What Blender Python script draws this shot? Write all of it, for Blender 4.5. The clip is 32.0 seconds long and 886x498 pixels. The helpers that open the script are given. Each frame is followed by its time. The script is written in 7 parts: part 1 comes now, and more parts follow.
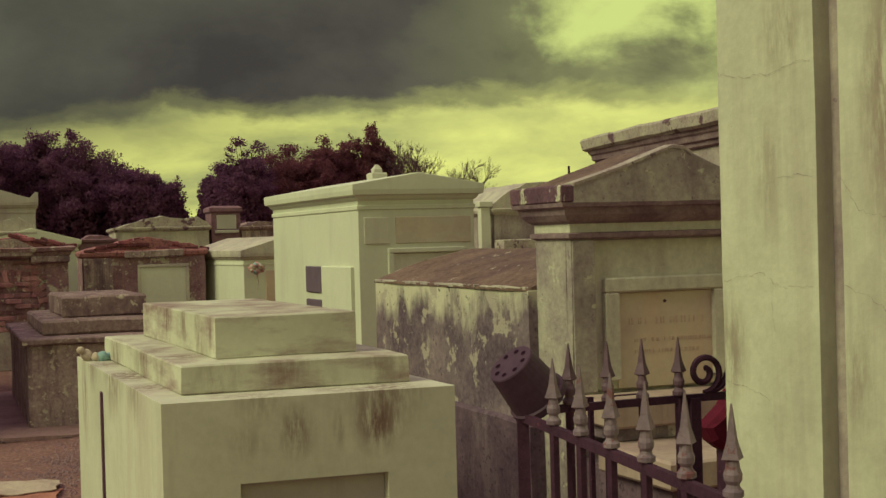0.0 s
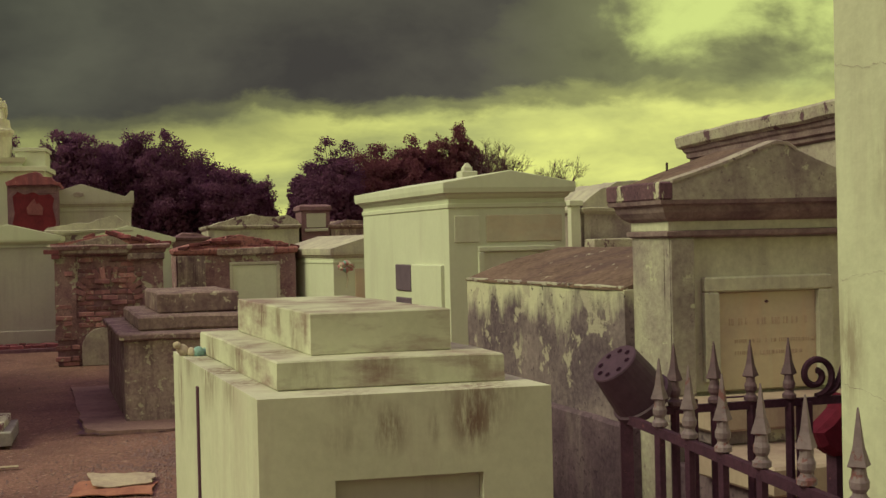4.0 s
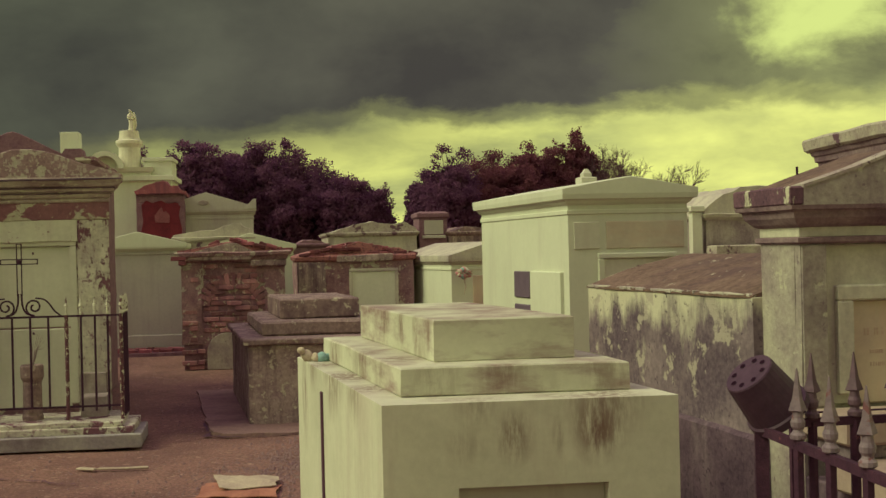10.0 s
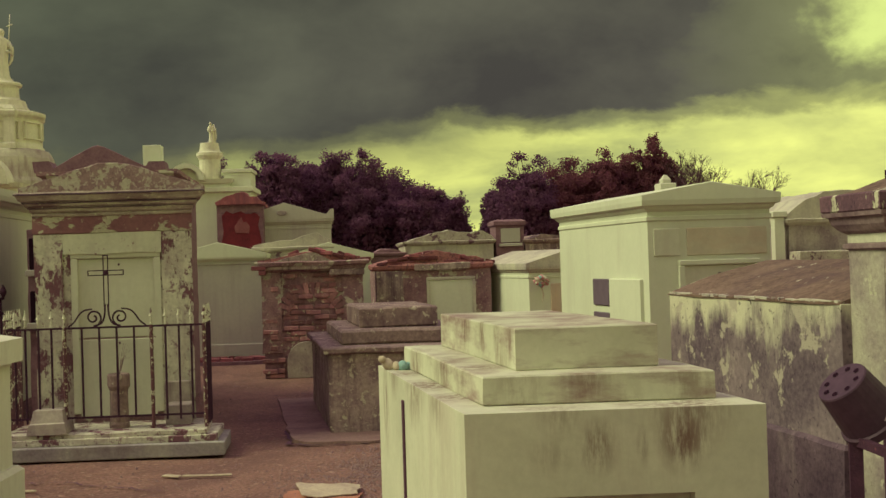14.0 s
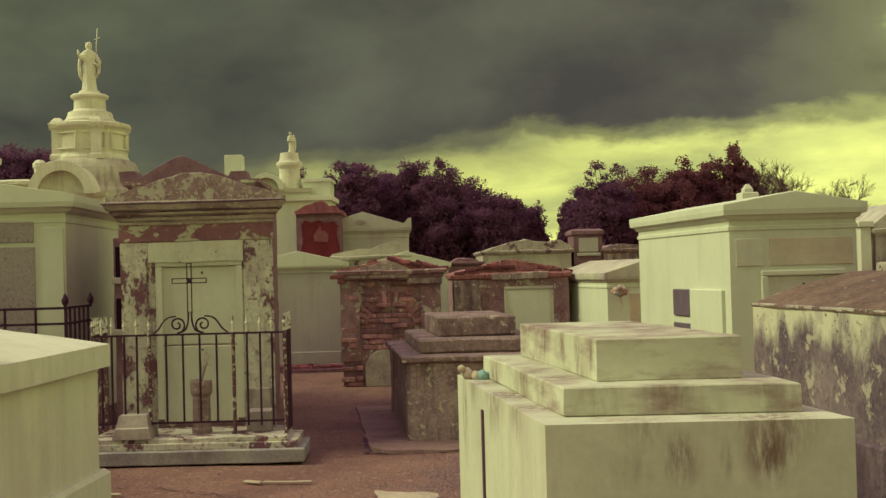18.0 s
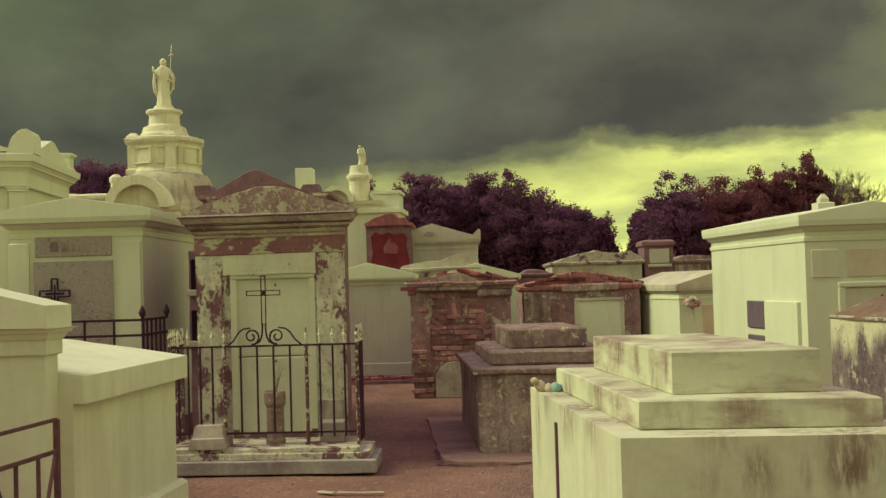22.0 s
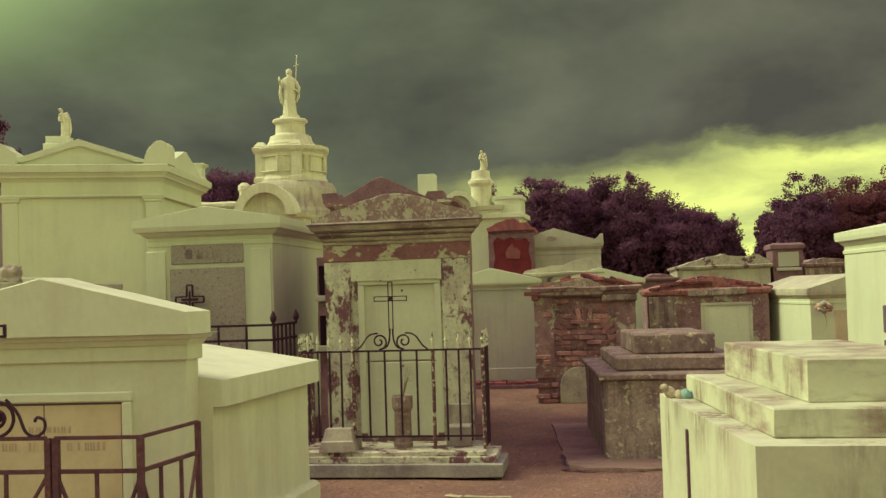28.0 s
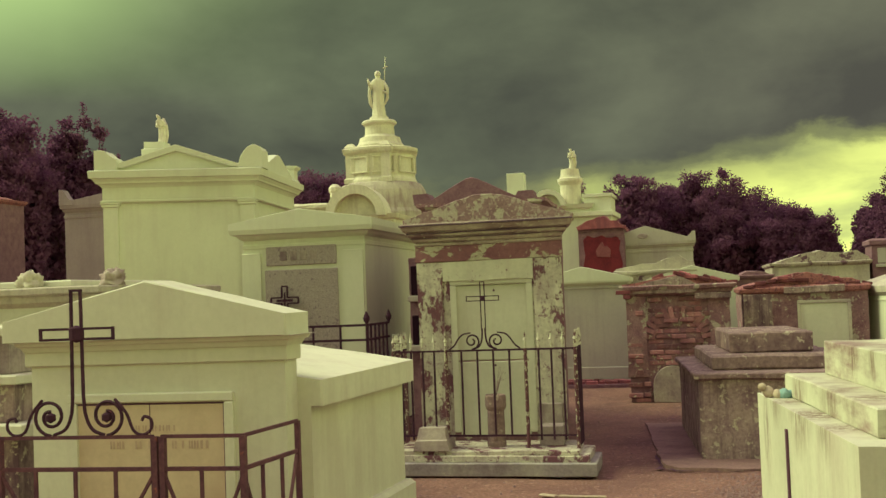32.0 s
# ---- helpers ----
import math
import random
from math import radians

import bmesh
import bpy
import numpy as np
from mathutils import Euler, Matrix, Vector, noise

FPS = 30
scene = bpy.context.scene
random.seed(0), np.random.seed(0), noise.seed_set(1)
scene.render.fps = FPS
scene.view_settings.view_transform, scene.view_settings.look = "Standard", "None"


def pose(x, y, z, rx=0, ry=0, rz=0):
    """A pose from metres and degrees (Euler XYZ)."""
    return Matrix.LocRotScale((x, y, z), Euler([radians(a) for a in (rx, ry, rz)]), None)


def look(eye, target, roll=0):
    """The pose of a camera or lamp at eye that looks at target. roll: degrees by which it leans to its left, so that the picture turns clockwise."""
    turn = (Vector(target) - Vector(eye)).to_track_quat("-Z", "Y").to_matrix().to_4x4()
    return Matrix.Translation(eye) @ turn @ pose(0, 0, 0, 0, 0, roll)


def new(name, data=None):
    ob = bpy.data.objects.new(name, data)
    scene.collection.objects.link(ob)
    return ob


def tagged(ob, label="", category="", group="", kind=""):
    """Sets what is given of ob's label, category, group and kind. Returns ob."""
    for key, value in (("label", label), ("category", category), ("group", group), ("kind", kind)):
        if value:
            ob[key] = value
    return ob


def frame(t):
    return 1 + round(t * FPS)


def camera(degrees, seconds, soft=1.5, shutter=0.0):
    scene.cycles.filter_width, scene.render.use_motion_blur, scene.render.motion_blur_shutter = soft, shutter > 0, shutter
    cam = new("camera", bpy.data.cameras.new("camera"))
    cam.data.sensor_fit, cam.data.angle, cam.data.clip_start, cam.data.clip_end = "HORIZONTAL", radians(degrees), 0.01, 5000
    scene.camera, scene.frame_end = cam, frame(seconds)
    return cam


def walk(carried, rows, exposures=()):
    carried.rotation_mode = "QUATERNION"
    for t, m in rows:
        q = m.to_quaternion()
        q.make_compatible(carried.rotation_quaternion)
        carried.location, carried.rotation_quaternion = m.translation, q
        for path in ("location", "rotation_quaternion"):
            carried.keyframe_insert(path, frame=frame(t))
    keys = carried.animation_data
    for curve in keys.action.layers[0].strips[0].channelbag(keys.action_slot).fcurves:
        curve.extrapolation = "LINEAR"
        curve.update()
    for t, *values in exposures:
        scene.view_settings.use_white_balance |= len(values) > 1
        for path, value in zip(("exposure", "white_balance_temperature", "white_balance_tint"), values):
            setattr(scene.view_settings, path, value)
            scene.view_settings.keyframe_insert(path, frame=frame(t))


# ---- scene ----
cam = camera(42.57, 32.0, soft=1.5)
PATH = [
    (0, pose(0.0000, -0.0000, 1.6000, 89.464, 1.575, -0.000)),
    (1, pose(-0.0093, 0.0144, 1.5975, 89.507, 1.399, 0.985)),
    (2, pose(-0.0207, 0.0293, 1.5948, 89.563, 1.257, 2.181)),
    (3, pose(-0.0317, 0.0439, 1.5920, 89.582, 1.288, 3.296)),
    (3.5, pose(-0.0398, 0.0573, 1.5899, 89.575, 1.301, 3.843)),
    (5.5, pose(-0.0479, 0.0685, 1.5886, 89.499, 1.393, 5.629)),
    (6, pose(-0.0528, 0.0756, 1.5872, 89.492, 1.443, 6.075)),
    (7, pose(-0.0594, 0.0795, 1.5873, 89.503, 1.527, 7.001)),
    (8, pose(-0.0661, 0.0819, 1.5880, 89.654, 1.535, 8.102)),
    (9, pose(-0.0722, 0.0830, 1.5887, 89.813, 1.537, 9.058)),
    (10, pose(-0.0778, 0.0836, 1.5892, 90.035, 1.351, 10.158)),
    (11, pose(-0.0840, 0.0844, 1.5893, 90.193, 1.347, 11.108)),
    (12, pose(-0.0899, 0.0855, 1.5900, 90.334, 1.466, 12.102)),
    (13, pose(-0.0940, 0.0862, 1.5908, 90.432, 1.664, 13.001)),
    (13.5, pose(-0.0980, 0.0858, 1.5906, 90.508, 1.743, 13.486)),
    (15.5, pose(-0.1050, 0.0859, 1.5913, 90.629, 1.751, 15.474)),
    (16, pose(-0.1096, 0.0850, 1.5927, 90.711, 1.758, 15.995)),
    (17, pose(-0.1133, 0.0821, 1.5935, 90.849, 1.680, 16.926)),
    (18, pose(-0.1163, 0.0772, 1.5935, 91.120, 1.540, 17.823)),
    (19, pose(-0.1204, 0.0709, 1.5943, 91.356, 1.502, 18.571)),
    (20, pose(-0.1240, 0.0635, 1.5961, 91.558, 1.455, 19.470)),
    (21, pose(-0.1272, 0.0550, 1.5978, 91.683, 1.561, 20.291)),
    (22, pose(-0.1302, 0.0449, 1.6001, 91.786, 1.643, 21.261)),
    (23, pose(-0.1319, 0.0335, 1.6025, 91.837, 1.606, 22.109)),
    (24, pose(-0.1338, 0.0210, 1.6049, 91.916, 1.406, 23.144)),
    (25, pose(-0.1360, 0.0087, 1.6065, 91.956, 1.386, 24.060)),
    (25.5, pose(-0.1384, -0.0024, 1.6076, 91.985, 1.407, 24.596)),
    (27.5, pose(-0.1414, -0.0124, 1.6095, 92.149, 1.732, 26.775)),
    (28, pose(-0.1431, -0.0214, 1.6111, 92.190, 1.799, 27.341)),
    (29, pose(-0.1441, -0.0317, 1.6118, 92.216, 1.794, 28.352)),
    (30, pose(-0.1454, -0.0440, 1.6139, 92.214, 1.844, 29.519)),
    (31, pose(-0.1449, -0.0585, 1.6160, 92.246, 2.061, 30.587)),
    (32, pose(-0.1450, -0.0739, 1.6184, 92.298, 2.199, 31.820)),
]
walk(cam, PATH, [(0.0, -0.08, 6500, 10), (10.0, 0.07, 6500, 9), (20.0, 0.35, 6600, 4), (32.0, 0.63, 6640, -3)])

# ---- sky and sun ----
def math_node(tree, op, a, b=None, c=None, clamp=False):
    n = tree.nodes.new("ShaderNodeMath")
    n.operation, n.use_clamp = op, clamp
    for i, v in enumerate((a, b, c)):
        if v is None:
            continue
        if isinstance(v, (int, float)):
            n.inputs[i].default_value = v
        else:
            tree.links.new(v, n.inputs[i])
    return n.outputs[0]


def mix_node(tree, fac, a, b, blend="MIX"):
    n = tree.nodes.new("ShaderNodeMix")
    n.data_type, n.blend_type = "RGBA", blend
    for i, v in ((0, fac), (6, a), (7, b)):
        if isinstance(v, (int, float)):
            n.inputs[i].default_value = v
        elif isinstance(v, tuple):
            n.inputs[i].default_value = (*v[:3], 1)
        else:
            tree.links.new(v, n.inputs[i])
    return n.outputs[2]


def ramp_node(tree, fac, *stops, ease="LINEAR"):
    n = tree.nodes.new("ShaderNodeValToRGB")
    n.color_ramp.interpolation = ease
    els = n.color_ramp.elements
    while len(els) < len(stops):
        els.new(0.5)
    for e, (p, v) in zip(els, stops):
        e.position = p
        e.color = (v, v, v, 1) if isinstance(v, (int, float)) else (*v, 1)
    tree.links.new(fac, n.inputs[0])
    return n.outputs[0]


def noise_node(tree, vec, scale, detail=5.0, rough=0.55, lac=2.0, dist=0.0):
    n = tree.nodes.new("ShaderNodeTexNoise")
    n.inputs["Scale"].default_value = scale
    n.inputs["Detail"].default_value = detail
    n.inputs["Roughness"].default_value = rough
    n.inputs["Lacunarity"].default_value = lac
    n.inputs["Distortion"].default_value = dist
    if vec is not None:
        tree.links.new(vec, n.inputs["Vector"])
    return n.outputs[0]


def scaled(tree, vec, s):
    n = tree.nodes.new("ShaderNodeMapping")
    n.inputs["Scale"].default_value = s
    tree.links.new(vec, n.inputs["Vector"])
    return n.outputs[0]


SUN_EL, SUN_AZ = 42.0, 112.0     # degrees above the horizon; degrees to the left of the first view
world = bpy.data.worlds.new("storm_sky")
scene.world = world
world.use_nodes = True
wt = world.node_tree
wt.nodes.clear()
w_out = wt.nodes.new("ShaderNodeOutputWorld")
w_bg = wt.nodes.new("ShaderNodeBackground")
w_sky = wt.nodes.new("ShaderNodeTexSky")
w_sky.sky_type, w_sky.sun_disc = "NISHITA", False
w_sky.sun_elevation, w_sky.sun_rotation = radians(SUN_EL), radians(-SUN_AZ)
w_co = wt.nodes.new("ShaderNodeTexCoord")
w_sep = wt.nodes.new("ShaderNodeSeparateXYZ")
wt.links.new(w_co.outputs["Generated"], w_sep.inputs[0])
deg = 180 / math.pi
w_az = math_node(wt, "MULTIPLY", math_node(wt, "ARCTAN2", math_node(wt, "MULTIPLY", w_sep.outputs[0], -1.0), w_sep.outputs[1]), deg)
w_el = math_node(wt, "MULTIPLY", math_node(wt, "ARCSINE", w_sep.outputs[2]), deg)
w_comb = wt.nodes.new("ShaderNodeCombineXYZ")
wt.links.new(w_az, w_comb.inputs[0])
wt.links.new(w_el, w_comb.inputs[1])
w_flat = w_comb.outputs[0]
puff = noise_node(wt, scaled(wt, w_flat, (0.10, 0.17, 1)), 1.0, 6, 0.52, 2.1, 0.12)
broad = noise_node(wt, scaled(wt, w_flat, (0.03, 0.09, 1)), 1.0, 3, 0.5)
tatter = noise_node(wt, scaled(wt, w_flat, (0.26, 0.50, 1)), 1.0, 8, 0.56, 2.1, 0.2)
bank = noise_node(wt, scaled(wt, w_flat, (0.055, 0.28, 1)), 1.0, 6, 0.5, 2.1, 0.3)
# underside of the dark deck: its height above the horizon, by azimuth from -30 to 60
azn = math_node(wt, "DIVIDE", math_node(wt, "ADD", w_az, 30.0), 90.0, clamp=True)
deck = ramp_node(wt, azn, (0.0, 0.60), (0.20, 0.68), (0.32, 0.71), (0.36, 0.69), (0.40, 0.62), (0.45, 0.715), (0.49, 0.685), (0.53, 0.62), (0.58, 0.58), (0.68, 0.52), (0.80, 0.38), (0.95, 0.28), ease="B_SPLINE")
deck_el = math_node(wt, "MULTIPLY", deck, 10.0)
ragged = math_node(wt, "ADD", deck_el, math_node(wt, "MULTIPLY", math_node(wt, "SUBTRACT", tatter, 0.5), 2.7))
over = math_node(wt, "DIVIDE", math_node(wt, "SUBTRACT", w_el, ragged), 0.80)
mask = ramp_node(wt, math_node(wt, "ADD", math_node(wt, "MULTIPLY", over, 0.5), 0.5, clamp=True), (0.0, 0.0), (0.55, 0.72), (1.0, 1.0), ease="EASE")
# lit sky under the deck: bright haze with greyer banks drifting through it
billows = noise_node(wt, scaled(wt, w_flat, (0.13, 0.36, 3)), 1.0, 7, 0.52, 2.1, 0.25)
glow = mix_node(wt, ramp_node(wt, billows, (0.36, 0.0), (0.60, 1.0)), mix_node(wt, ramp_node(wt, azn, (0.33, 0.0), (0.40, 1.0)), (0.55, 0.58, 0.185), (0.38, 0.41, 0.15)), (0.84, 0.88, 0.245))
glow = mix_node(wt, math_node(wt, "MULTIPLY", ramp_node(wt, bank, (0.50, 0.0), (0.61, 0.80)), ramp_node(wt, azn, (0.31, 0.40), (0.40, 1.0))), glow, (0.30, 0.325, 0.150))
low_az = ramp_node(wt, azn, (0.36, 0.0), (0.40, 0.16), (0.46, 0.48), (0.52, 0.80), (0.56, 0.94), (0.70, 1.0))
high_in_gap = math_node(wt, "DIVIDE", math_node(wt, "SUBTRACT", w_el, 3.4), 2.4, clamp=True)
far_az = ramp_node(wt, azn, (0.555, 0.0), (0.63, 1.0))
dimmed = math_node(wt, "MAXIMUM", math_node(wt, "MULTIPLY", low_az, math_node(wt, "ADD", math_node(wt, "MULTIPLY", high_in_gap, 0.78), 0.14)), far_az)
glow = mix_node(wt, dimmed, glow, (0.165, 0.165, 0.080))
dark = mix_node(wt, ramp_node(wt, puff, (0.34, 0.0), (0.68, 1.0)), (0.056, 0.051, 0.047), (0.112, 0.106, 0.082))
high = math_node(wt, "DIVIDE", math_node(wt, "SUBTRACT", math_node(wt, "ADD", w_el, math_node(wt, "MULTIPLY", broad, 6.0)), 12.2), 6.0, clamp=True)
dark = mix_node(wt, math_node(wt, "MULTIPLY", high, ramp_node(wt, azn, (0.3, 0.1), (0.75, 0.22), (0.83, 0.48), (0.89, 0.85))), dark, mix_node(wt, ramp_node(wt, azn, (0.7, 0.0), (0.92, 1.0)), (0.140, 0.150, 0.088), (0.36, 0.43, 0.19)))
dark = mix_node(wt, 1.0, dark, ramp_node(wt, azn, (0.28, (1.06, 1.06, 1.02)), (0.50, (1.0, 1.03, 0.98)), (0.70, (0.86, 0.98, 0.86)), (0.90, (1.0, 1.12, 0.98))), "MULTIPLY")
# the deck thins to the right, then breaks open high up, where the clear sky behind shows
billow = noise_node(wt, scaled(wt, w_flat, (0.16, 0.24, 1)), 1.0, 7, 0.55, 2.1, 0.15)
thin_az = math_node(wt, "DIVIDE", math_node(wt, "SUBTRACT", 2.0, math_node(wt, "ADD", w_az, math_node(wt, "MULTIPLY", math_node(wt, "SUBTRACT", billow, 0.5), 16.0))), 11.0, clamp=True)
dark = mix_node(wt, math_node(wt, "MULTIPLY", thin_az, 0.9), dark, mix_node(wt, ramp_node(wt, billow, (0.38, 0.0), (0.64, 1.0)), (0.175, 0.182, 0.086), (0.40, 0.43, 0.165)))
brk_az = math_node(wt, "DIVIDE", math_node(wt, "SUBTRACT", -7.0, w_az), 3.0)
brk_el = math_node(wt, "DIVIDE", math_node(wt, "SUBTRACT", w_el, 9.5), 1.8)
brk_in = math_node(wt, "ADD", math_node(wt, "MINIMUM", brk_az, brk_el), math_node(wt, "MULTIPLY", math_node(wt, "SUBTRACT", billow, 0.46), 7.0))
brk = ramp_node(wt, math_node(wt, "ADD", math_node(wt, "MULTIPLY", brk_in, 0.5), 0.3, clamp=True), (0.0, 0.0), (1.0, 1.0), ease="EASE")
clear = mix_node(wt, 0.004, (0.66, 0.76, 0.22), w_sky.outputs[0])
deck_col = mix_node(wt, brk, dark, clear)
low = mix_node(wt, mask, glow, deck_col)
# overhead the deck thins into an overcast; unseen, purple to tint shade, brighter right
zen = math_node(wt, "DIVIDE", math_node(wt, "SUBTRACT", w_el, 19.0), 30.0, clamp=True)
right = math_node(wt, "DIVIDE", math_node(wt, "SUBTRACT", w_sep.outputs[0], 0.05), 0.8, clamp=True)
roof = mix_node(wt, right, (0.435, 0.275, 0.39), (0.56, 0.51, 0.41))
full = mix_node(wt, zen, low, roof)
wt.links.new(full, w_bg.inputs[0])
w_bg.inputs[1].default_value = 1.0
wt.links.new(w_bg.outputs[0], w_out.inputs[0])

sun_data = bpy.data.lights.new("sun", "SUN")
sun_data.energy, sun_data.angle, sun_data.color = 2.35, radians(26), (0.95, 1.0, 0.52)
sun = new("sun", sun_data)
sa, se = radians(SUN_AZ), radians(SUN_EL)
sun.matrix_basis = look((0, 0, 0), (math.sin(sa) * math.cos(se), -math.cos(sa) * math.cos(se), -math.sin(se)))
sun.location = (0, 0, 30)

# ---- materials ----
def purple_darks(c):
    """Puts the purple tone of shade into dark colours: the darker, the more."""
    if not c:
        return c
    k = max(0.0, 1 - (0.3 * c[0] + 0.6 * c[1] + 0.1 * c[2]) / 0.48)
    return c[0] * (1 + 0.18 * k), c[1] * (1 - 0.10 * k), c[2] * (1 + 0.52 * k)


def surf(name, c1, c2, rough=0.85, scale=2.5, fine=40.0, bump=0.25, streak=None, streak_amt=0.5, streak_at=0.58,
         peel=None, peel_at=0.6, peel_scale=5.0, speck=None, speck_at=0.66, metal=0.0, tone=0.0, spec=0.3, grain=0.35, blots=(), flake=None, flake_at=0.58, drip=None, sscale=(7, 7, 0.55), peel_tall=1.0):
    """A weathered surface: two tones, a fine grain, rain streaks, peeled patches and specks, with a matching bump."""
    c1, c2, streak, peel, speck, flake = (purple_darks(c) for c in (c1, c2, streak, peel, speck, flake))
    m = bpy.data.materials.new(name)
    m.use_nodes = True
    t = m.node_tree
    b = t.nodes["Principled BSDF"]
    pos = t.nodes.new("ShaderNodeNewGeometry").outputs["Position"]
    n1 = noise_node(t, pos, scale, 6, 0.6)
    n2 = noise_node(t, pos, fine, 4, 0.65)
    col = mix_node(t, ramp_node(t, n1, (0.36, 0.0), (0.64, 1.0)), c1, c2)
    col = mix_node(t, grain, col, mix_node(t, ramp_node(t, n2, (0.3, 0.0), (0.7, 1.0)), tuple(0.62 * v for v in c1), tuple(min(1, 1.25 * v) for v in c2)))
    height = math_node(t, "ADD", math_node(t, "MULTIPLY", n1, 0.5), math_node(t, "MULTIPLY", n2, 0.35))
    if streak:
        s = noise_node(t, scaled(t, pos, sscale), 1.0, 6, 0.66)
        patch = noise_node(t, pos, 1.3, 3, 0.5)
        both = math_node(t, "ADD", math_node(t, "MULTIPLY", s, 0.62), math_node(t, "MULTIPLY", patch, 0.38))
        if drip:
            z = t.nodes.new("ShaderNodeSeparateXYZ")
            t.links.new(pos, z.inputs[0])
            both = math_node(t, "ADD", both, math_node(t, "MULTIPLY", math_node(t, "DIVIDE", math_node(t, "SUBTRACT", z.outputs[2], drip[0]), drip[1] - drip[0], clamp=True), drip[2]))
        k = ramp_node(t, both, (streak_at - 0.08, 0.0), (streak_at + 0.07, 1.0))
        col = mix_node(t, math_node(t, "MULTIPLY", k, streak_amt), col, streak)
    for bx, by, bz, br, dark in blots:
        rx, ry, rz = br if isinstance(br, tuple) else (br, br, br)
        dn = t.nodes.new("ShaderNodeVectorMath")
        dn.operation = "DISTANCE"
        t.links.new(scaled(t, pos, (1 / rx, 1 / ry, 1 / rz)), dn.inputs[0])
        dn.inputs[1].default_value = (bx / rx, by / ry, bz / rz)
        s = noise_node(t, scaled(t, pos, (24, 24, 5.0)), 1.0, 8, 0.72)
        k = math_node(t, "MULTIPLY", ramp_node(t, dn.outputs["Value"], (0.25, 1.0), (1.0, 0.0)), ramp_node(t, s, (0.40, 0.0), (0.57, 1.0)))
        col = mix_node(t, math_node(t, "MULTIPLY", k, dark * 0.78), col, (0.15, 0.062, 0.060))
    if speck:
        s = noise_node(t, pos, 26.0, 5, 0.7)
        col = mix_node(t, ramp_node(t, s, (speck_at - 0.03, 0.0), (speck_at + 0.03, 0.85)), col, speck)
    if peel:
        s = noise_node(t, scaled(t, pos, (1, 1, peel_tall)), peel_scale, 9, 0.66, 2.0, 0.1)
        k = ramp_node(t, s, (peel_at - 0.012, 0.0), (peel_at + 0.012, 1.0))
        inner = mix_node(t, n2, tuple(0.6 * v for v in peel), tuple(1.3 * v for v in peel))
        col = mix_node(t, k, col, inner)
        height = math_node(t, "SUBTRACT", height, math_node(t, "MULTIPLY", k, 0.5))
    if flake:
        s = noise_node(t, pos, peel_scale * 3.3, 7, 0.66, 2.0, 0.1)
        k = ramp_node(t, s, (flake_at - 0.015, 0.0), (flake_at + 0.02, 0.9))
        col = mix_node(t, k, col, flake)
        height = math_node(t, "SUBTRACT", height, math_node(t, "MULTIPLY", k, 0.3))
    if tone:
        r = t.nodes.new("ShaderNodeObjectInfo").outputs["Random"]
        f = math_node(t, "ADD", math_node(t, "MULTIPLY", r, 2 * tone), 1 - tone)
        g = t.nodes.new("ShaderNodeCombineXYZ")
        for i in range(3):
            t.links.new(f, g.inputs[i])
        col = mix_node(t, 1.0, col, g.outputs[0], "MULTIPLY")
    t.links.new(col, b.inputs["Base Color"])
    rr = math_node(t, "ADD", math_node(t, "MULTIPLY", n2, 0.25), rough - 0.12, clamp=True)
    t.links.new(rr, b.inputs["Roughness"])
    b.inputs["Metallic"].default_value = metal
    b.inputs["Specular IOR Level"].default_value = spec
    bp = t.nodes.new("ShaderNodeBump")
    bp.inputs["Strength"].default_value = bump
    bp.inputs["Distance"].default_value = 0.02
    t.links.new(height, bp.inputs["Height"])
    t.links.new(bp.outputs[0], b.inputs["Normal"])
    return m


M = {}
M["white"] = surf("white_limewash", (0.59, 0.575, 0.505), (0.68, 0.66, 0.58), scale=0.9, fine=24, grain=0.10, sscale=(5, 5, 0.6), streak=(0.40, 0.34, 0.285), streak_amt=0.32, streak_at=0.575, bump=0.12)
M["clean"] = surf("clean_white_paint", (0.60, 0.605, 0.51), (0.67, 0.675, 0.57), scale=0.7, fine=20, grain=0.07, bump=0.06, sscale=(4.5, 4.5, 0.5), streak=(0.44, 0.40, 0.345), streak_amt=0.28, streak_at=0.575)
M["cream"] = surf("stained_cream_plaster", (0.52, 0.505, 0.425), (0.65, 0.635, 0.54), scale=1.3, fine=26, grain=0.12, sscale=(4.2, 4.2, 0.5), streak=(0.27, 0.19, 0.155), streak_amt=0.36, streak_at=0.59, bump=0.14,
                  blots=((-0.60, 4.455, 0.86, (0.09, 0.09, 0.13), 0.9), (-0.43, 4.50, 0.86, (0.03, 0.04, 0.10), 0.6), (-0.28, 4.535, 0.87, (0.12, 0.12, 0.15), 1.0), (-0.78, 4.4, 0.83, 0.1, 0.35), (-0.9, 4.49, 1.07, 0.13, 0.6), (-0.66, 4.56, 1.09, 0.12, 0.45), (-0.23, 4.68, 1.08, 0.14, 0.8), (-0.47, 4.61, 1.02, 0.12, 0.5), (-1.25, 4.85, 1, 0.2, 0.95), (-1.50, 5.35, 1, 0.26, 0.9), (-1.43, 5.24, 1.05, 0.25, 0.7), (-1.74, 5.86, 1.05, 0.22, 0.95), (-0.27, 4.62, 1, 0.22, 0.8), (-0.75, 4.47, 1.0, 0.14, 0.6), (-1.96, 6.05, 0.8, (0.10, 0.14, 0.3), 0.9)))
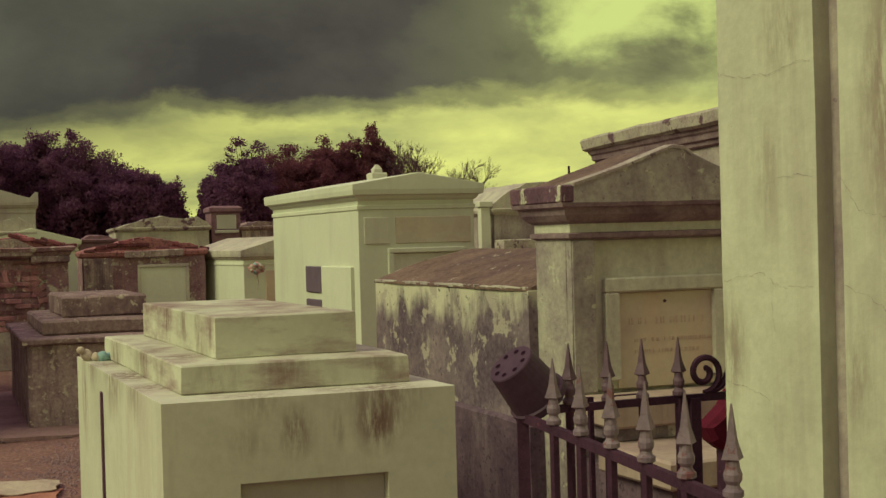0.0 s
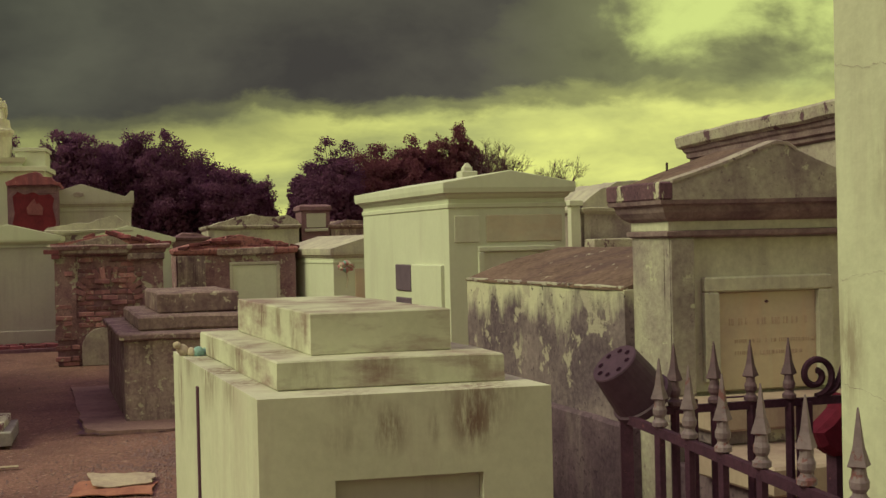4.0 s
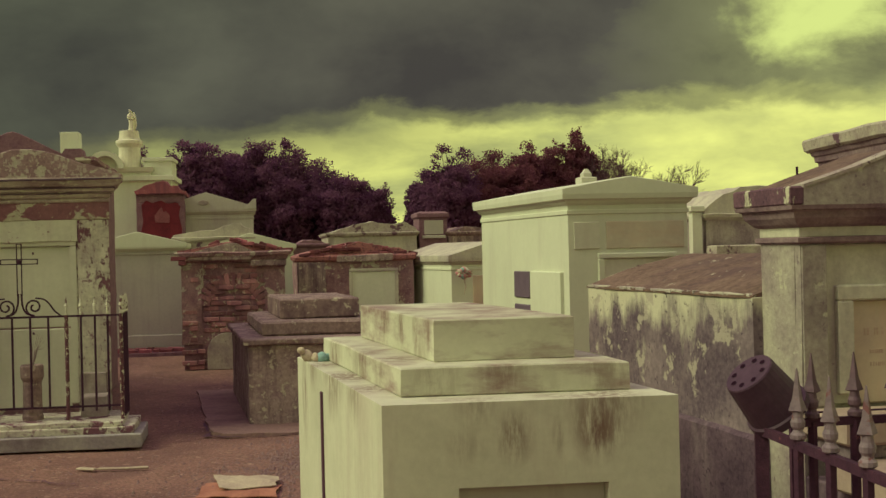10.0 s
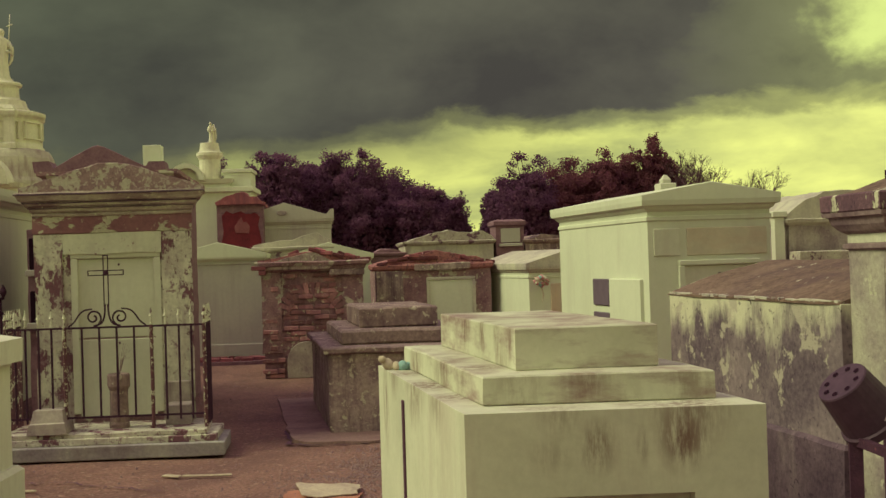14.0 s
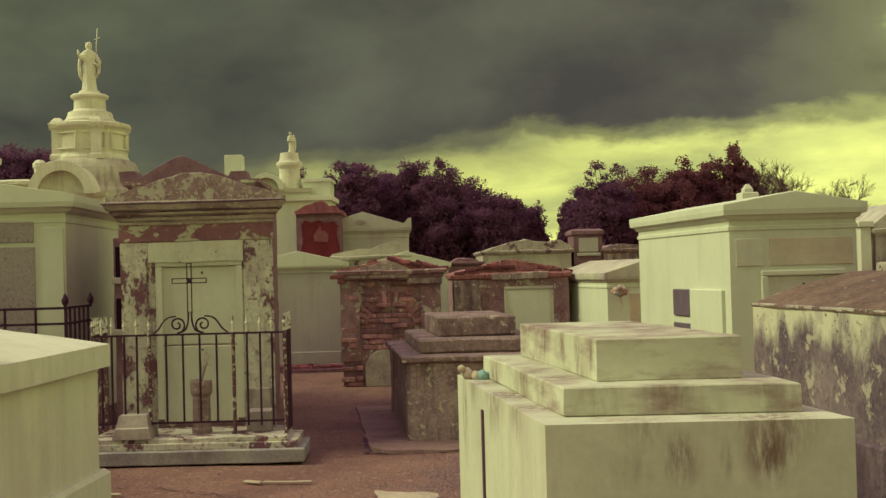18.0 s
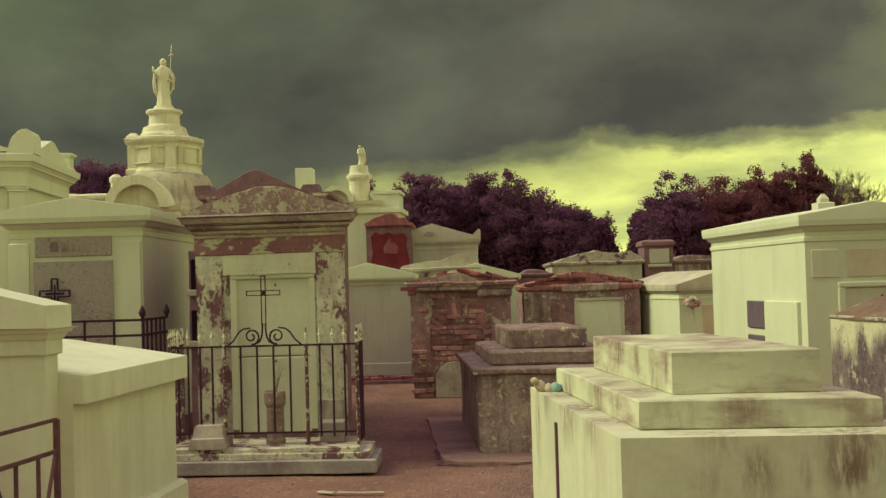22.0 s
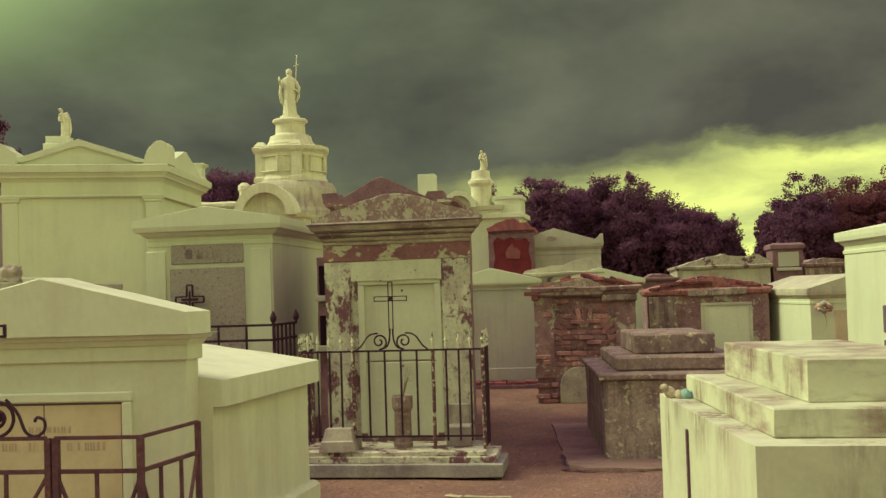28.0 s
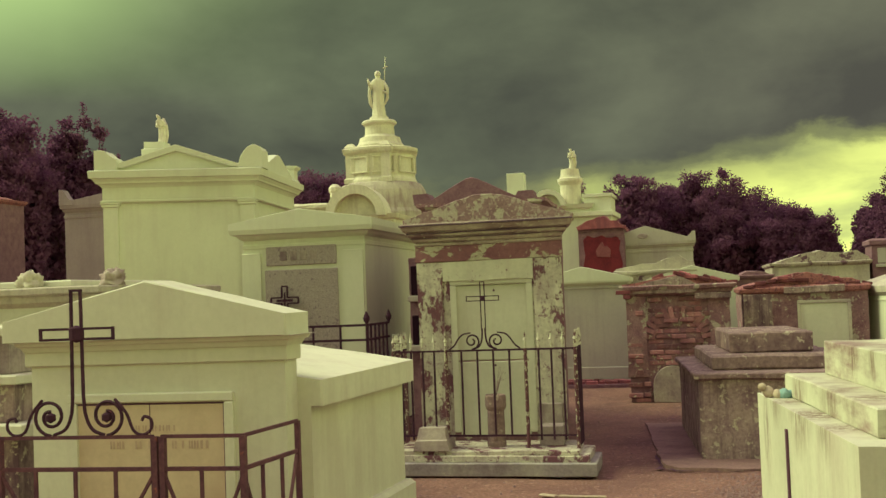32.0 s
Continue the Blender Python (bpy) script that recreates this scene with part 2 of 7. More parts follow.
M["post"] = surf("cracked_cream_plaster", (0.46, 0.455, 0.36), (0.60, 0.60, 0.485), scale=2.4, fine=30, grain=0.16, streak=(0.27, 0.22, 0.175), streak_amt=0.45, streak_at=0.56, speck=(0.27, 0.22, 0.18), speck_at=0.725, bump=0.2,
                 blots=((1.03, 2.54, 1.90, (0.14, 0.16, 0.46), 1.0), (1.12, 2.3, 1.3, 0.30, 0.8), (0.778, 3.09, 1.28, (0.05, 0.09, 0.2), 0.7), (0.87, 2.88, 2.10, (0.09, 0.13, 0.16), 0.5), (0.96, 2.68, 1.25, (0.06, 0.08, 0.2), 0.5), (0.84, 2.94, 1.75, (0.05, 0.08, 0.2), 0.4)))
M["greyplaster"] = surf("grey_plaster", (0.21, 0.172, 0.155), (0.44, 0.395, 0.335), scale=3.6, fine=34, grain=0.22, sscale=(6, 6, 1.4), streak=(0.10, 0.07, 0.07), streak_amt=0.65, streak_at=0.58, bump=0.4, speck=(0.16, 0.12, 0.12), speck_at=0.66)
M["gable"] = surf("mottled_grey_render", (0.25, 0.222, 0.185), (0.46, 0.43, 0.355), scale=5.0, fine=38, grain=0.3, sscale=(4.2, 4.2, 2.6), streak=(0.125, 0.098, 0.09), streak_amt=0.7, streak_at=0.555, bump=0.45, speck=(0.15, 0.12, 0.11), speck_at=0.645, flake=(0.53, 0.50, 0.41), flake_at=0.625, peel_scale=3.0)
M["paleface"] = surf("stained_pale_render", (0.42, 0.39, 0.325), (0.63, 0.605, 0.51), scale=2.6, fine=32, grain=0.22, sscale=(5, 5, 1.3), streak=(0.21, 0.17, 0.15), streak_amt=0.55, streak_at=0.575, bump=0.3, speck=(0.26, 0.215, 0.19), speck_at=0.685)
M["gtwall"] = surf("worn_grey_plaster", (0.37, 0.335, 0.29), (0.56, 0.52, 0.44), scale=2.2, fine=30, grain=0.22, sscale=(6, 6, 1.2), streak=(0.18, 0.14, 0.13), streak_amt=0.5, streak_at=0.585, bump=0.3, speck=(0.24, 0.19, 0.18), speck_at=0.69)
M["greydark"] = surf("mouldy_wall", (0.07, 0.055, 0.06), (0.26, 0.225, 0.195), scale=2.6, fine=30, grain=0.35, sscale=(6.5, 6.5, 2.4), streak=(0.62, 0.58, 0.47), streak_amt=0.9, streak_at=0.645, drip=(1.04, 1.33, 0.26), bump=0.5, flake=(0.43, 0.39, 0.32), flake_at=0.588, peel_scale=1.4, speck=(0.055, 0.04, 0.046), speck_at=0.625)
M["dst"] = surf("blackened_plaster", (0.19, 0.132, 0.128), (0.45, 0.37, 0.315), scale=5.5, fine=34, grain=0.4, sscale=(9, 9, 1.0), streak=(0.075, 0.045, 0.05), streak_amt=0.9, streak_at=0.53, bump=0.6, flake=(0.56, 0.50, 0.42), flake_at=0.60, peel_scale=3.4, speck=(0.58, 0.51, 0.43), speck_at=0.65)
M["dstdark"] = surf("blackened_cap", (0.155, 0.112, 0.09), (0.36, 0.285, 0.228), scale=5.0, fine=30, grain=0.4, sscale=(7, 7, 2.4), streak=(0.085, 0.05, 0.055), streak_amt=0.65, streak_at=0.545, bump=0.45, flake=(0.52, 0.45, 0.38), flake_at=0.615, peel_scale=3.6)
M["peel"] = surf("peeling_plaster", (0.42, 0.39, 0.33), (0.69, 0.66, 0.565), scale=4.0, fine=34, grain=0.3, sscale=(9, 9, 1.4), streak=(0.27, 0.205, 0.185), streak_amt=0.65, streak_at=0.54, speck=(0.21, 0.145, 0.13), speck_at=0.625, peel=(0.165, 0.088, 0.086), peel_at=0.556, peel_scale=5.2, peel_tall=0.55, flake=(0.25, 0.18, 0.16), flake_at=0.592, bump=0.65)
M["peeldark"] = surf("weathered_cornice", (0.165, 0.092, 0.092), (0.30, 0.20, 0.178), scale=4.0, peel=(0.56, 0.52, 0.43), peel_at=0.575, peel_scale=4.2, peel_tall=1.6, flake=(0.50, 0.46, 0.38), flake_at=0.62, bump=0.55, speck=(0.08, 0.05, 0.054), speck_at=0.63)
M["pedim"] = surf("mottled_pediment", (0.185, 0.125, 0.108), (0.33, 0.255, 0.21), scale=4.0, fine=40, grain=0.35, peel=(0.46, 0.425, 0.345), peel_at=0.55, peel_scale=6.5, flake=(0.42, 0.375, 0.305), flake_at=0.555, speck=(0.13, 0.085, 0.08), speck_at=0.62, bump=0.45)
M["oldcornice"] = surf("stained_cornice_stone", (0.31, 0.245, 0.21), (0.48, 0.43, 0.355), scale=3.5, fine=36, grain=0.3, sscale=(2.4, 2.4, 16), streak=(0.14, 0.082, 0.078), streak_amt=0.85, streak_at=0.545, flake=(0.52, 0.475, 0.39), flake_at=0.60, bump=0.4)
M["frieze"] = surf("brown_frieze", (0.185, 0.095, 0.088), (0.265, 0.148, 0.128), scale=3.0, fine=36, grain=0.3, peel=(0.52, 0.48, 0.395), peel_at=0.548, peel_scale=4.6, peel_tall=1.7, flake=(0.40, 0.33, 0.275), flake_at=0.62, bump=0.5)
M["lowmould"] = surf("black_mould_wall", (0.055, 0.038, 0.044), (0.155, 0.122, 0.116), scale=3.5, fine=34, grain=0.4, sscale=(7, 7, 1.4), streak=(0.26, 0.225, 0.195), streak_amt=0.6, streak_at=0.60, bump=0.5, speck=(0.045, 0.03, 0.036), speck_at=0.62)
M["faded"] = surf("faded_red_paint", (0.155, 0.052, 0.05), (0.235, 0.10, 0.088), scale=6.0, bump=0.3)
M["lichenpale"] = surf("weathered_marble", (0.36, 0.315, 0.265), (0.56, 0.52, 0.435), scale=1.4, fine=20, grain=0.2, bump=0.2, streak=(0.19, 0.13, 0.115), streak_amt=0.6, streak_at=0.56)
M["dullgrey"] = surf("dull_grey_plaster", (0.235, 0.205, 0.185), (0.295, 0.26, 0.232), scale=1.0, fine=24, grain=0.12, bump=0.1, streak=(0.16, 0.125, 0.12), streak_amt=0.3)
M["header"] = surf("limewashed_header", (0.53, 0.51, 0.44), (0.65, 0.63, 0.54), scale=2.0, fine=26, grain=0.18, bump=0.3, streak=(0.36, 0.29, 0.25), streak_amt=0.5, streak_at=0.56, peel=(0.22, 0.13, 0.12), peel_at=0.63, peel_scale=5.0, flake=(0.40, 0.335, 0.285), flake_at=0.63)
M["stone"] = surf("pale_panel_stone", (0.54, 0.52, 0.45), (0.63, 0.61, 0.53), scale=1.6, fine=24, grain=0.1, bump=0.08, streak=(0.40, 0.33, 0.28), streak_amt=0.3)
M["marble"] = surf("tan_marble", (0.47, 0.375, 0.30), (0.60, 0.50, 0.395), scale=2.2, fine=24, grain=0.12, bump=0.08, streak=(0.56, 0.30, 0.2), streak_amt=0.4, streak_at=0.56)
M["tan"] = surf("peach_marble", (0.55, 0.425, 0.32), (0.67, 0.55, 0.43), scale=2.6, fine=24, grain=0.14, bump=0.1, streak=(0.40, 0.27, 0.20), streak_amt=0.5, streak_at=0.58, sscale=(3, 3, 3))
M["granite"] = surf("speckled_granite", (0.22, 0.19, 0.175), (0.44, 0.40, 0.35), scale=60.0, fine=150.0, grain=0.5, bump=0.05, speck=(0.17, 0.14, 0.135), speck_at=0.60, rough=0.6)
M["brick"] = surf("old_brick", (0.24, 0.105, 0.104), (0.40, 0.22, 0.195), scale=7.0, fine=70.0, bump=0.5, tone=0.42, streak=(0.13, 0.07, 0.076), streak_amt=0.6, streak_at=0.54, flake=(0.46, 0.40, 0.33), flake_at=0.61)
M["redbrick"] = surf("bright_red_brick", (0.17, 0.055, 0.054), (0.27, 0.105, 0.095), scale=6.0, fine=70.0, bump=0.5, tone=0.55, streak=(0.10, 0.045, 0.052), streak_amt=0.6, streak_at=0.55, flake=(0.42, 0.36, 0.30), flake_at=0.66)
M["mortar"] = surf("brick_core", (0.14, 0.08, 0.085), (0.235, 0.155, 0.145), scale=8.0, bump=0.6)
M["brickmass"] = surf("crumbled_brick", (0.21, 0.085, 0.075), (0.37, 0.18, 0.145), scale=6.0, bump=0.7, speck=(0.09, 0.05, 0.05), speck_at=0.56)
M["redniche"] = surf("red_paint", (0.088, 0.012, 0.018), (0.155, 0.024, 0.028), scale=4.0, bump=0.3)
M["tin"] = surf("brown_roofing", (0.085, 0.060, 0.034), (0.21, 0.160, 0.098), scale=4.5, fine=30, grain=0.6, sscale=(2, 2, 2), streak=(0.06, 0.038, 0.036), streak_amt=0.6, streak_at=0.56, bump=0.4, flake=(0.56, 0.51, 0.42), flake_at=0.645, peel_scale=2.2)
M["iron"] = surf("rusted_iron", (0.036, 0.019, 0.027), (0.066, 0.034, 0.042), scale=14.0, fine=90, rough=0.8, bump=0.3, spec=0.12, speck=(0.15, 0.066, 0.06), speck_at=0.67)
M["ironpale"] = surf("flaking_painted_iron", (0.075, 0.036, 0.04), (0.14, 0.07, 0.06), scale=14.0, rough=0.75, peel=(0.55, 0.52, 0.43), peel_at=0.56, peel_scale=22.0, bump=0.4)
M["irongrey"] = surf("grey_painted_iron", (0.135, 0.112, 0.108), (0.225, 0.192, 0.176), scale=16.0, rough=0.5, peel=(0.17, 0.085, 0.07), peel_at=0.60, peel_scale=24.0, bump=0.3)
M["ironbrown"] = surf("brown_iron", (0.075, 0.040, 0.046), (0.13, 0.068, 0.064), scale=10.0, rough=0.75, spec=0.15, speck=(0.34, 0.125, 0.075), speck_at=0.68, bump=0.3)
M["pot"] = surf("dark_plastic_pot", (0.050, 0.031, 0.039), (0.072, 0.047, 0.054), scale=8.0, rough=0.6, bump=0.1, spec=0.2)
M["ground"] = surf("dirt_and_asphalt", (0.112, 0.062, 0.040), (0.275, 0.170, 0.112), scale=1.1, fine=42.0, grain=0.75, bump=1.0, sscale=(1.6, 0.9, 1), streak=(0.10, 0.058, 0.042), streak_amt=0.6, streak_at=0.555, speck=(0.42, 0.32, 0.24), speck_at=0.64, flake=(0.33, 0.225, 0.155), flake_at=0.605, peel_scale=3.0)
M["asphalt"] = surf("worn_grey_path", (0.19, 0.135, 0.115), (0.30, 0.225, 0.18), scale=2.0, fine=60, bump=0.5, speck=(0.42, 0.34, 0.27), speck_at=0.70)
M["pad"] = surf("old_concrete", (0.185, 0.125, 0.092), (0.31, 0.225, 0.168), scale=2.0, bump=0.4, streak=(0.10, 0.06, 0.06), streak_amt=0.5)
M["stepgrey"] = surf("grey_painted_step", (0.23, 0.222, 0.205), (0.38, 0.372, 0.325), scale=3.0, bump=0.3, grain=0.3, sscale=(4, 4, 5), streak=(0.12, 0.085, 0.08), streak_amt=0.6, streak_at=0.56, flake=(0.5, 0.47, 0.39), flake_at=0.66)
M["leaf"] = surf("oak_leaves", (0.125, 0.060, 0.097), (0.205, 0.110, 0.148), scale=0.8, fine=7, bump=0.0, rough=1.0, spec=0.05)
M["leafred"] = surf("reddish_leaves", (0.146, 0.062, 0.074), (0.225, 0.105, 0.098), scale=0.8, fine=7, bump=0.0, rough=1.0, spec=0.05)
M["bark"] = surf("bark", (0.075, 0.045, 0.046), (0.125, 0.078, 0.072), scale=5.0, bump=0.6)
M["cavity"] = surf("dark_cavity", (0.085, 0.046, 0.058), (0.125, 0.072, 0.078), scale=5.0, bump=0.3)
M["statue"] = surf("white_marble_statue", (0.62, 0.58, 0.48), (0.74, 0.70, 0.58), scale=2.0, fine=16, grain=0.15, bump=0.15, streak=(0.38, 0.31, 0.26), streak_amt=0.45)
M["slate"] = surf("dark_slate_plaque", (0.11, 0.092, 0.098), (0.15, 0.128, 0.13), scale=8.0, rough=0.5, bump=0.1)
M["greywall"] = surf("plain_grey_plaster", (0.40, 0.375, 0.335), (0.48, 0.455, 0.405), scale=1.0, fine=24, grain=0.1, bump=0.1, streak=(0.24, 0.195, 0.175), streak_amt=0.3)
M["orange"] = surf("orange_card", (0.31, 0.14, 0.08), (0.40, 0.20, 0.115), scale=6.0, bump=0.2, streak=(0.22, 0.11, 0.07), streak_amt=0.6)
M["paper"] = surf("dirty_paper", (0.40, 0.33, 0.255), (0.53, 0.45, 0.35), scale=7.0, bump=0.3, streak=(0.26, 0.18, 0.14), streak_amt=0.5)
M["teal"] = surf("teal_cloth", (0.20, 0.36, 0.33), (0.28, 0.46, 0.42), scale=20.0, bump=0.3)
M["pink"] = surf("faded_pink_petals", (0.52, 0.20, 0.22), (0.66, 0.34, 0.34), scale=30.0, bump=0.3)
M["redpot"] = surf("dark_red_planter", (0.075, 0.009, 0.017), (0.105, 0.014, 0.022), scale=6.0, bump=0.15, rough=0.8, spec=0.1)
M["mark"] = surf("worn_letter_cut", (0.44, 0.33, 0.26), (0.52, 0.40, 0.31), scale=8.0, bump=0.1)
M["tip"] = surf("flaking_cream_tip", (0.50, 0.47, 0.40), (0.64, 0.61, 0.52), scale=14.0, rough=0.75, peel=(0.12, 0.065, 0.06), peel_at=0.56, peel_scale=20.0, bump=0.4)
M["irondull"] = surf("dull_brown_iron", (0.085, 0.058, 0.062), (0.145, 0.104, 0.10), scale=16.0, rough=0.55, bump=0.3)
M["mould"] = surf("blackened_moulding", (0.14, 0.095, 0.095), (0.31, 0.25, 0.215), scale=5.0, fine=34, sscale=(3, 3, 14), streak=(0.09, 0.058, 0.062), streak_amt=0.6, streak_at=0.54, bump=0.45, speck=(0.46, 0.41, 0.34), speck_at=0.70)
M["creamstep"] = surf("mouldy_cream_step", (0.50, 0.485, 0.395), (0.625, 0.61, 0.505), scale=1.6, fine=26, grain=0.12, sscale=(2.6, 2.6, 8.0), streak=(0.21, 0.135, 0.11), streak_amt=0.85, streak_at=0.542, bump=0.2,
                      blots=((-0.9, 4.49, 1.07, 0.15, 0.75), (-0.66, 4.56, 1.09, 0.14, 0.6), (-0.23, 4.68, 1.08, 0.15, 0.9), (-0.47, 4.61, 1.02, 0.12, 0.6), (-1.43, 5.24, 1.05, 0.25, 0.7), (-1.74, 5.86, 1.05, 0.22, 0.85), (-1.36, 5.62, 1.24, (0.10, 0.12, 0.12), 1.0), (-1.20, 5.30, 1.25, (0.07, 0.09, 0.11), 1.0), (-1.10, 5.06, 1.24, (0.05, 0.06, 0.12), 1.0), (-1.00, 4.86, 1.24, (0.05, 0.06, 0.12), 0.9), (-1.15, 4.95, 1.11, 0.18, 0.9), (-0.62, 4.60, 1.115, 0.14, 0.6)))


def thin(m, share=0.5):
    """Leaves pass part of the light that falls on them."""
    t = m.node_tree
    b = t.nodes["Principled BSDF"]
    tr = t.nodes.new("ShaderNodeBsdfTranslucent")
    mx = t.nodes.new("ShaderNodeMixShader")
    mx.inputs[0].default_value = share
    t.links.new(b.inputs["Base Color"].links[0].from_socket, tr.inputs["Color"])
    t.links.new(b.outputs[0], mx.inputs[1])
    t.links.new(tr.outputs[0], mx.inputs[2])
    t.links.new(mx.outputs[0], next(n for n in t.nodes if n.type == "OUTPUT_MATERIAL").inputs["Surface"])


thin(M["leaf"])
thin(M["leafred"])
M["oldred"] = surf("scaled_brick_plaster", (0.17, 0.096, 0.096), (0.325, 0.222, 0.195), scale=5.0, sscale=(7, 7, 1.0), streak=(0.13, 0.075, 0.08), streak_amt=0.5, streak_at=0.56, peel=(0.45, 0.40, 0.335), peel_at=0.585, peel_scale=4.0, flake=(0.50, 0.45, 0.375), flake_at=0.62, bump=0.6, speck=(0.09, 0.052, 0.055), speck_at=0.62)
M["lichen"] = surf("lichened_stone", (0.28, 0.235, 0.20), (0.49, 0.45, 0.375), scale=6.0, fine=34, peel=(0.135, 0.088, 0.088), peel_at=0.585, peel_scale=4.5, bump=0.5, speck=(0.11, 0.075, 0.075), speck_at=0.62)
M["coping"] = surf("tan_coping_stone", (0.31, 0.245, 0.185), (0.43, 0.355, 0.27), scale=3.0, fine=30, grain=0.2, bump=0.25, streak=(0.17, 0.115, 0.095), streak_amt=0.5)
M["hole"] = surf("deep_hole", (0.018, 0.010, 0.013), (0.026, 0.015, 0.018), scale=8.0, rough=1.0, spec=0.0, bump=0.0)
M["paletan"] = surf("pale_tan_stone", (0.49, 0.435, 0.35), (0.60, 0.55, 0.45), scale=2.6, fine=24, grain=0.12, bump=0.08, streak=(0.52, 0.36, 0.26), streak_amt=0.5, streak_at=0.56, sscale=(2, 2, 4))
M["parapet"] = surf("blackened_parapet", (0.085, 0.05, 0.056), (0.165, 0.105, 0.10), scale=5.0, peel=(0.58, 0.54, 0.44), peel_at=0.575, peel_scale=7.0, peel_tall=0.55, bump=0.5, speck=(0.05, 0.032, 0.038), speck_at=0.63)


# ---- building helpers ----
class Plan:
    """Ground frame of a thing: u along its front, v into its depth, z up."""

    def __init__(self, x, y, front, side=None, z=0.0, bend=None):
        side = front if side is None else side
        self.o = Vector((x, y, z))
        self.a = Vector((math.cos(radians(front)), math.sin(radians(front)), 0))
        self.b = Vector((-math.sin(radians(side)), math.cos(radians(side)), 0))
        self.front = front
        self.bend = bend    # depth past which the sides run at another angle
        self.c = Vector((-math.sin(radians(bend[1])), math.cos(radians(bend[1])), 0)) if bend else self.b

    def at(self, u, v, z):
        if self.bend and v > self.bend[0]:
            return self.a * u + self.b * self.bend[0] + self.c * (v - self.bend[0]) + Vector((0, 0, z))
        return self.a * u + self.b * v + Vector((0, 0, z))


def part(name, bm, material, parent, label="", plan=None, smooth=False):
    if plan is not None:
        for v in bm.verts:
            v.co = plan.at(*v.co)
    bmesh.ops.recalc_face_normals(bm, faces=bm.faces)
    if smooth:
        for f in bm.faces:
            f.smooth = True
    me = bpy.data.meshes.new(name)
    bm.to_mesh(me)
    bm.free()
    me.materials.append(M[material])
    ob = new(name, me)
    ob.parent = parent
    if label:
        tagged(ob, label)
    return ob


def thing(name, plan, label, category, group="", kind=""):
    ob = new(name)
    ob.location = plan.o
    return tagged(ob, label, category, group, kind)


def loft(bm, u0, u1, v0, v1, rings, worn=0.0, seed=0, cuts=1):
    """A solid of rectangular rings (z, outset at the sides, outset front and back), bottom to top."""
    rows = []
    nu = max(1, int((u1 - u0) / 0.16)) if worn else 1
    nv = max(1, int((v1 - v0) / 0.16)) if worn else 1
    for z, du, dv in rings:
        a, b, c, d = u0 - du, u1 + du, v0 - dv, v1 + dv
        loop = [(a + (b - a) * i / nu, c) for i in range(nu)] + [(b, c + (d - c) * i / nv) for i in range(nv)]
        loop += [(b + (a - b) * i / nu, d) for i in range(nu)] + [(a, d + (c - d) * i / nv) for i in range(nv)]
        row = []
        for x, y in loop:
            p = Vector((x, y, z))
            if worn:
                q = Vector((x * 3.1 + seed, y * 3.1, z * 3.1))
                p += noise.noise_vector(q) * worn + noise.noise_vector(q * 4) * worn * 0.5
            row.append(bm.verts.new(p))
        rows.append(row)
    n = len(rows[0])
    for r, s in zip(rows, rows[1:]):
        for i in range(n):
            bm.faces.new((r[i], r[(i + 1) % n], s[(i + 1) % n], s[i]))
    bm.faces.new(rows[0][::-1])
    bm.faces.new(rows[-1])
    return bm


def block(u0, u1, v0, v1, z0, z1, edge=0.008, worn=0.0, seed=0):
    """A box with softened upper and lower edges."""
    e = min(edge, (z1 - z0) * 0.4, (u1 - u0) * 0.4, (v1 - v0) * 0.4)
    rings = [(z0, -e, -e), (z0 + e, 0, 0)]
    if worn:
        k = max(1, int((z1 - z0) / 0.18))
        rings += [(z0 + e + (z1 - z0 - 2 * e) * i / k, 0, 0) for i in range(1, k)]
    rings += [(z1 - e, 0, 0), (z1, -e, -e)]
    return loft(bmesh.new(), u0, u1, v0, v1, rings, worn, seed)


def add_block(bm, *args, **kw):
    other = block(*args, **kw)
    me = bpy.data.meshes.new("tmp")
    other.to_mesh(me)
    other.free()
    bm.from_mesh(me)
    bpy.data.meshes.remove(me)
    return bm


def prism(poly, v0, v1, edge=0.006, worn=0.0, seed=0):
    """A front outline (u, z) carried back from v0 to v1, with a softened front edge."""
    bm = bmesh.new()
    if worn:
        fine = []
        for (a, b), (c, d) in zip(poly, poly[1:] + poly[:1]):
            k = max(1, int(math.hypot(c - a, d - b) / 0.10))
            for i in range(k):
                u, z = a + (c - a) * i / k, b + (d - b) * i / k
                q = noise.noise_vector(Vector((u * 6 + seed, z * 6, seed)))
                fine.append((u + q.x * worn, z + q.y * worn))
        poly = fine
    cu, cz = sum(p[0] for p in poly) / len(poly), sum(p[1] for p in poly) / len(poly)
    depth = v1 - v0
    k = max(1, int(depth / 0.2)) if worn else 1
    levels = [(v0, edge)] + [(v0 + edge + (depth - 2 * edge) * i / k, 0) for i in range(k + 1)] + [(v1, edge)]
    rows = []
    for v, e in levels:
        row = []
        for u, z in poly:
            l = math.hypot(u - cu, z - cz) or 1
            w = noise.noise(Vector((u * 5, v * 5 + seed, z * 5))) * worn
            row.append(bm.verts.new((u - (u - cu) / l * (e - w), v, z - (z - cz) / l * (e - w))))
        rows.append(row)
    n = len(poly)
    for r, s in zip(rows, rows[1:]):
        for i in range(n):
            bm.faces.new((r[i], r[(i + 1) % n], s[(i + 1) % n], s[i]))
    bm.faces.new(rows[0])
    bm.faces.new(rows[-1][::-1])
    return bm


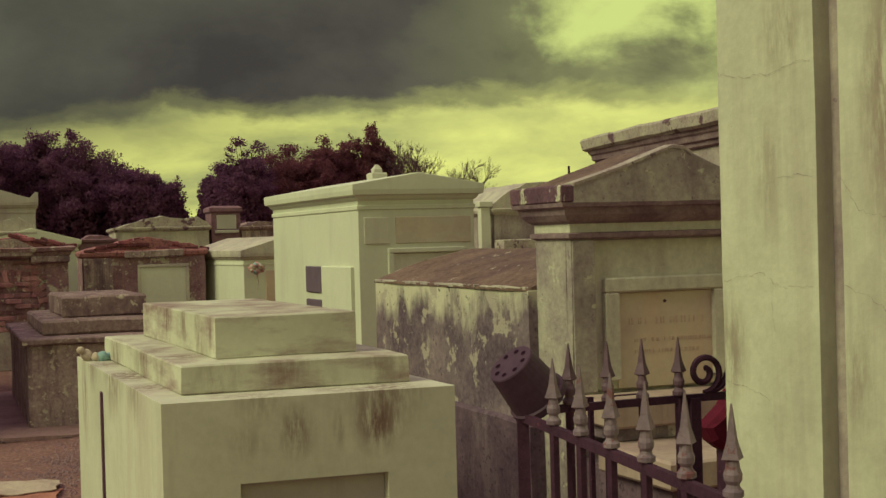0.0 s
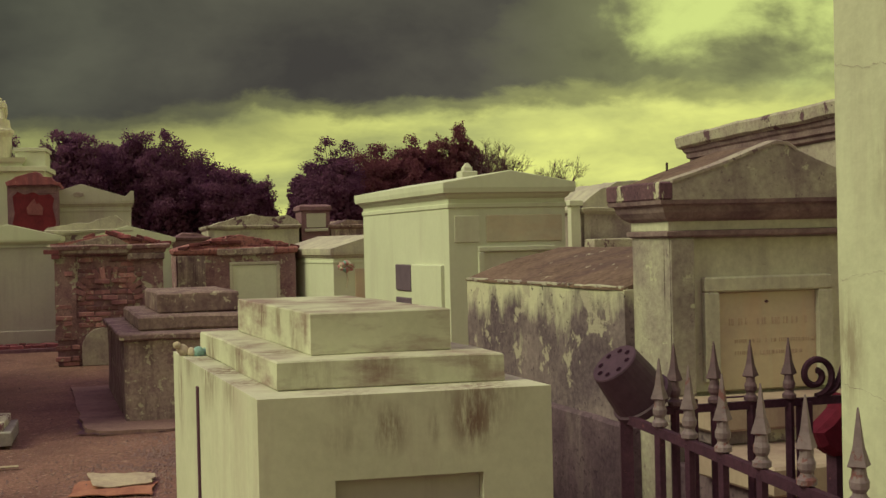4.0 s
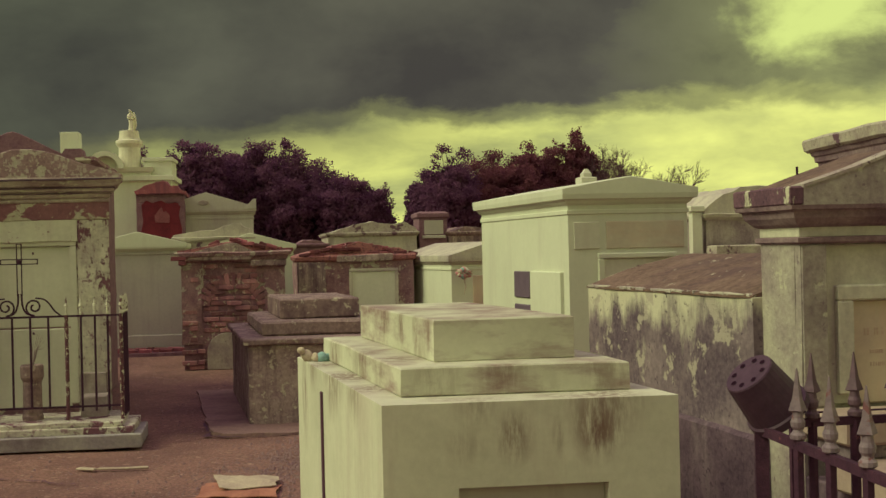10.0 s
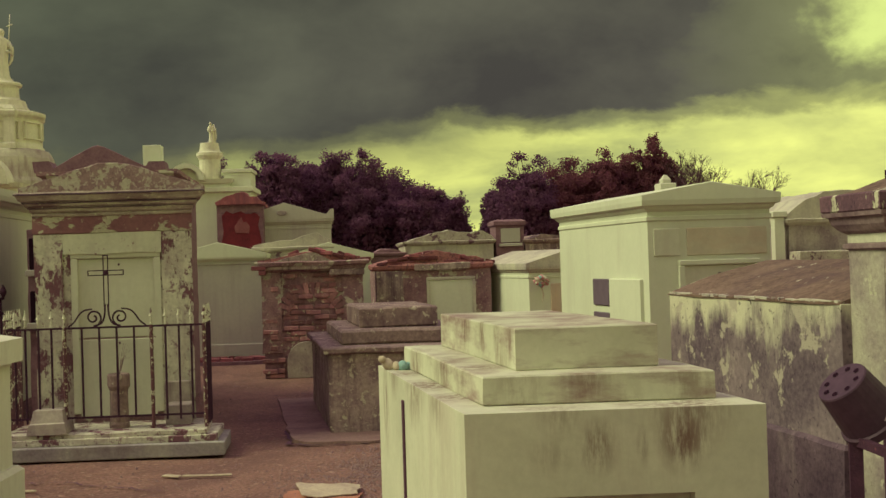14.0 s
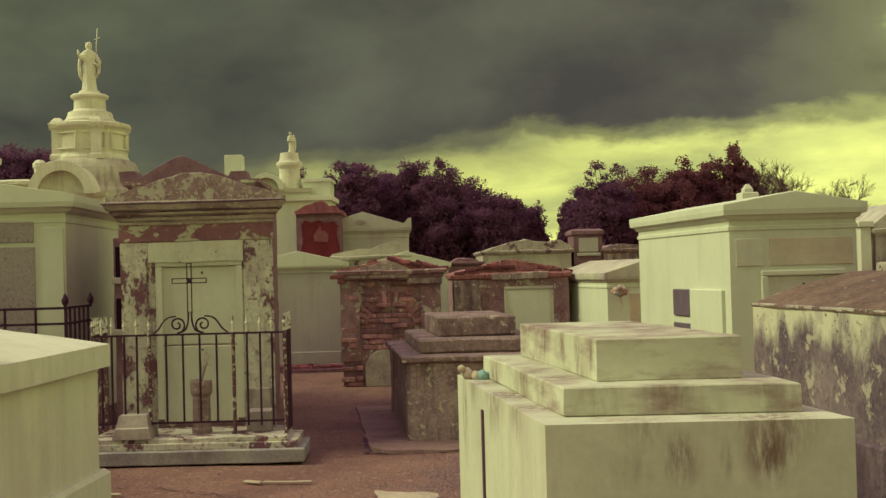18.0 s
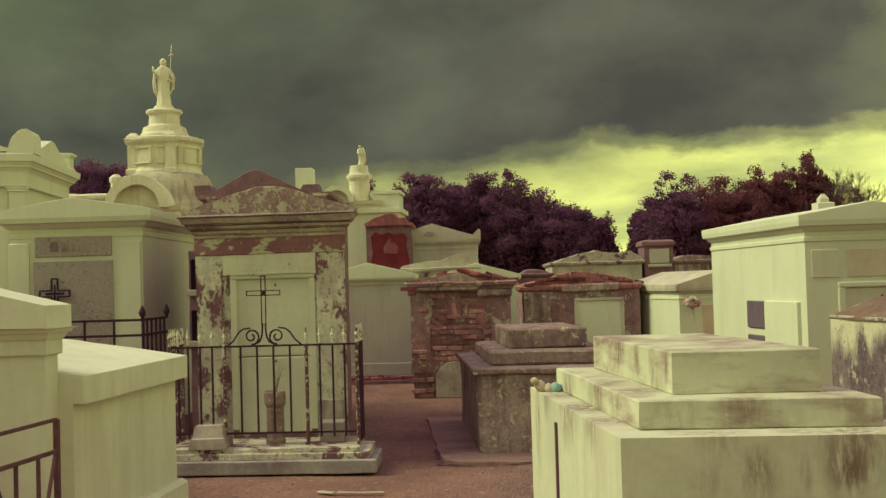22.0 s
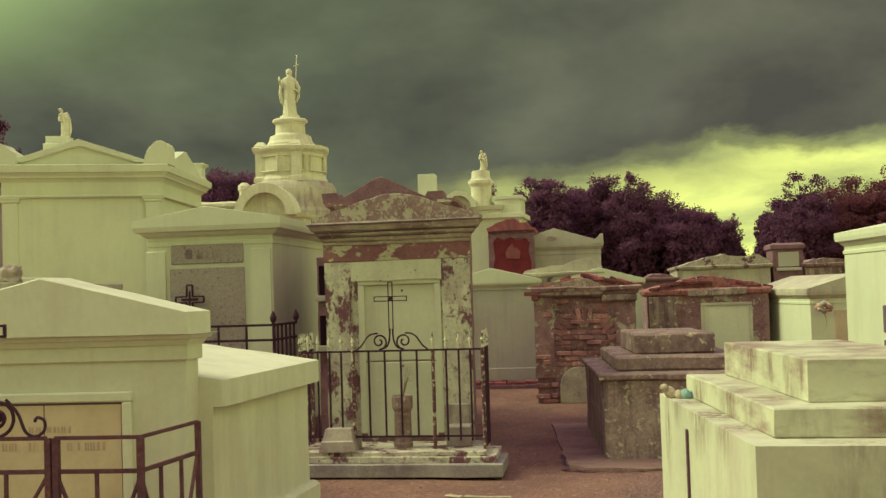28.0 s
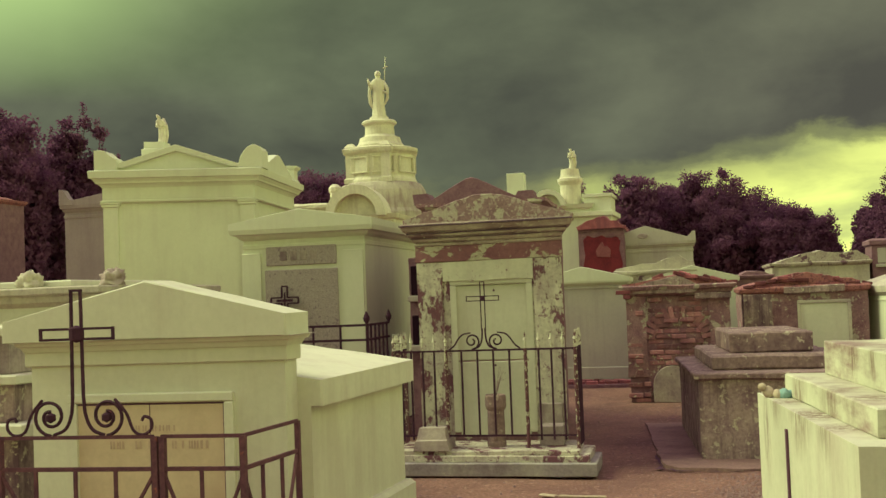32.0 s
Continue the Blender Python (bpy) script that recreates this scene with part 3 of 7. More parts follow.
def frame_bm(u0, u1, z0, z1, w, v0, v1, foot=False):
    """Four mouldings round an opening."""
    bm = bmesh.new()
    add_block(bm, u0 - w, u1 + w, v0, v1, z1, z1 + w)
    add_block(bm, u0 - w, u0, v0, v1, z0, z1)
    add_block(bm, u1, u1 + w, v0, v1, z0, z1)
    if foot:
        add_block(bm, u0 - w, u1 + w, v0, v1, z0 - w, z0)
    return bm


def lathe(profile, sides=24, centre=(0, 0)):
    """A turned solid from (radius, z) pairs."""
    bm = bmesh.new()
    rows = []
    for r, z in profile:
        rows.append([bm.verts.new((centre[0] + r * math.cos(2 * math.pi * i / sides), centre[1] + r * math.sin(2 * math.pi * i / sides), z)) for i in range(sides)])
    for r, s in zip(rows, rows[1:]):
        for i in range(sides):
            bm.faces.new((r[i], r[(i + 1) % sides], s[(i + 1) % sides], s[i]))
    bm.faces.new(rows[0][::-1])
    bm.faces.new(rows[-1])
    return bm


def tube(points, radius, sides=6, flat=1.0, bm=None):
    """A bar along a line of points; flat squashes it across."""
    bm = bm or bmesh.new()
    pts = [Vector(p) for p in points]
    rows = []
    for i, p in enumerate(pts):
        d = (pts[min(i + 1, len(pts) - 1)] - pts[max(i - 1, 0)]).normalized()
        ref = Vector((0, 1, 0)) if abs(d.y) < 0.9 else Vector((1, 0, 0))
        s = d.cross(ref).normalized()
        q = s.cross(d).normalized()
        r = radius[i] if isinstance(radius, (list, tuple)) else radius
        rows.append([bm.verts.new(p + s * (r * math.cos(2 * math.pi * k / sides + 0.785)) + q * (r * flat * math.sin(2 * math.pi * k / sides + 0.785))) for k in range(sides)])
    for r, s in zip(rows, rows[1:]):
        for k in range(sides):
            bm.faces.new((r[k], r[(k + 1) % sides], s[(k + 1) % sides], s[k]))
    bm.faces.new(rows[0][::-1])
    bm.faces.new(rows[-1])
    return bm


def spiral(cu, cz, r0, r1, turns, start, v=0.0, steps=40, way=1):
    """Points of a scroll in the front plane, from its outer end inwards."""
    out = []
    for i in range(steps + 1):
        f = i / steps
        r = r0 + (r1 - r0) * f
        a = start + way * turns * 2 * math.pi * f
        out.append((cu + r * math.cos(a), v, cz + r * math.sin(a)))
    return out

# ---- ground ----
def ground_sheet():
    bm = bmesh.new()
    xs = [-400, -150, -60, -30] + [-24 + i * 0.5 for i in range(64)] + [12, 20, 60, 150, 400]
    ys = [-400, -100, -30, -10] + [0.5 * i for i in range(64)] + [36, 45, 70, 150, 400]
    grid = []
    for y in ys:
        row = []
        for x in xs:
            near = abs(x) < 30 and -10 < y < 36
            z = (noise.noise(Vector((x * 0.6, y * 0.6, 0))) * 0.025 + noise.noise(Vector((x * 2.2, y * 2.2, 3))) * 0.012 - 0.012) if near else -0.02
            row.append(bm.verts.new((x, y, z)))
        grid.append(row)
    for r, s in zip(grid, grid[1:]):
        for i in range(len(xs) - 1):
            bm.faces.new((r[i], r[i + 1], s[i + 1], s[i]))
    ob = part("ground", bm, "ground", None, smooth=True)
    return tagged(ob, "reddish brown dirt and worn asphalt between the tombs", "ground", kind="structure")


ground_sheet()


# ---- stepped white tomb ----
def stepped_tomb():
    p = Plan(-1.089, 4.311, 16, 25.7)
    t = thing("stepped_tomb", p, "cream plastered box tomb with two mouldy stepped blocks on top", "tomb")
    # body with a recessed front panel
    bm = block(0, 1.165, 0.07, 2.21, 0, 1.0, edge=0.0015)
    front = prism([(0, 0), (0.29, 0), (0.29, 0.672), (0.88, 0.672), (0.88, 0), (1.165, 0), (1.165, 1.0), (0, 1.0)], 0, 0.07, edge=0.0015)
    part("front_wall", front, "cream", t, plan=p)
    part("body", bm, "cream", t, plan=p)
    part("closure_panel", block(0.292, 0.878, 0.045, 0.068, 0.0, 0.67), "greywall", t, "recessed grey plaster panel", plan=p)
    part("lower_step", block(0.125, 1.062, 0.205, 2.06, 1.0, 1.118, edge=0.006, worn=0.005, seed=4), "creamstep", t, plan=p)
    part("upper_step", block(0.312, 0.912, 0.41, 1.95, 1.118, 1.295, edge=0.005, worn=0.003, seed=9), "creamstep", t, plan=p)
    bm = block(-0.012, -0.001, 1.35, 1.38, 0.0, 0.9)
    part("drain_strip", bm, "cavity", t, "dark vertical gap along the side", plan=p)
    return t


stepped_tomb()


def dark_stepped_tomb():
    p = Plan(-3.73, 10.129, 17, 24)
    t = thing("dark_stepped_tomb", p, "blackened plaster box tomb with stepped top on a cracked concrete pad", "tomb")
    part("body", block(0, 1.5, 0, 2.58, 0, 0.745, worn=0.012, seed=2), "dst", t, plan=p)
    part("slab", block(-0.05, 1.55, -0.05, 2.63, 0.745, 0.80, edge=0.01, worn=0.012, seed=5), "dstdark", t, plan=p)
    part("lower_step", block(0.16, 1.36, 0.3, 2.35, 0.80, 0.94, edge=0.02, worn=0.012, seed=8), "dstdark", t, plan=p)
    part("upper_step", block(0.37, 1.15, 0.72, 2.1, 0.94, 1.137, edge=0.015, worn=0.01, seed=11), "dstdark", t, plan=p)


dark_stepped_tomb()


def concrete_pad():
    p = Plan(-3.73, 10.129, 17, 24)
    t = thing("concrete_pad", p, "low cracked concrete apron with a broken edge under the dark tomb", "paving", kind="structure")
    poly = [(-0.38, 0.0), (-0.36, -0.35), (-0.26, -0.52), (0.3, -0.58), (0.9, -0.52), (1.9, -0.45), (1.9, 2.9), (-0.40, 2.9), (-0.40, 1.4)]
    bm = bmesh.new()
    fine = []
    for (a, b), (c, d) in zip(poly, poly[1:] + poly[:1]):
        k = max(1, int(math.hypot(c - a, d - b) / 0.08))
        for i in range(k):
            u, v = a + (c - a) * i / k, b + (d - b) * i / k
            q = noise.noise_vector(Vector((u * 5, v * 5, 2)))
            fine.append((u + q.x * 0.022, v + q.y * 0.026))
    low = [bm.verts.new((u, v, -0.04)) for u, v in fine]
    top = [bm.verts.new((u * 0.995, v * 0.995, 0.014 + noise.noise(Vector((u * 3, v * 3, 5))) * 0.008)) for u, v in fine]
    for i in range(len(low)):
        j = (i + 1) % len(low)
        bm.faces.new((low[i], low[j], top[j], top[i]))
    bm.faces.new(top)
    part("slab", bm, "pad", t, plan=p)


concrete_pad()


# ---- peeling tomb behind the iron fence ----
FT = Plan(-4.26, 8.96, 17, 20)


def peeling_tomb():
    p = Plan(FT.o.x, FT.o.y, 17, 20, bend=(0.70, 29))
    t = thing("peeling_tomb", p, "pedimented tomb with peeling whitewash over brown brick and a pale tablet", "tomb")
    part("lower_step", block(-2.0, 0.0, 0.0, 0.72, 0, 0.115, edge=0.007, worn=0.006, seed=1), "stepgrey", t, "grey concrete step", plan=p)
    part("upper_step", block(-1.97, -0.06, 0.07, 0.72, 0.115, 0.175, edge=0.006, worn=0.010, seed=3), "peel", t, "chipped whitewashed step", plan=p)
    part("top_slab", block(-1.93, -0.16, 0.10, 0.74, 0.175, 0.218, edge=0.005, worn=0.012, seed=5), "peel", t, "chipped top slab", plan=p)
    part("footing", block(-1.74, -0.31, 0.74, 2.7, 0, 0.21, worn=0.01), "peeldark", t, plan=p)
    f = 0.70
    # shaft: two pilasters, a header and the body behind
    part("body", block(-1.70, -0.315, f + 0.06, f + 1.95, 0.2, 2.13, worn=0.008, seed=7), "peeldark", t, plan=p)
    for u, w in ((-1.462, 0.073), (-0.592, 0.02)):
        part("wall_face", block(u, u + w, f + 0.03, f + 0.062, 0.2, 1.94, worn=0.002, seed=9), "peel", t, plan=p)
    part("pilaster", block(-1.71, -1.46, f, f + 0.07, 0.2, 1.93, worn=0.008, seed=12), "peel", t, plan=p)
    part("pilaster", block(-0.575, -0.305, f, f + 0.07, 0.2, 1.93, worn=0.008, seed=14), "peel", t, plan=p)
    part("frieze", block(-1.72, -0.295, f - 0.005, f + 0.1, 1.93, 2.13, worn=0.007, seed=16), "frieze", t, "brown frieze with scraps of whitewash", plan=p)
    part("header", block(-1.455, -0.58, f + 0.004, f + 0.08, 1.74, 1.935, worn=0.012, seed=2), "header", t, plan=p)
    part("tablet_frame", frame_bm(-1.33, -0.65, 0.3, 1.70, 0.06, f + 0.02, f + 0.08), "stone", t, plan=p)
    part("tablet", block(-1.33, -0.65, f + 0.05, f + 0.08, 0.98, 1.70), "stone", t, "pale stone tablet", plan=p)
    part("tablet", block(-1.33, -0.65, f + 0.045, f + 0.08, 0.26, 0.97), "stone", t, "pale stone tablet", plan=p)
    for u, z in ((-0.97, 1.63), (-0.98, 0.92)):
        part("bolt", block(u, u + 0.018, f + 0.036, f + 0.052, z, z + 0.022, edge=0.004), "cavity", t, "small dark bolt", plan=p)
    part("architrave", block(-1.725, -0.29, f - 0.02, f + 0.1, 2.085, 2.115, worn=0.004), "oldcornice", t, plan=p)
    bm = loft(bmesh.new(), -1.70, -0.315, f, f + 1.95, [(2.11, 0.0, 0.0), (2.13, 0.03, 0.03), (2.17, 0.045, 0.045), (2.18, 0.07, 0.07), (2.215, 0.075, 0.075), (2.225, 0.11, 0.11), (2.265, 0.13, 0.13), (2.285, 0.14, 0.14), (2.30, 0.13, 0.13)], worn=0.008, seed=21)
    part("cornice", bm, "oldcornice", t, plan=p)
    for z, out, h in ((2.274, 0.137, 0.017), (2.203, 0.074, 0.013), (2.158, 0.042, 0.009)):
        bm = loft(bmesh.new(), -1.70, -0.315, f, f + 1.95, [(z, out, out), (z + 0.003, out + 0.009, out + 0.009), (z + h - 0.003, out + 0.010, out + 0.010), (z + h, out, out)], worn=0.006, seed=int(z * 100))
        part("fillet", bm, "lowmould", t, "thin blackened fillet of the cornice", plan=p)
    part("pediment", prism([(-1.80, 2.285), (-0.165, 2.275), (-0.165, 2.33), (-0.35, 2.385), (-0.53, 2.428), (-0.71, 2.503), (-0.93, 2.555), (-1.10, 2.553), (-1.30, 2.497), (-1.49, 2.43), (-1.80, 2.345)], f - 0.12, f + 0.35, worn=0.008, seed=24), "pedim", t, plan=p)
    part("roof", prism([(-1.78, 2.28), (-0.27, 2.28), (-0.27, 2.33), (-1.02, 2.50), (-1.78, 2.33)], f + 0.35, f + 1.95, worn=0.01), "tin", t, plan=p)


def brown_rear_tomb():
    q = FT.o + FT.at(0, 2.75, 0)
    p = Plan(q.x, q.y, 17, 20)
    t = thing("brown_brick_tomb", p, "dark brown brick tomb with a gabled parapet and end blocks", "tomb")
    part("body", block(-2.12, -0.72, 0.05, 2.2, 0, 2.62, worn=0.012), "mortar", t, plan=p)
    part("cornice", loft(bmesh.new(), -2.12, -0.72, 0.05, 2.2, [(2.60, 0, 0), (2.63, 0.05, 0.05), (2.67, 0.05, 0.05)], worn=0.01), "peeldark", t, plan=p)
    part("parapet", prism([(-2.2, 2.66), (-0.78, 2.66), (-0.80, 2.755), (-0.97, 2.755), (-1.0, 2.70), (-1.44, 2.925), (-1.51, 2.945), (-1.57, 2.93), (-1.99, 2.71), (-2.04, 2.785), (-2.22, 2.785)], 0.0, 0.3, worn=0.009, seed=31), "mortar", t, plan=p)
    part("annex", block(-2.30, -2.12, 0.05, 1.9, 0, 2.06, worn=0.012, seed=6), "mortar", t, "lower brick vault at the side", plan=p)
    for z in (1.05, 1.62):
        part("vault_opening", block(-2.27, -2.14, 0.0, 0.06, z, z + 0.34), "hole", t, "dark open vault", plan=p)
        part("vault_sill", block(-2.30, -2.13, -0.06, 0.05, z - 0.07, z), "greywall", t, plan=p)
    for z in (1.1, 1.75):
        part("vault_opening", block(-2.0, -1.3, -0.02, 0.05, z, z + 0.42), "cavity", t, "dark open vault", plan=p)
        part("vault_sill", block(-2.1, -1.2, -0.06, 0.05, z - 0.07, z), "greywall", t, plan=p)


peeling_tomb()
brown_rear_tomb()


# ---- tombs of the middle distance ----
def brick_ruin():
    p = Plan(-6.43, 14.95, 17, 20)
    t = thing("brick_tomb", p, "ruined brick tomb with fallen plaster, exposed courses and an arched slab", "tomb")
    part("core", block(0.02, 1.40, 0.03, 2.2, 0, 1.50, worn=0.01, seed=3), "mortar", t, plan=p)
    part("pilaster", block(-0.01, 0.27, 0.0, 0.06, 0.35, 1.50, worn=0.012, seed=5), "oldred", t, "plastered pilaster", plan=p)
    part("pilaster", block(1.13, 1.42, 0.0, 0.06, 0.0, 1.50, worn=0.012, seed=6), "oldred", t, "plastered pilaster", plan=p)
    bm = loft(bmesh.new(), 0.0, 1.41, 0.0, 2.2, [(1.49, 0.0, 0.0), (1.51, 0.04, 0.04), (1.56, 0.05, 0.05), (1.575, 0.09, 0.09), (1.62, 0.10, 0.10), (1.635, 0.08, 0.08)], worn=0.02, seed=8)
    part("cornice", bm, "oldred", t, plan=p)
    part("gable", prism([(-0.06, 1.62), (1.43, 1.60), (1.43, 1.63), (0.76, 1.775), (0.70, 1.775), (-0.06, 1.64)], -0.02, 2.1, worn=0.025, seed=9), "brickmass", t, "crumbling brick gable", plan=p)
    part("tympanum", prism([(0.14, 1.625), (1.02, 1.61), (0.86, 1.70), (0.75, 1.755), (0.66, 1.75), (0.36, 1.69)], -0.07, 0.0, worn=0.012, seed=4), "dst", t, "scrap of grey gable plaster", plan=p)
    part("entablature", block(0.10, 0.95, -0.075, 0.02, 1.515, 1.612, edge=0.012, worn=0.008, seed=12), "dst", t, "long scrap of moulded plaster", plan=p)
    part("entablature", block(0.95, 1.44, -0.06, 0.02, 1.42, 1.505, edge=0.012, worn=0.008, seed=14), "dst", t, "short scrap of moulded plaster", plan=p)
    part("plaster_skin", block(0.27, 1.14, 0.026, 0.05, 0.0, 1.5, worn=0.012, seed=17), "oldred", t, "crumbling plaster between the bricks", plan=p)
    arch = [(0.33, 0.0)] + [(0.60 - 0.27 * math.cos(math.pi * i / 10), 0.24 + 0.27 * math.sin(math.pi * i / 10)) for i in range(11)] + [(0.87, 0.0)]
    part("arched_slab", prism(arch, -0.03, 0.03), "greyplaster", t, "pale arched slab at the foot", plan=p)


brick_ruin()


def second_brick():
    p = Plan(-5.43, 17.14, 17, 20)
    t = thing("brick_tomb", p, "weathered brick tomb with broken red top and white panel", "tomb")
    part("body", block(0, 1.80, 0, 2.2, 0, 1.46, worn=0.015, seed=3), "oldred", t, plan=p)
    part("cornice", loft(bmesh.new(), 0, 1.80, 0, 2.2, [(1.44, 0, 0), (1.47, 0.04, 0.04), (1.52, 0.05, 0.05), (1.55, 0.02, 0.02)], worn=0.02, seed=4), "brickmass", t, plan=p)
    part("gable", prism([(0.02, 1.53), (1.78, 1.53), (1.70, 1.60), (1.2, 1.70), (0.95, 1.73), (0.6, 1.68), (0.1, 1.58)], 0.02, 2.1, worn=0.04, seed=6), "brickmass", t, "crumbling red brick gable", plan=p)
    part("lintel_scrap", block(0.60, 1.46, -0.07, 0.02, 1.43, 1.54, edge=0.014, worn=0.03, seed=8), "dst", t, "scrap of brown gable plaster", plan=p)
    part("pilaster", block(0.0, 0.42, -0.035, 0.02, 0.0, 1.44, worn=0.012, seed=9), "dst", t, "stained plaster pilaster", plan=p)
    part("frame", frame_bm(0.835, 1.50, 0.2, 1.275, 0.05, -0.045, 0.02), "gtwall", t, plan=p)
    part("panel", block(0.835, 1.50, -0.03, 0.02, 0.15, 1.275), "white", t, "white plaster panel", plan=p)


second_brick()


def gabled_tomb(name, label, x, y, front, side, w, d, eave, apex, mat, cap=0.10, out=0.06, plinth=0.0, capmat=None, band=True, peak=None, lip=0.05):
    """A plain plastered tomb with a moulded cornice and a shallow gable; x, y is its front left corner."""
    p = Plan(x, y, front, side)
    t = thing(name, p, label, "tomb")
    part("body", block(0, w, 0, d, 0, eave, edge=0.006), mat, t, plan=p)
    if plinth:
        part("plinth", block(-0.03, w + 0.03, -0.03, d + 0.03, 0, plinth), mat, t, plan=p)
    if band:
        part("band", block(-0.012, w + 0.012, -0.012, d + 0.012, eave - cap * 0.9, eave - cap * 0.45, edge=0.006), mat, t, plan=p)
    rings = [(eave - 0.004, 0.0, 0.0), (eave + cap * 0.2, out * 0.35, out * 0.35), (eave + cap * 0.45, out * 0.5, out * 0.5), (eave + cap * 0.55, out * 0.9, out * 0.9), (eave + cap, out, out)]
    part("cornice", loft(bmesh.new(), 0, w, 0, d, rings), capmat or mat, t, plan=p)
    pk = w / 2 if peak is None else peak
    z = eave + cap
    part("gable_roof", prism([(-out, z), (w + out, z), (w + out, z + lip), (pk, apex), (-out, z + lip)], -out, d + out), capmat or mat, t, plan=p)
    return p, t


gabled_tomb("grey_gabled_tomb", "pale grey tomb with a white shallow gable and plinth", -9.0, 17.33, 17, 20, 1.48, 2.4, 1.68, 2.0, "greywall", plinth=0.3, capmat="clean", cap=0.07)
gabled_tomb("white_gabled_tomb", "white tomb with shallow gable behind the ruined brick tomb", -7.75, 19.23, 17, 20, 1.5, 2.4, 1.62, 1.97, "clean", cap=0.08)

def white_tomb():
    p, t = gabled_tomb("white_tomb", "tall whitewashed tomb with moulded cornice, gable and dark plaques", -0.80, 10.8, 20, 26, 1.18, 2.65, 1.98, 2.245, "clean", cap=0.10, out=0.08)
    part("frieze_panel", block(0.055, 0.30, -0.012, 0.01, 1.56, 1.82), "stone", t, "tan stone inset", plan=p)
    part("frieze_panel", block(0.37, 1.14, -0.012, 0.01, 1.56, 1.82), "paletan", t, "tan stone inset", plan=p)
    part("tablet_frame", frame_bm(0.33, 1.0, 0.4, 1.47, 0.05, -0.04, 0.01), "clean", t, plan=p)
    tab = part("tablet", block(0.33, 1.0, -0.012, 0.01, 0.35, 1.47), "stone", t, plan=p)
    part("bolt", block(0.66, 0.68, -0.022, -0.01, 1.38, 1.40, edge=0.004), "cavity", tab, "small dark bolt", plan=p)
    part("dark_plaque", block(-0.02, 0.01, 1.03, 1.50, 1.07, 1.345), "slate", t, "dark slate plaque", plan=p)
    part("dark_plaque", block(-0.02, 0.01, 1.03, 1.50, 0.6, 1.0), "slate", t, "dark slate plaque", plan=p)
    part("white_plaque", block(-0.035, 0.01, 0.14, 0.97, 0.5, 1.35), "clean", t, "white marble plaque", plan=p)
    vent = part("roof_vent", block(0.76, 0.93, 1.52, 1.69, 2.13, 2.34, edge=0.01), "stone", t, "small stone block on the roof ridge", plan=p)
    part("vent_cap", loft(bmesh.new(), 0.80, 0.89, 1.56, 1.65, [(2.335, 0, 0), (2.38, 0, 0), (2.41, -0.02, -0.02), (2.43, -0.03, -0.03)]), "stone", vent, plan=p)


white_tomb()


def wreath_tomb():
    p, t = gabled_tomb("small_white_tomb", "small white tomb with gabled roof and a hanging wreath", -2.92, 16.6, 20, 30, 1.2, 2.4, 1.36, 1.70, "clean", cap=0.09, out=0.06, capmat="gtwall")
    part("tablet", block(0.32, 1.0, -0.02, 0.01, 0.2, 1.20), "marble", t, "tan stone tablet", plan=p)


wreath_tomb()


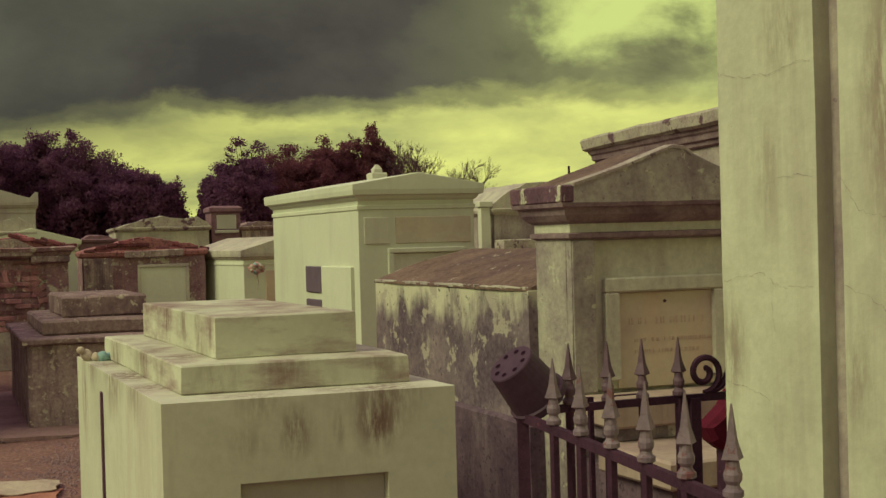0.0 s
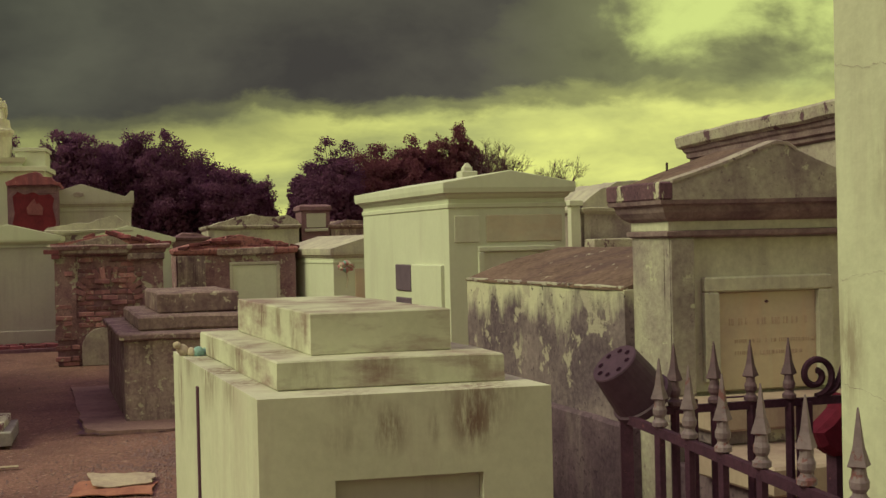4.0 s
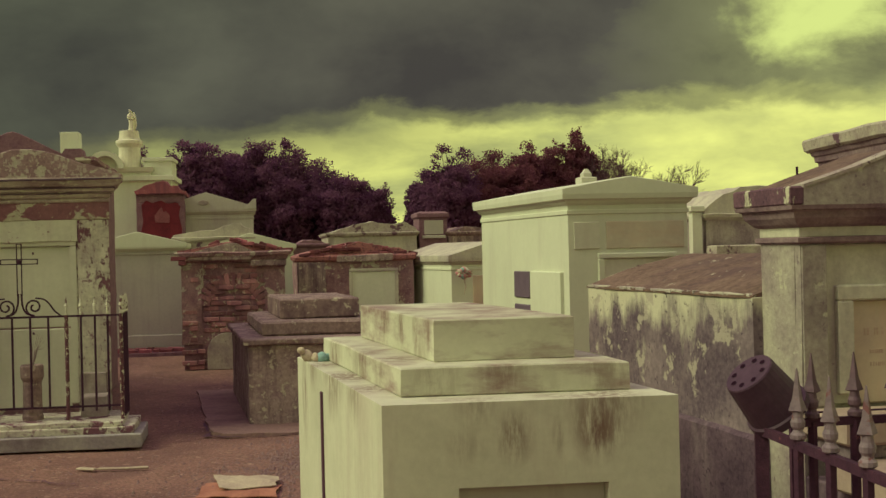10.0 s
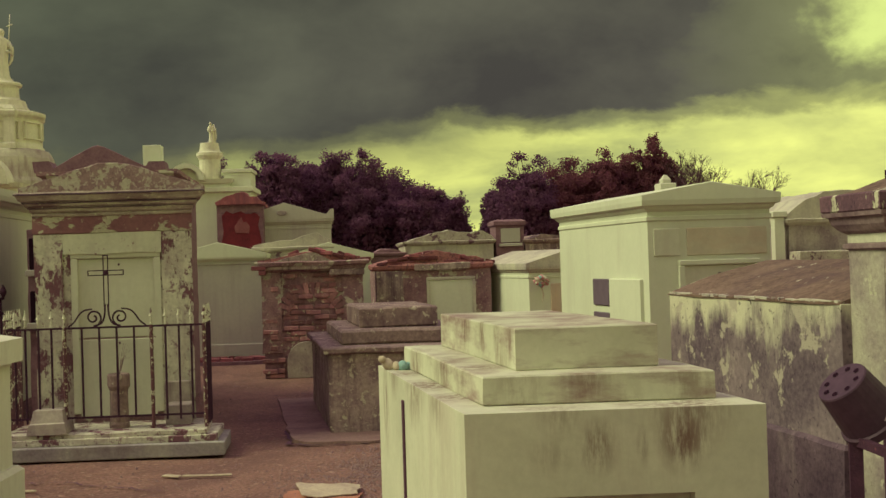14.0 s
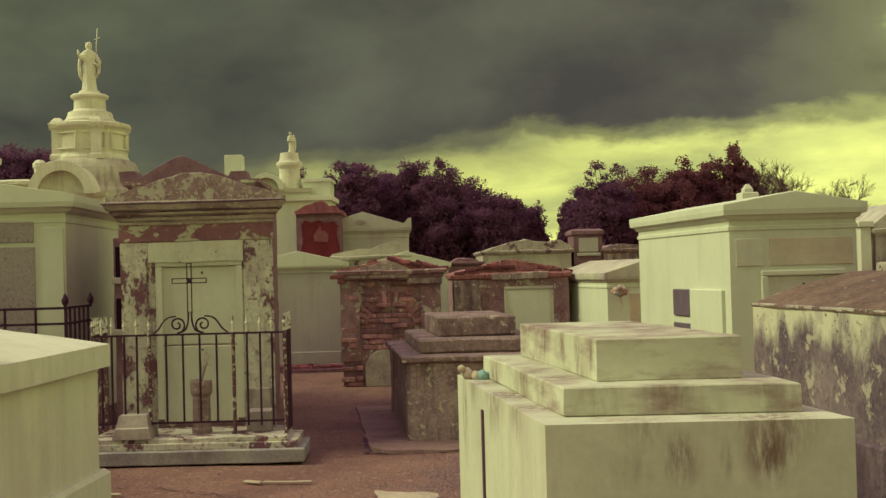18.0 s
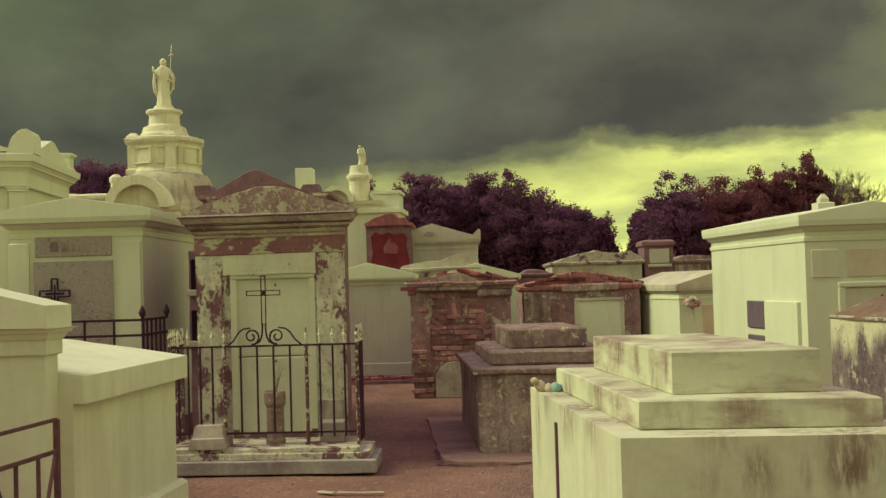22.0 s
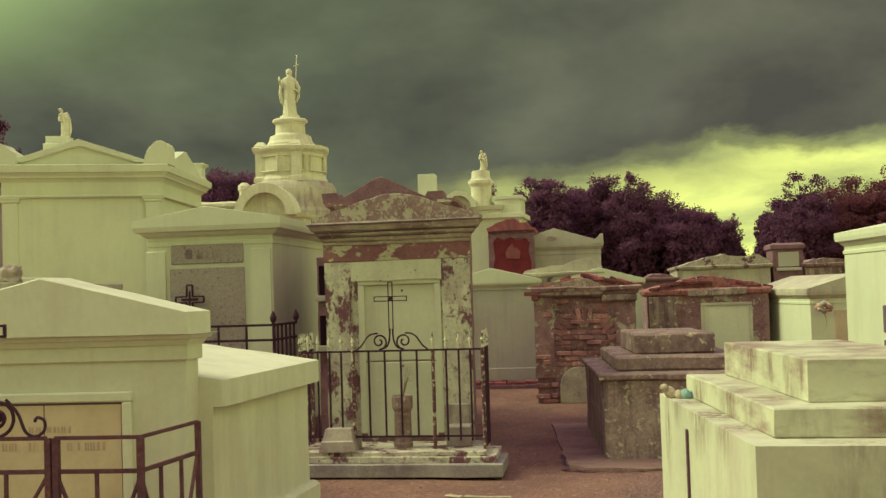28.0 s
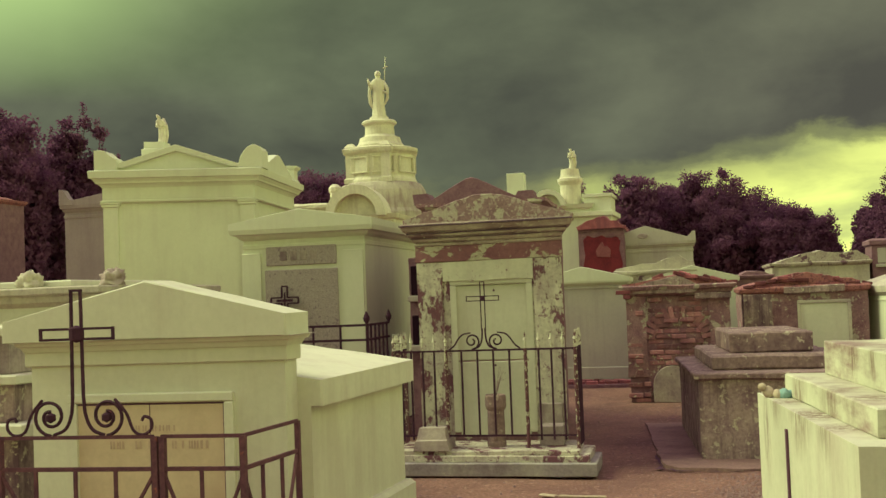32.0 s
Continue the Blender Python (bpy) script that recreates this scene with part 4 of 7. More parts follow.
def mausoleum():
    p = Plan(0.64, 5.714, 17, 26)
    t = thing("grey_mausoleum", p, "weathered grey mausoleum with gabled front and tan marble tablet", "tomb")
    W = 1.30
    part("front_block", block(0.0, W, 0.05, 0.34, 0, 1.60, worn=0.004, seed=1), "gable", t, plan=p)
    part("side_wall", block(-0.05, 0.12, 0.34, 2.44, 0, 1.32, worn=0.008, seed=3), "greydark", t, "mould-streaked side wall", plan=p)
    part("ledge", block(-0.085, 0.0, 0.30, 2.44, 0, 0.62, edge=0.02, worn=0.008, seed=5), "lowmould", t, plan=p)
    part("rear_wall", block(0.12, W, 2.30, 2.44, 0, 1.32, worn=0.006), "greydark", t, plan=p)
    part("roof", prism([(-0.056, 1.308), (W + 0.05, 1.308), (W + 0.05, 1.325), (0.62, 1.52), (0.25, 1.432), (-0.056, 1.322)], 0.345, 2.46, worn=0.009), "tin", t, "low brown roof with patches of white", plan=p)
    part("pilaster", block(0.0, 0.13, 0.0, 0.06, 0, 1.585, worn=0.004), "gable", t, plan=p)
    part("pilaster", block(W - 0.13, W, 0.0, 0.06, 0, 1.585, worn=0.004), "gable", t, plan=p)
    part("architrave", loft(bmesh.new(), 0, W, 0, 0.34, [(1.575, 0.0, 0.0), (1.585, 0.02, 0.02), (1.605, 0.022, 0.022), (1.61, 0.006, 0.006)]), "mould", t, plan=p)
    part("frieze", block(-0.004, W + 0.004, -0.004, 0.344, 1.61, 1.656, edge=0.002), "paleface", t, plan=p)
    part("cornice", loft(bmesh.new(), 0, W, 0, 0.34, [(1.655, 0.005, 0.005), (1.67, 0.03, 0.03), (1.70, 0.055, 0.055), (1.735, 0.065, 0.065), (1.74, 0.085, 0.085), (1.76, 0.09, 0.09)], worn=0.003), "mould", t, plan=p)
    part("parapet_block", block(-0.09, -0.025, -0.085, 0.43, 1.76, 1.848, worn=0.004), "parapet", t, plan=p)
    gable = [(-0.03, 1.755), (W - 0.12, 1.755), (W - 0.12, 1.85), (0.85, 1.915), (0.64, 2.005), (0.595, 2.035), (0.53, 2.045), (0.38, 1.992), (0.24, 1.938), (-0.03, 1.853)]
    part("pediment", prism(gable, -0.085, 0.03, worn=0.005), "gable", t, plan=p)
    rake = [(0.64, 2.005), (0.595, 2.035), (0.53, 2.045), (0.38, 1.992), (0.24, 1.938), (-0.03, 1.853)]
    part("rake_edge", prism([(u, z + 0.004) for u, z in rake] + [(u, z - 0.012) for u, z in reversed(rake)], -0.090, 0.0, worn=0.004), "lichen", t, "crusted pale edge along the gable", plan=p)
    part("gable_roof", prism([(-0.02, 1.755), (W - 0.13, 1.755), (W - 0.13, 1.84), (0.59, 2.022), (0.53, 2.03), (-0.02, 1.842)], 0.032, 0.43, worn=0.003), "tin", t, "brown roof behind the gable", plan=p)
    part("roof_peg", tube([(0.235, 0.40, 1.92), (0.235, 0.40, 1.972)], 0.006, 6), "iron", t, "small iron peg", plan=p)
    chips = bmesh.new()
    rnd = random.Random(14)
    for i in range(34):
        v = rnd.uniform(0.36, 2.4)
        l = rnd.choice((0.01, 0.015, 0.03, 0.05, 0.11, 0.17))
        add_block(chips, -0.061 + rnd.uniform(0, 0.006), -0.02 + rnd.uniform(0, 0.04), v, v + l, 1.318 - rnd.uniform(0, 0.012), 1.3265 + rnd.uniform(0, 0.003), edge=0.002, worn=0.008, seed=i)
    tagged(part("lime_crust", chips, "gtwall", t, "flakes of white lime along the eave", plan=p), kind="stuff")
    part("front_plaster", block(0.13, W - 0.13, 0.035, 0.052, 0.8, 1.575), "paleface", t, "worn pale grey plaster face", plan=p)
    for u in (0.006, W - 0.124):
        part("pilaster_face", block(u, u + 0.118, -0.008, 0.0, 0.8, 1.57), "gable", t, plan=p)
    part("tablet_frame", frame_bm(0.262, 0.81, 0.85, 1.30, 0.075, 0.0, 0.07), "paleface", t, plan=p)
    tab = part("tablet", block(0.262, 0.81, 0.03, 0.06, 0.80, 1.30), "marble", t, "tan marble tablet with worn lettering", plan=p)
    for a, b in ((0.009, 0.003), (0.003, 0.008)):
        part("bolt", block(0.536 - a, 0.536 + a, 0.022, 0.032, 1.245 - b, 1.245 + b, edge=0.001), "cavity", tab, "small dark cross bolt", plan=p)
    part("upper_coping", block(-0.02, W + 0.1, -0.36, -0.005, 0.67, 0.79, edge=0.012, worn=0.006), "coping", t, "pale stone coping", plan=p)
    part("lower_coping", block(-0.06, W + 0.1, -0.86, -0.3, 0.47, 0.60, edge=0.012, worn=0.006), "coping", t, "pale stone coping", plan=p)
    part("plinth", block(0.0, W + 0.05, -0.78, -0.01, 0.0, 0.47, worn=0.006), "lowmould", t, plan=p)
    part("upper_plinth", block(0.02, W + 0.05, -0.32, -0.01, 0.6, 0.67), "greydark", t, plan=p)


mausoleum()


def heavy_cornice_tomb():
    p = Plan(2.353, 7.468, 17, 15.2)
    t = thing("mausoleum_behind", p, "tall grey tomb with a heavy moulded and stained cornice", "tomb")
    part("body", block(0, 1.8, 0, 3.3, 0, 2.24, worn=0.006, seed=3), "greyplaster", t, plan=p)
    part("frieze", loft(bmesh.new(), 0, 1.8, 0, 3.3, [(2.235, 0.004, 0.004), (2.25, 0.03, 0.03), (2.28, 0.035, 0.035), (2.29, 0.055, 0.055), (2.33, 0.06, 0.06), (2.345, 0.075, 0.075), (2.385, 0.09, 0.09)], worn=0.006, seed=4), "mould", t, "stained brown mouldings", plan=p)
    part("coping", loft(bmesh.new(), 0, 1.8, 0, 3.3, [(2.38, 0.10, 0.10), (2.40, 0.125, 0.125), (2.48, 0.135, 0.135), (2.50, 0.12, 0.12)], worn=0.012, seed=5), "lichen", t, "pale lichened coping", plan=p)


heavy_cornice_tomb()


def pillar_tomb():
    p = Plan(0.765, 3.12, -66, -66)
    t = thing("pilastered_tomb", p, "cracked cream plastered tomb wall with a tall corner pilaster", "tomb")
    part("pilaster", block(0.0, 0.372, 0.0, 0.12, 0, 3.4, edge=0.006, worn=0.002, seed=2), "post", t, plan=p)
    part("reveal", block(0.372, 0.445, 0.05, 0.12, 0, 3.4, edge=0.002), "greyplaster", t, plan=p)
    part("wall", block(0.445, 1.5, 0.01, 0.12, 0, 3.4, edge=0.006, worn=0.002, seed=6), "post", t, plan=p)
    part("body", block(0.05, 1.5, 0.12, 1.6, 0, 3.4, edge=0.002), "post", t, plan=p)
    rnd = random.Random(6)
    for line, v in (([(0.0, 2.03), (0.10, 2.005), (0.20, 2.0), (0.29, 2.015), (0.372, 2.01)], -0.003), ([(0.19, 1.72), (0.26, 1.735), (0.372, 1.73)], -0.003), ([(0.0, 1.455), (0.06, 1.475), (0.17, 1.485), (0.21, 1.46), (0.26, 1.45), (0.372, 1.462)], -0.003),
                    ([(0.0, 1.19), (0.08, 1.18), (0.14, 1.172), (0.20, 1.155)], -0.003), ([(0.21, 1.46), (0.20, 1.40), (0.215, 1.33), (0.205, 1.27)], -0.003), ([(0.445, 1.72), (0.50, 1.64), (0.60, 1.62)], 0.007), ([(0.445, 1.46), (0.52, 1.44), (0.60, 1.40)], 0.007)):
        bm, rows = bmesh.new(), []
        for (a, b), (c, d) in zip(line, line[1:]):
            k = max(1, int(math.hypot(c - a, d - b) / 0.012))
            for i in range(k):
                u, z = a + (c - a) * i / k + rnd.uniform(-0.004, 0.004), b + (d - b) * i / k + rnd.uniform(-0.005, 0.005)
                w = rnd.uniform(0.0001, 0.0005)
                rows.append((bm.verts.new((u - w * 0.5, v, z - w)), bm.verts.new((u + w * 0.5, v, z + w))))
        for r, q in zip(rows, rows[1:]):
            bm.faces.new((r[0], r[1], q[1], q[0]))
        part("crack", bm, "mould", t, "fine dark crack in the plaster", plan=p)


pillar_tomb()


# ---- tombs of the left ----
def railed_tomb():
    p = Plan(-4.20, 4.92, 20, 16)
    t = thing("white_railed_tomb", p, "whitewashed tomb with gabled parapet and lower vault behind", "tomb")
    part("front_block", block(-1.66, -0.09, 0.0, 0.16, 0, 1.30, edge=0.006, worn=0.002), "white", t, plan=p)
    part("architrave", block(-1.69, -0.07, -0.02, 0.18, 1.285, 1.375, edge=0.006), "white", t, plan=p)
    part("cornice", loft(bmesh.new(), -1.66, -0.095, 0, 0.16, [(1.37, 0.03, 0.03), (1.40, 0.045, 0.045), (1.405, 0.06, 0.06), (1.425, 0.07, 0.07), (1.43, 0.10, 0.09)]), "white", t, plan=p)
    part("pediment", prism([(-1.79, 1.43), (-0.04, 1.43), (-0.04, 1.55), (-0.88, 1.762), (-1.79, 1.55)], -0.09, 0.24, edge=0.008, worn=0.003), "white", t, plan=p)
    part("tablet_frame", frame_bm(-1.36, -0.45, 0.1, 1.065, 0.055, -0.03, 0.01), "white", t, plan=p)
    part("tablet", block(-1.36, -0.45, -0.012, 0.01, 0.05, 1.065), "tan", t, "peach tan marble tablet with faint lettering", plan=p)
    for u, w, z0 in ((-0.912, 0.004, 0.05), (-0.462, 0.010, 0.05)):
        part("joint", block(u, u + w, -0.0145, -0.010, z0, 1.062, edge=0.001), "cavity", t, "dark open joint beside the tablet", plan=p)
    part("joint", block(-1.36, -0.45, -0.0145, -0.010, 1.052, 1.062, edge=0.001), "cavity", t, "dark open joint above the tablet", plan=p)
    part("vault", block(-1.60, -0.01, 0.16, 1.85, 0, 1.03, edge=0.006, worn=0.003), "white", t, plan=p)
    part("vault_plinth", block(-1.64, 0.05, 0.2, 1.9, 0, 0.32, edge=0.03), "white", t, plan=p)
    part("vault_slab", prism([(-1.66, 1.01), (0.06, 1.01), (0.06, 1.16), (-0.8, 1.30), (-1.66, 1.16)], 0.16, 1.92, edge=0.012, worn=0.004), "white", t, "sloped white slab over the vault", plan=p)


railed_tomb()


def cross_tomb():
    p, t = gabled_tomb("granite_fronted_tomb", "white tomb with grey granite panels on its front", -9.45, 10.38, 20, 20, 1.52, 2.75, 2.36, 2.71, "clean", cap=0.12, out=0.14, lip=0.08)
    part("pilaster", block(-0.02, 0.22, -0.03, 0.02, 0, 2.2), "clean", t, plan=p)
    part("pilaster", block(1.26, 1.50, -0.03, 0.02, 0, 2.2), "clean", t, plan=p)
    part("name_panel", block(0.29, 1.17, -0.02, 0.01, 2.04, 2.27), "granite", t, plan=p)
    part("granite_panel", block(0.27, 1.18, -0.02, 0.01, 0.6, 1.99), "granite", t, plan=p)


cross_tomb()


def society_tomb():
    p = Plan(-13.83, 12.17, 40, 26)
    t = thing("large_white_tomb", p, "large white mausoleum with moulded cornice and rounded corner ears", "tomb")
    W, D = 2.25, 2.6
    part("body", block(0, W, 0, D, 0, 3.48, edge=0.01), "clean", t, plan=p)
    for u in (-0.03, W - 0.19):
        part("pilaster", block(u, u + 0.22, -0.05, 0.04, 0, 3.16), "clean", t, plan=p)
        part("capital", loft(bmesh.new(), u, u + 0.22, -0.05, 0.04, [(3.155, 0.0, 0.0), (3.17, 0.02, 0.02), (3.20, 0.02, 0.02), (3.215, 0.035, 0.035), (3.235, 0.035, 0.035)]), "clean", t, plan=p)
    part("architrave", loft(bmesh.new(), 0, W, 0, D, [(3.23, 0.045, 0.045), (3.245, 0.065, 0.065), (3.265, 0.065, 0.065), (3.275, 0.04, 0.04), (3.47, 0.04, 0.04)]), "clean", t, plan=p)
    part("cornice", loft(bmesh.new(), 0, W, 0, D, [(3.465, 0.045, 0.045), (3.49, 0.06, 0.06), (3.52, 0.09, 0.09), (3.53, 0.12, 0.12), (3.555, 0.125, 0.125), (3.60, 0.16, 0.16), (3.61, 0.19, 0.19), (3.715, 0.20, 0.20), (3.73, 0.17, 0.17)]), "clean", t, plan=p)
    part("tympanum", prism([(0.10, 3.725), (2.14, 3.725), (2.06, 3.79), (1.115, 4.10), (0.21, 3.81)], -0.08, 0.28), "clean", t, plan=p)
    part("raking_cornice", prism([(0.19, 3.775), (0.20, 3.825), (1.115, 4.12), (2.06, 3.81), (2.09, 3.76), (1.98, 3.755), (1.115, 4.025), (0.30, 3.765)], -0.13, 0.28, edge=0.004), "clean", t, plan=p)
    part("gable_roof", prism([(0.12, 3.725), (2.12, 3.725), (2.12, 3.80), (1.115, 4.11), (0.12, 3.80)], 0.28, D - 0.1), "clean", t, plan=p)
    bm = prism([(0.30, 3.725), (D - 0.35, 3.725), (D - 0.40, 3.80), (1.35, 4.085), (1.20, 4.085), (0.34, 3.82)], 0, 0.30)
    for v in bm.verts:
        v.co = Vector((W + 0.12 - v.co.y, v.co.x, v.co.z))
    part("side_parapet", bm, "clean", t, plan=p)
    arc = [(2.06, 3.725), (2.08, 3.80), (2.12, 3.92), (2.17, 4.0), (2.23, 4.06), (2.29, 4.09), (2.35, 4.093), (2.42, 4.055), (2.45, 4.0), (2.46, 3.725)]
    part("corner_ear", prism(arc, -0.16, 0.22), "clean", t, "rounded corner ear", plan=p)
    hook = [(-0.11, 3.725), (-0.11, 4.04), (0.0, 4.045), (0.05, 4.03), (0.12, 3.96), (0.19, 3.915), (0.23, 3.90), (0.23, 3.725)]
    part("corner_ear", prism(hook, -0.16, 0.2), "clean", t, "hooked corner ear", plan=p)
    part("corner_ear", loft(bmesh.new(), W - 0.1, W + 0.16, D - 0.25, D + 0.14, [(3.72, 0, 0), (3.80, -0.05, -0.05), (3.95, -0.05, -0.05), (4.0, 0.0, 0.0), (4.03, 0.0, 0.0)]), "clean", t, plan=p)
    part("statue_base", loft(bmesh.new(), 0.33, 0.65, 0.75, 1.05, [(3.80, 0.03, 0.03), (4.16, 0.03, 0.03), (4.18, 0.0, 0.0), (4.285, 0.0, 0.0)]), "clean", t, plan=p)


society_tomb()


def statue_monument():
    p = Plan(-18.08, 25.82, 17, 17)
    t = thing("statue_monument", p, "tall round white marble monument with drum, corner piers and arched niches", "monument")
    part("lower_drum", lathe([(1.35, 0), (1.35, 3.9), (1.30, 4.0), (1.22, 4.5), (1.16, 4.62), (1.10, 4.70), (1.0, 4.74)], 32), "lichenpale", t, plan=p, smooth=False)
    part("upper_drum", lathe([(0.99, 4.70), (0.98, 4.80), (0.93, 4.86), (0.91, 4.90), (0.91, 5.50), (0.95, 5.54), (1.02, 5.58), (1.04, 5.62), (1.04, 5.68), (0.9, 5.72)], 32), "statue", t, plan=p)
    for k in range(8):
        a = radians(45 * k + 22.5)
        q = Plan(0, 0, 17 + 45 * k + 112.5)
        bm = frame_bm(-0.27, 0.27, 5.02, 5.40, 0.035, -0.95, -0.86, foot=True)
        part("drum_panel", bm, "statue", t, plan=q)
    part("stepped_cap", lathe([(0.66, 5.70), (0.66, 5.80), (0.60, 5.88), (0.58, 5.95), (0.56, 6.02), (0.46, 6.06), (0.415, 6.10), (0.40, 6.34), (0.42, 6.38), (0.48, 6.41), (0.49, 6.46), (0.45, 6.50), (0.28, 6.53), (0.26, 6.60)], 28), "statue", t, plan=p)
    for a in (-135, -62, 45, 135):
        c, s = math.cos(radians(a)), math.sin(radians(a))
        part("pier", loft(bmesh.new(), c * 0.9 - 0.13, c * 0.9 + 0.13, s * 0.9 - 0.13, s * 0.9 + 0.13, [(4.72, 0.04, 0.04), (4.84, 0.04, 0.04), (4.88, 0.0, 0.0), (5.50, 0.0, 0.0), (5.56, 0.05, 0.05), (5.66, 0.07, 0.07), (5.69, 0.02, 0.02), (5.72, 0.02, 0.02), (5.82, -0.06, -0.06)]), "statue", t, plan=p)


statue_monument()

# ---- far tombs and monuments ----
def red_tomb():
    p = Plan(-11.30, 23.91, 17, 20)
    t = thing("red_tomb", p, "narrow brick tomb with a red painted niche and crumbling top", "tomb")
    part("body", block(0, 1.05, 0.06, 2.2, 0, 3.02, worn=0.012), "mortar", t, plan=p)
    part("niche_frame", frame_bm(0.15, 0.92, 0.5, 2.80, 0.12, 0.04, 0.07), "mortar", t, plan=p)
    part("paint_edge", prism([(0.10, 1.6), (0.99, 1.6), (1.0, 2.2), (0.94, 2.5), (0.97, 2.7), (0.86, 2.80), (0.70, 2.76), (0.55, 2.84), (0.35, 2.79), (0.22, 2.86), (0.12, 2.74), (0.15, 2.4), (0.09, 2.1)], 0.026, 0.038, worn=0.012, seed=5), "redniche", t, "ragged red paint over the niche edge", plan=p)
    part("niche_panel", block(0.17, 0.93, 0.03, 0.08, 0.4, 2.78), "redniche", t, "red painted panel with a bare patch", plan=p)
    part("bare_patch", prism([(0.42, 2.35), (0.72, 2.33), (0.75, 2.5), (0.66, 2.6), (0.6, 2.58), (0.56, 2.7), (0.48, 2.6), (0.40, 2.5)], 0.010, 0.030, worn=0.006), "faded", t, plan=p)
    part("gable", prism([(-0.03, 2.99), (1.08, 2.99), (1.10, 3.05), (0.98, 3.09), (0.93, 3.16), (0.74, 3.20), (0.66, 3.26), (0.45, 3.27), (0.38, 3.22), (0.18, 3.19), (0.11, 3.10), (-0.04, 3.06)], -0.05, 2.2, worn=0.05), "redbrick", t, "crumbling red brick top", plan=p)


red_tomb()


def pedimented(name, label, x, y, w, eave, apex, mat, d=2.2, ear=0.15, front=17):
    p, t = gabled_tomb(name, label, x, y, front, front + 3, w, d, eave, apex, mat, cap=0.12, out=0.07)
    for u, s in ((-0.05, 1), (w + 0.05, -1)):
        arc = [(u - 0.02 * s, eave + 0.12), (u - 0.02 * s, eave + 0.2 + ear), (u + 0.06 * s, eave + 0.2 + ear)] + [(u + (0.06 + 0.2 * i / 5) * s, eave + 0.2 + ear * (1 - i / 5) ** 2) for i in range(1, 6)] + [(u + 0.26 * s, eave + 0.12)]
        part("ear", prism(arc, -0.08, 0.12), mat, t, plan=p)
    return p, t


p, t = pedimented("grey_pedimented_tomb", "grey tomb with pediment, carved wreath and corner ears", -11.1, 24.66, 2.15, 2.52, 3.04, "greywall")
part("carved_wreath", prism([(1.02 + 0.13 * math.cos(a * 0.63), 2.80 + 0.06 * math.sin(a * 0.63)) for a in range(10)], -0.09, -0.05), "greyplaster", t, plan=p)
pedimented("dark_grey_tomb", "plain dark grey tomb with corner ears beside dark trees", -16.38, 13.50, 1.5, 3.32, 3.62, "dullgrey", ear=0.2, front=20)


def rubble_top(name, label, x, y, w, z0, tops, mat, top_mat, d=2.0, seed=1):
    """A tomb whose gable has crumbled to an uneven line."""
    p = Plan(x, y, 17, 20)
    t = thing(name, p, label, "tomb")
    part("body", block(0, w, 0, d, 0, z0, worn=0.015, seed=seed), mat, t, plan=p)
    part("cornice", loft(bmesh.new(), 0, w, 0, d, [(z0 - 0.02, 0.0, 0.0), (z0 + 0.02, 0.05, 0.05), (z0 + 0.06, 0.06, 0.06), (z0 + 0.07, 0.03, 0.03)], worn=0.015, seed=seed), top_mat, t, plan=p)
    n = len(tops)
    part("broken_gable", prism([(-0.04, z0 + 0.05), (w + 0.04, z0 + 0.05)] + [(w * (n - 1 - i) / (n - 1), tops[n - 1 - i]) for i in range(n)], 0.0, d, worn=0.03, seed=seed), top_mat, t, plan=p)
    return p, t


rubble_top("weathered_tomb", "tomb with a low whitish crumbled top behind the bricks", -8.30, 19.05, 1.36, 1.84, (1.95, 2.0, 2.04, 2.02, 2.13, 2.14, 2.02), "lichen", "gtwall", d=0.7, seed=4)
rubble_top("weathered_tomb", "grey streaked tomb with stepped uneven gable", -6.25, 21.75, 1.75, 1.9, (1.96, 2.02, 2.1, 2.16, 2.19, 2.14, 2.12, 2.16, 2.04), "gtwall", "lichen", seed=7)
rubble_top("weathered_tomb", "small dark weathered tomb under the trees", -6.95, 21.55, 0.7, 1.7, (1.75, 1.84, 1.86, 1.76), "mortar", "mortar", seed=9)
rubble_top("weathered_tomb", "low dark tomb with a pale ledge", -3.97, 22.45, 1.0, 1.88, (1.93, 2.04, 2.02, 1.94), "dst", "dstdark", seed=10)
rubble_top("brick_tomb", "tall dark brick tomb beside dark trees", -19.17, 12.49, 0.95, 3.70, (3.90, 3.92, 3.86, 3.75), "mortar", "brickmass", seed=11)
p, t = rubble_top("weathered_tomb", "grey tomb with a rounded barrel top beyond the grey wall", 0.72, 15.87, 1.5, 1.92, (2.07, 2.25, 2.33, 2.36, 2.36, 2.33, 2.25), "greyplaster", "gtwall", seed=12)
part("front_ledge", block(-0.03, 1.5, -0.40, -0.07, 0, 1.56, edge=0.012, worn=0.008, seed=4), "lichen", t, "low lichened wall at the foot", plan=p)


def niche_pier():
    p = Plan(-4.53, 22.30, 17, 20)
    t = thing("niche_pier", p, "dark square pier tomb with a pale panel", "tomb")
    part("body", block(0, 0.56, 0, 0.8, 0, 2.24, worn=0.01), "mortar", t, plan=p)
    part("cap", loft(bmesh.new(), 0, 0.56, 0, 0.8, [(2.22, 0, 0), (2.25, 0.04, 0.04), (2.32, 0.04, 0.04), (2.36, -0.03, -0.03)], worn=0.01), "mortar", t, plan=p)
    part("panel", block(0.1, 0.48, -0.02, 0.01, 1.9, 2.18), "greywall", t, "pale panel", plan=p)
    part("sill", block(0.06, 0.52, -0.05, 0.01, 1.82, 1.88), "greywall", t, plan=p)


niche_pier()


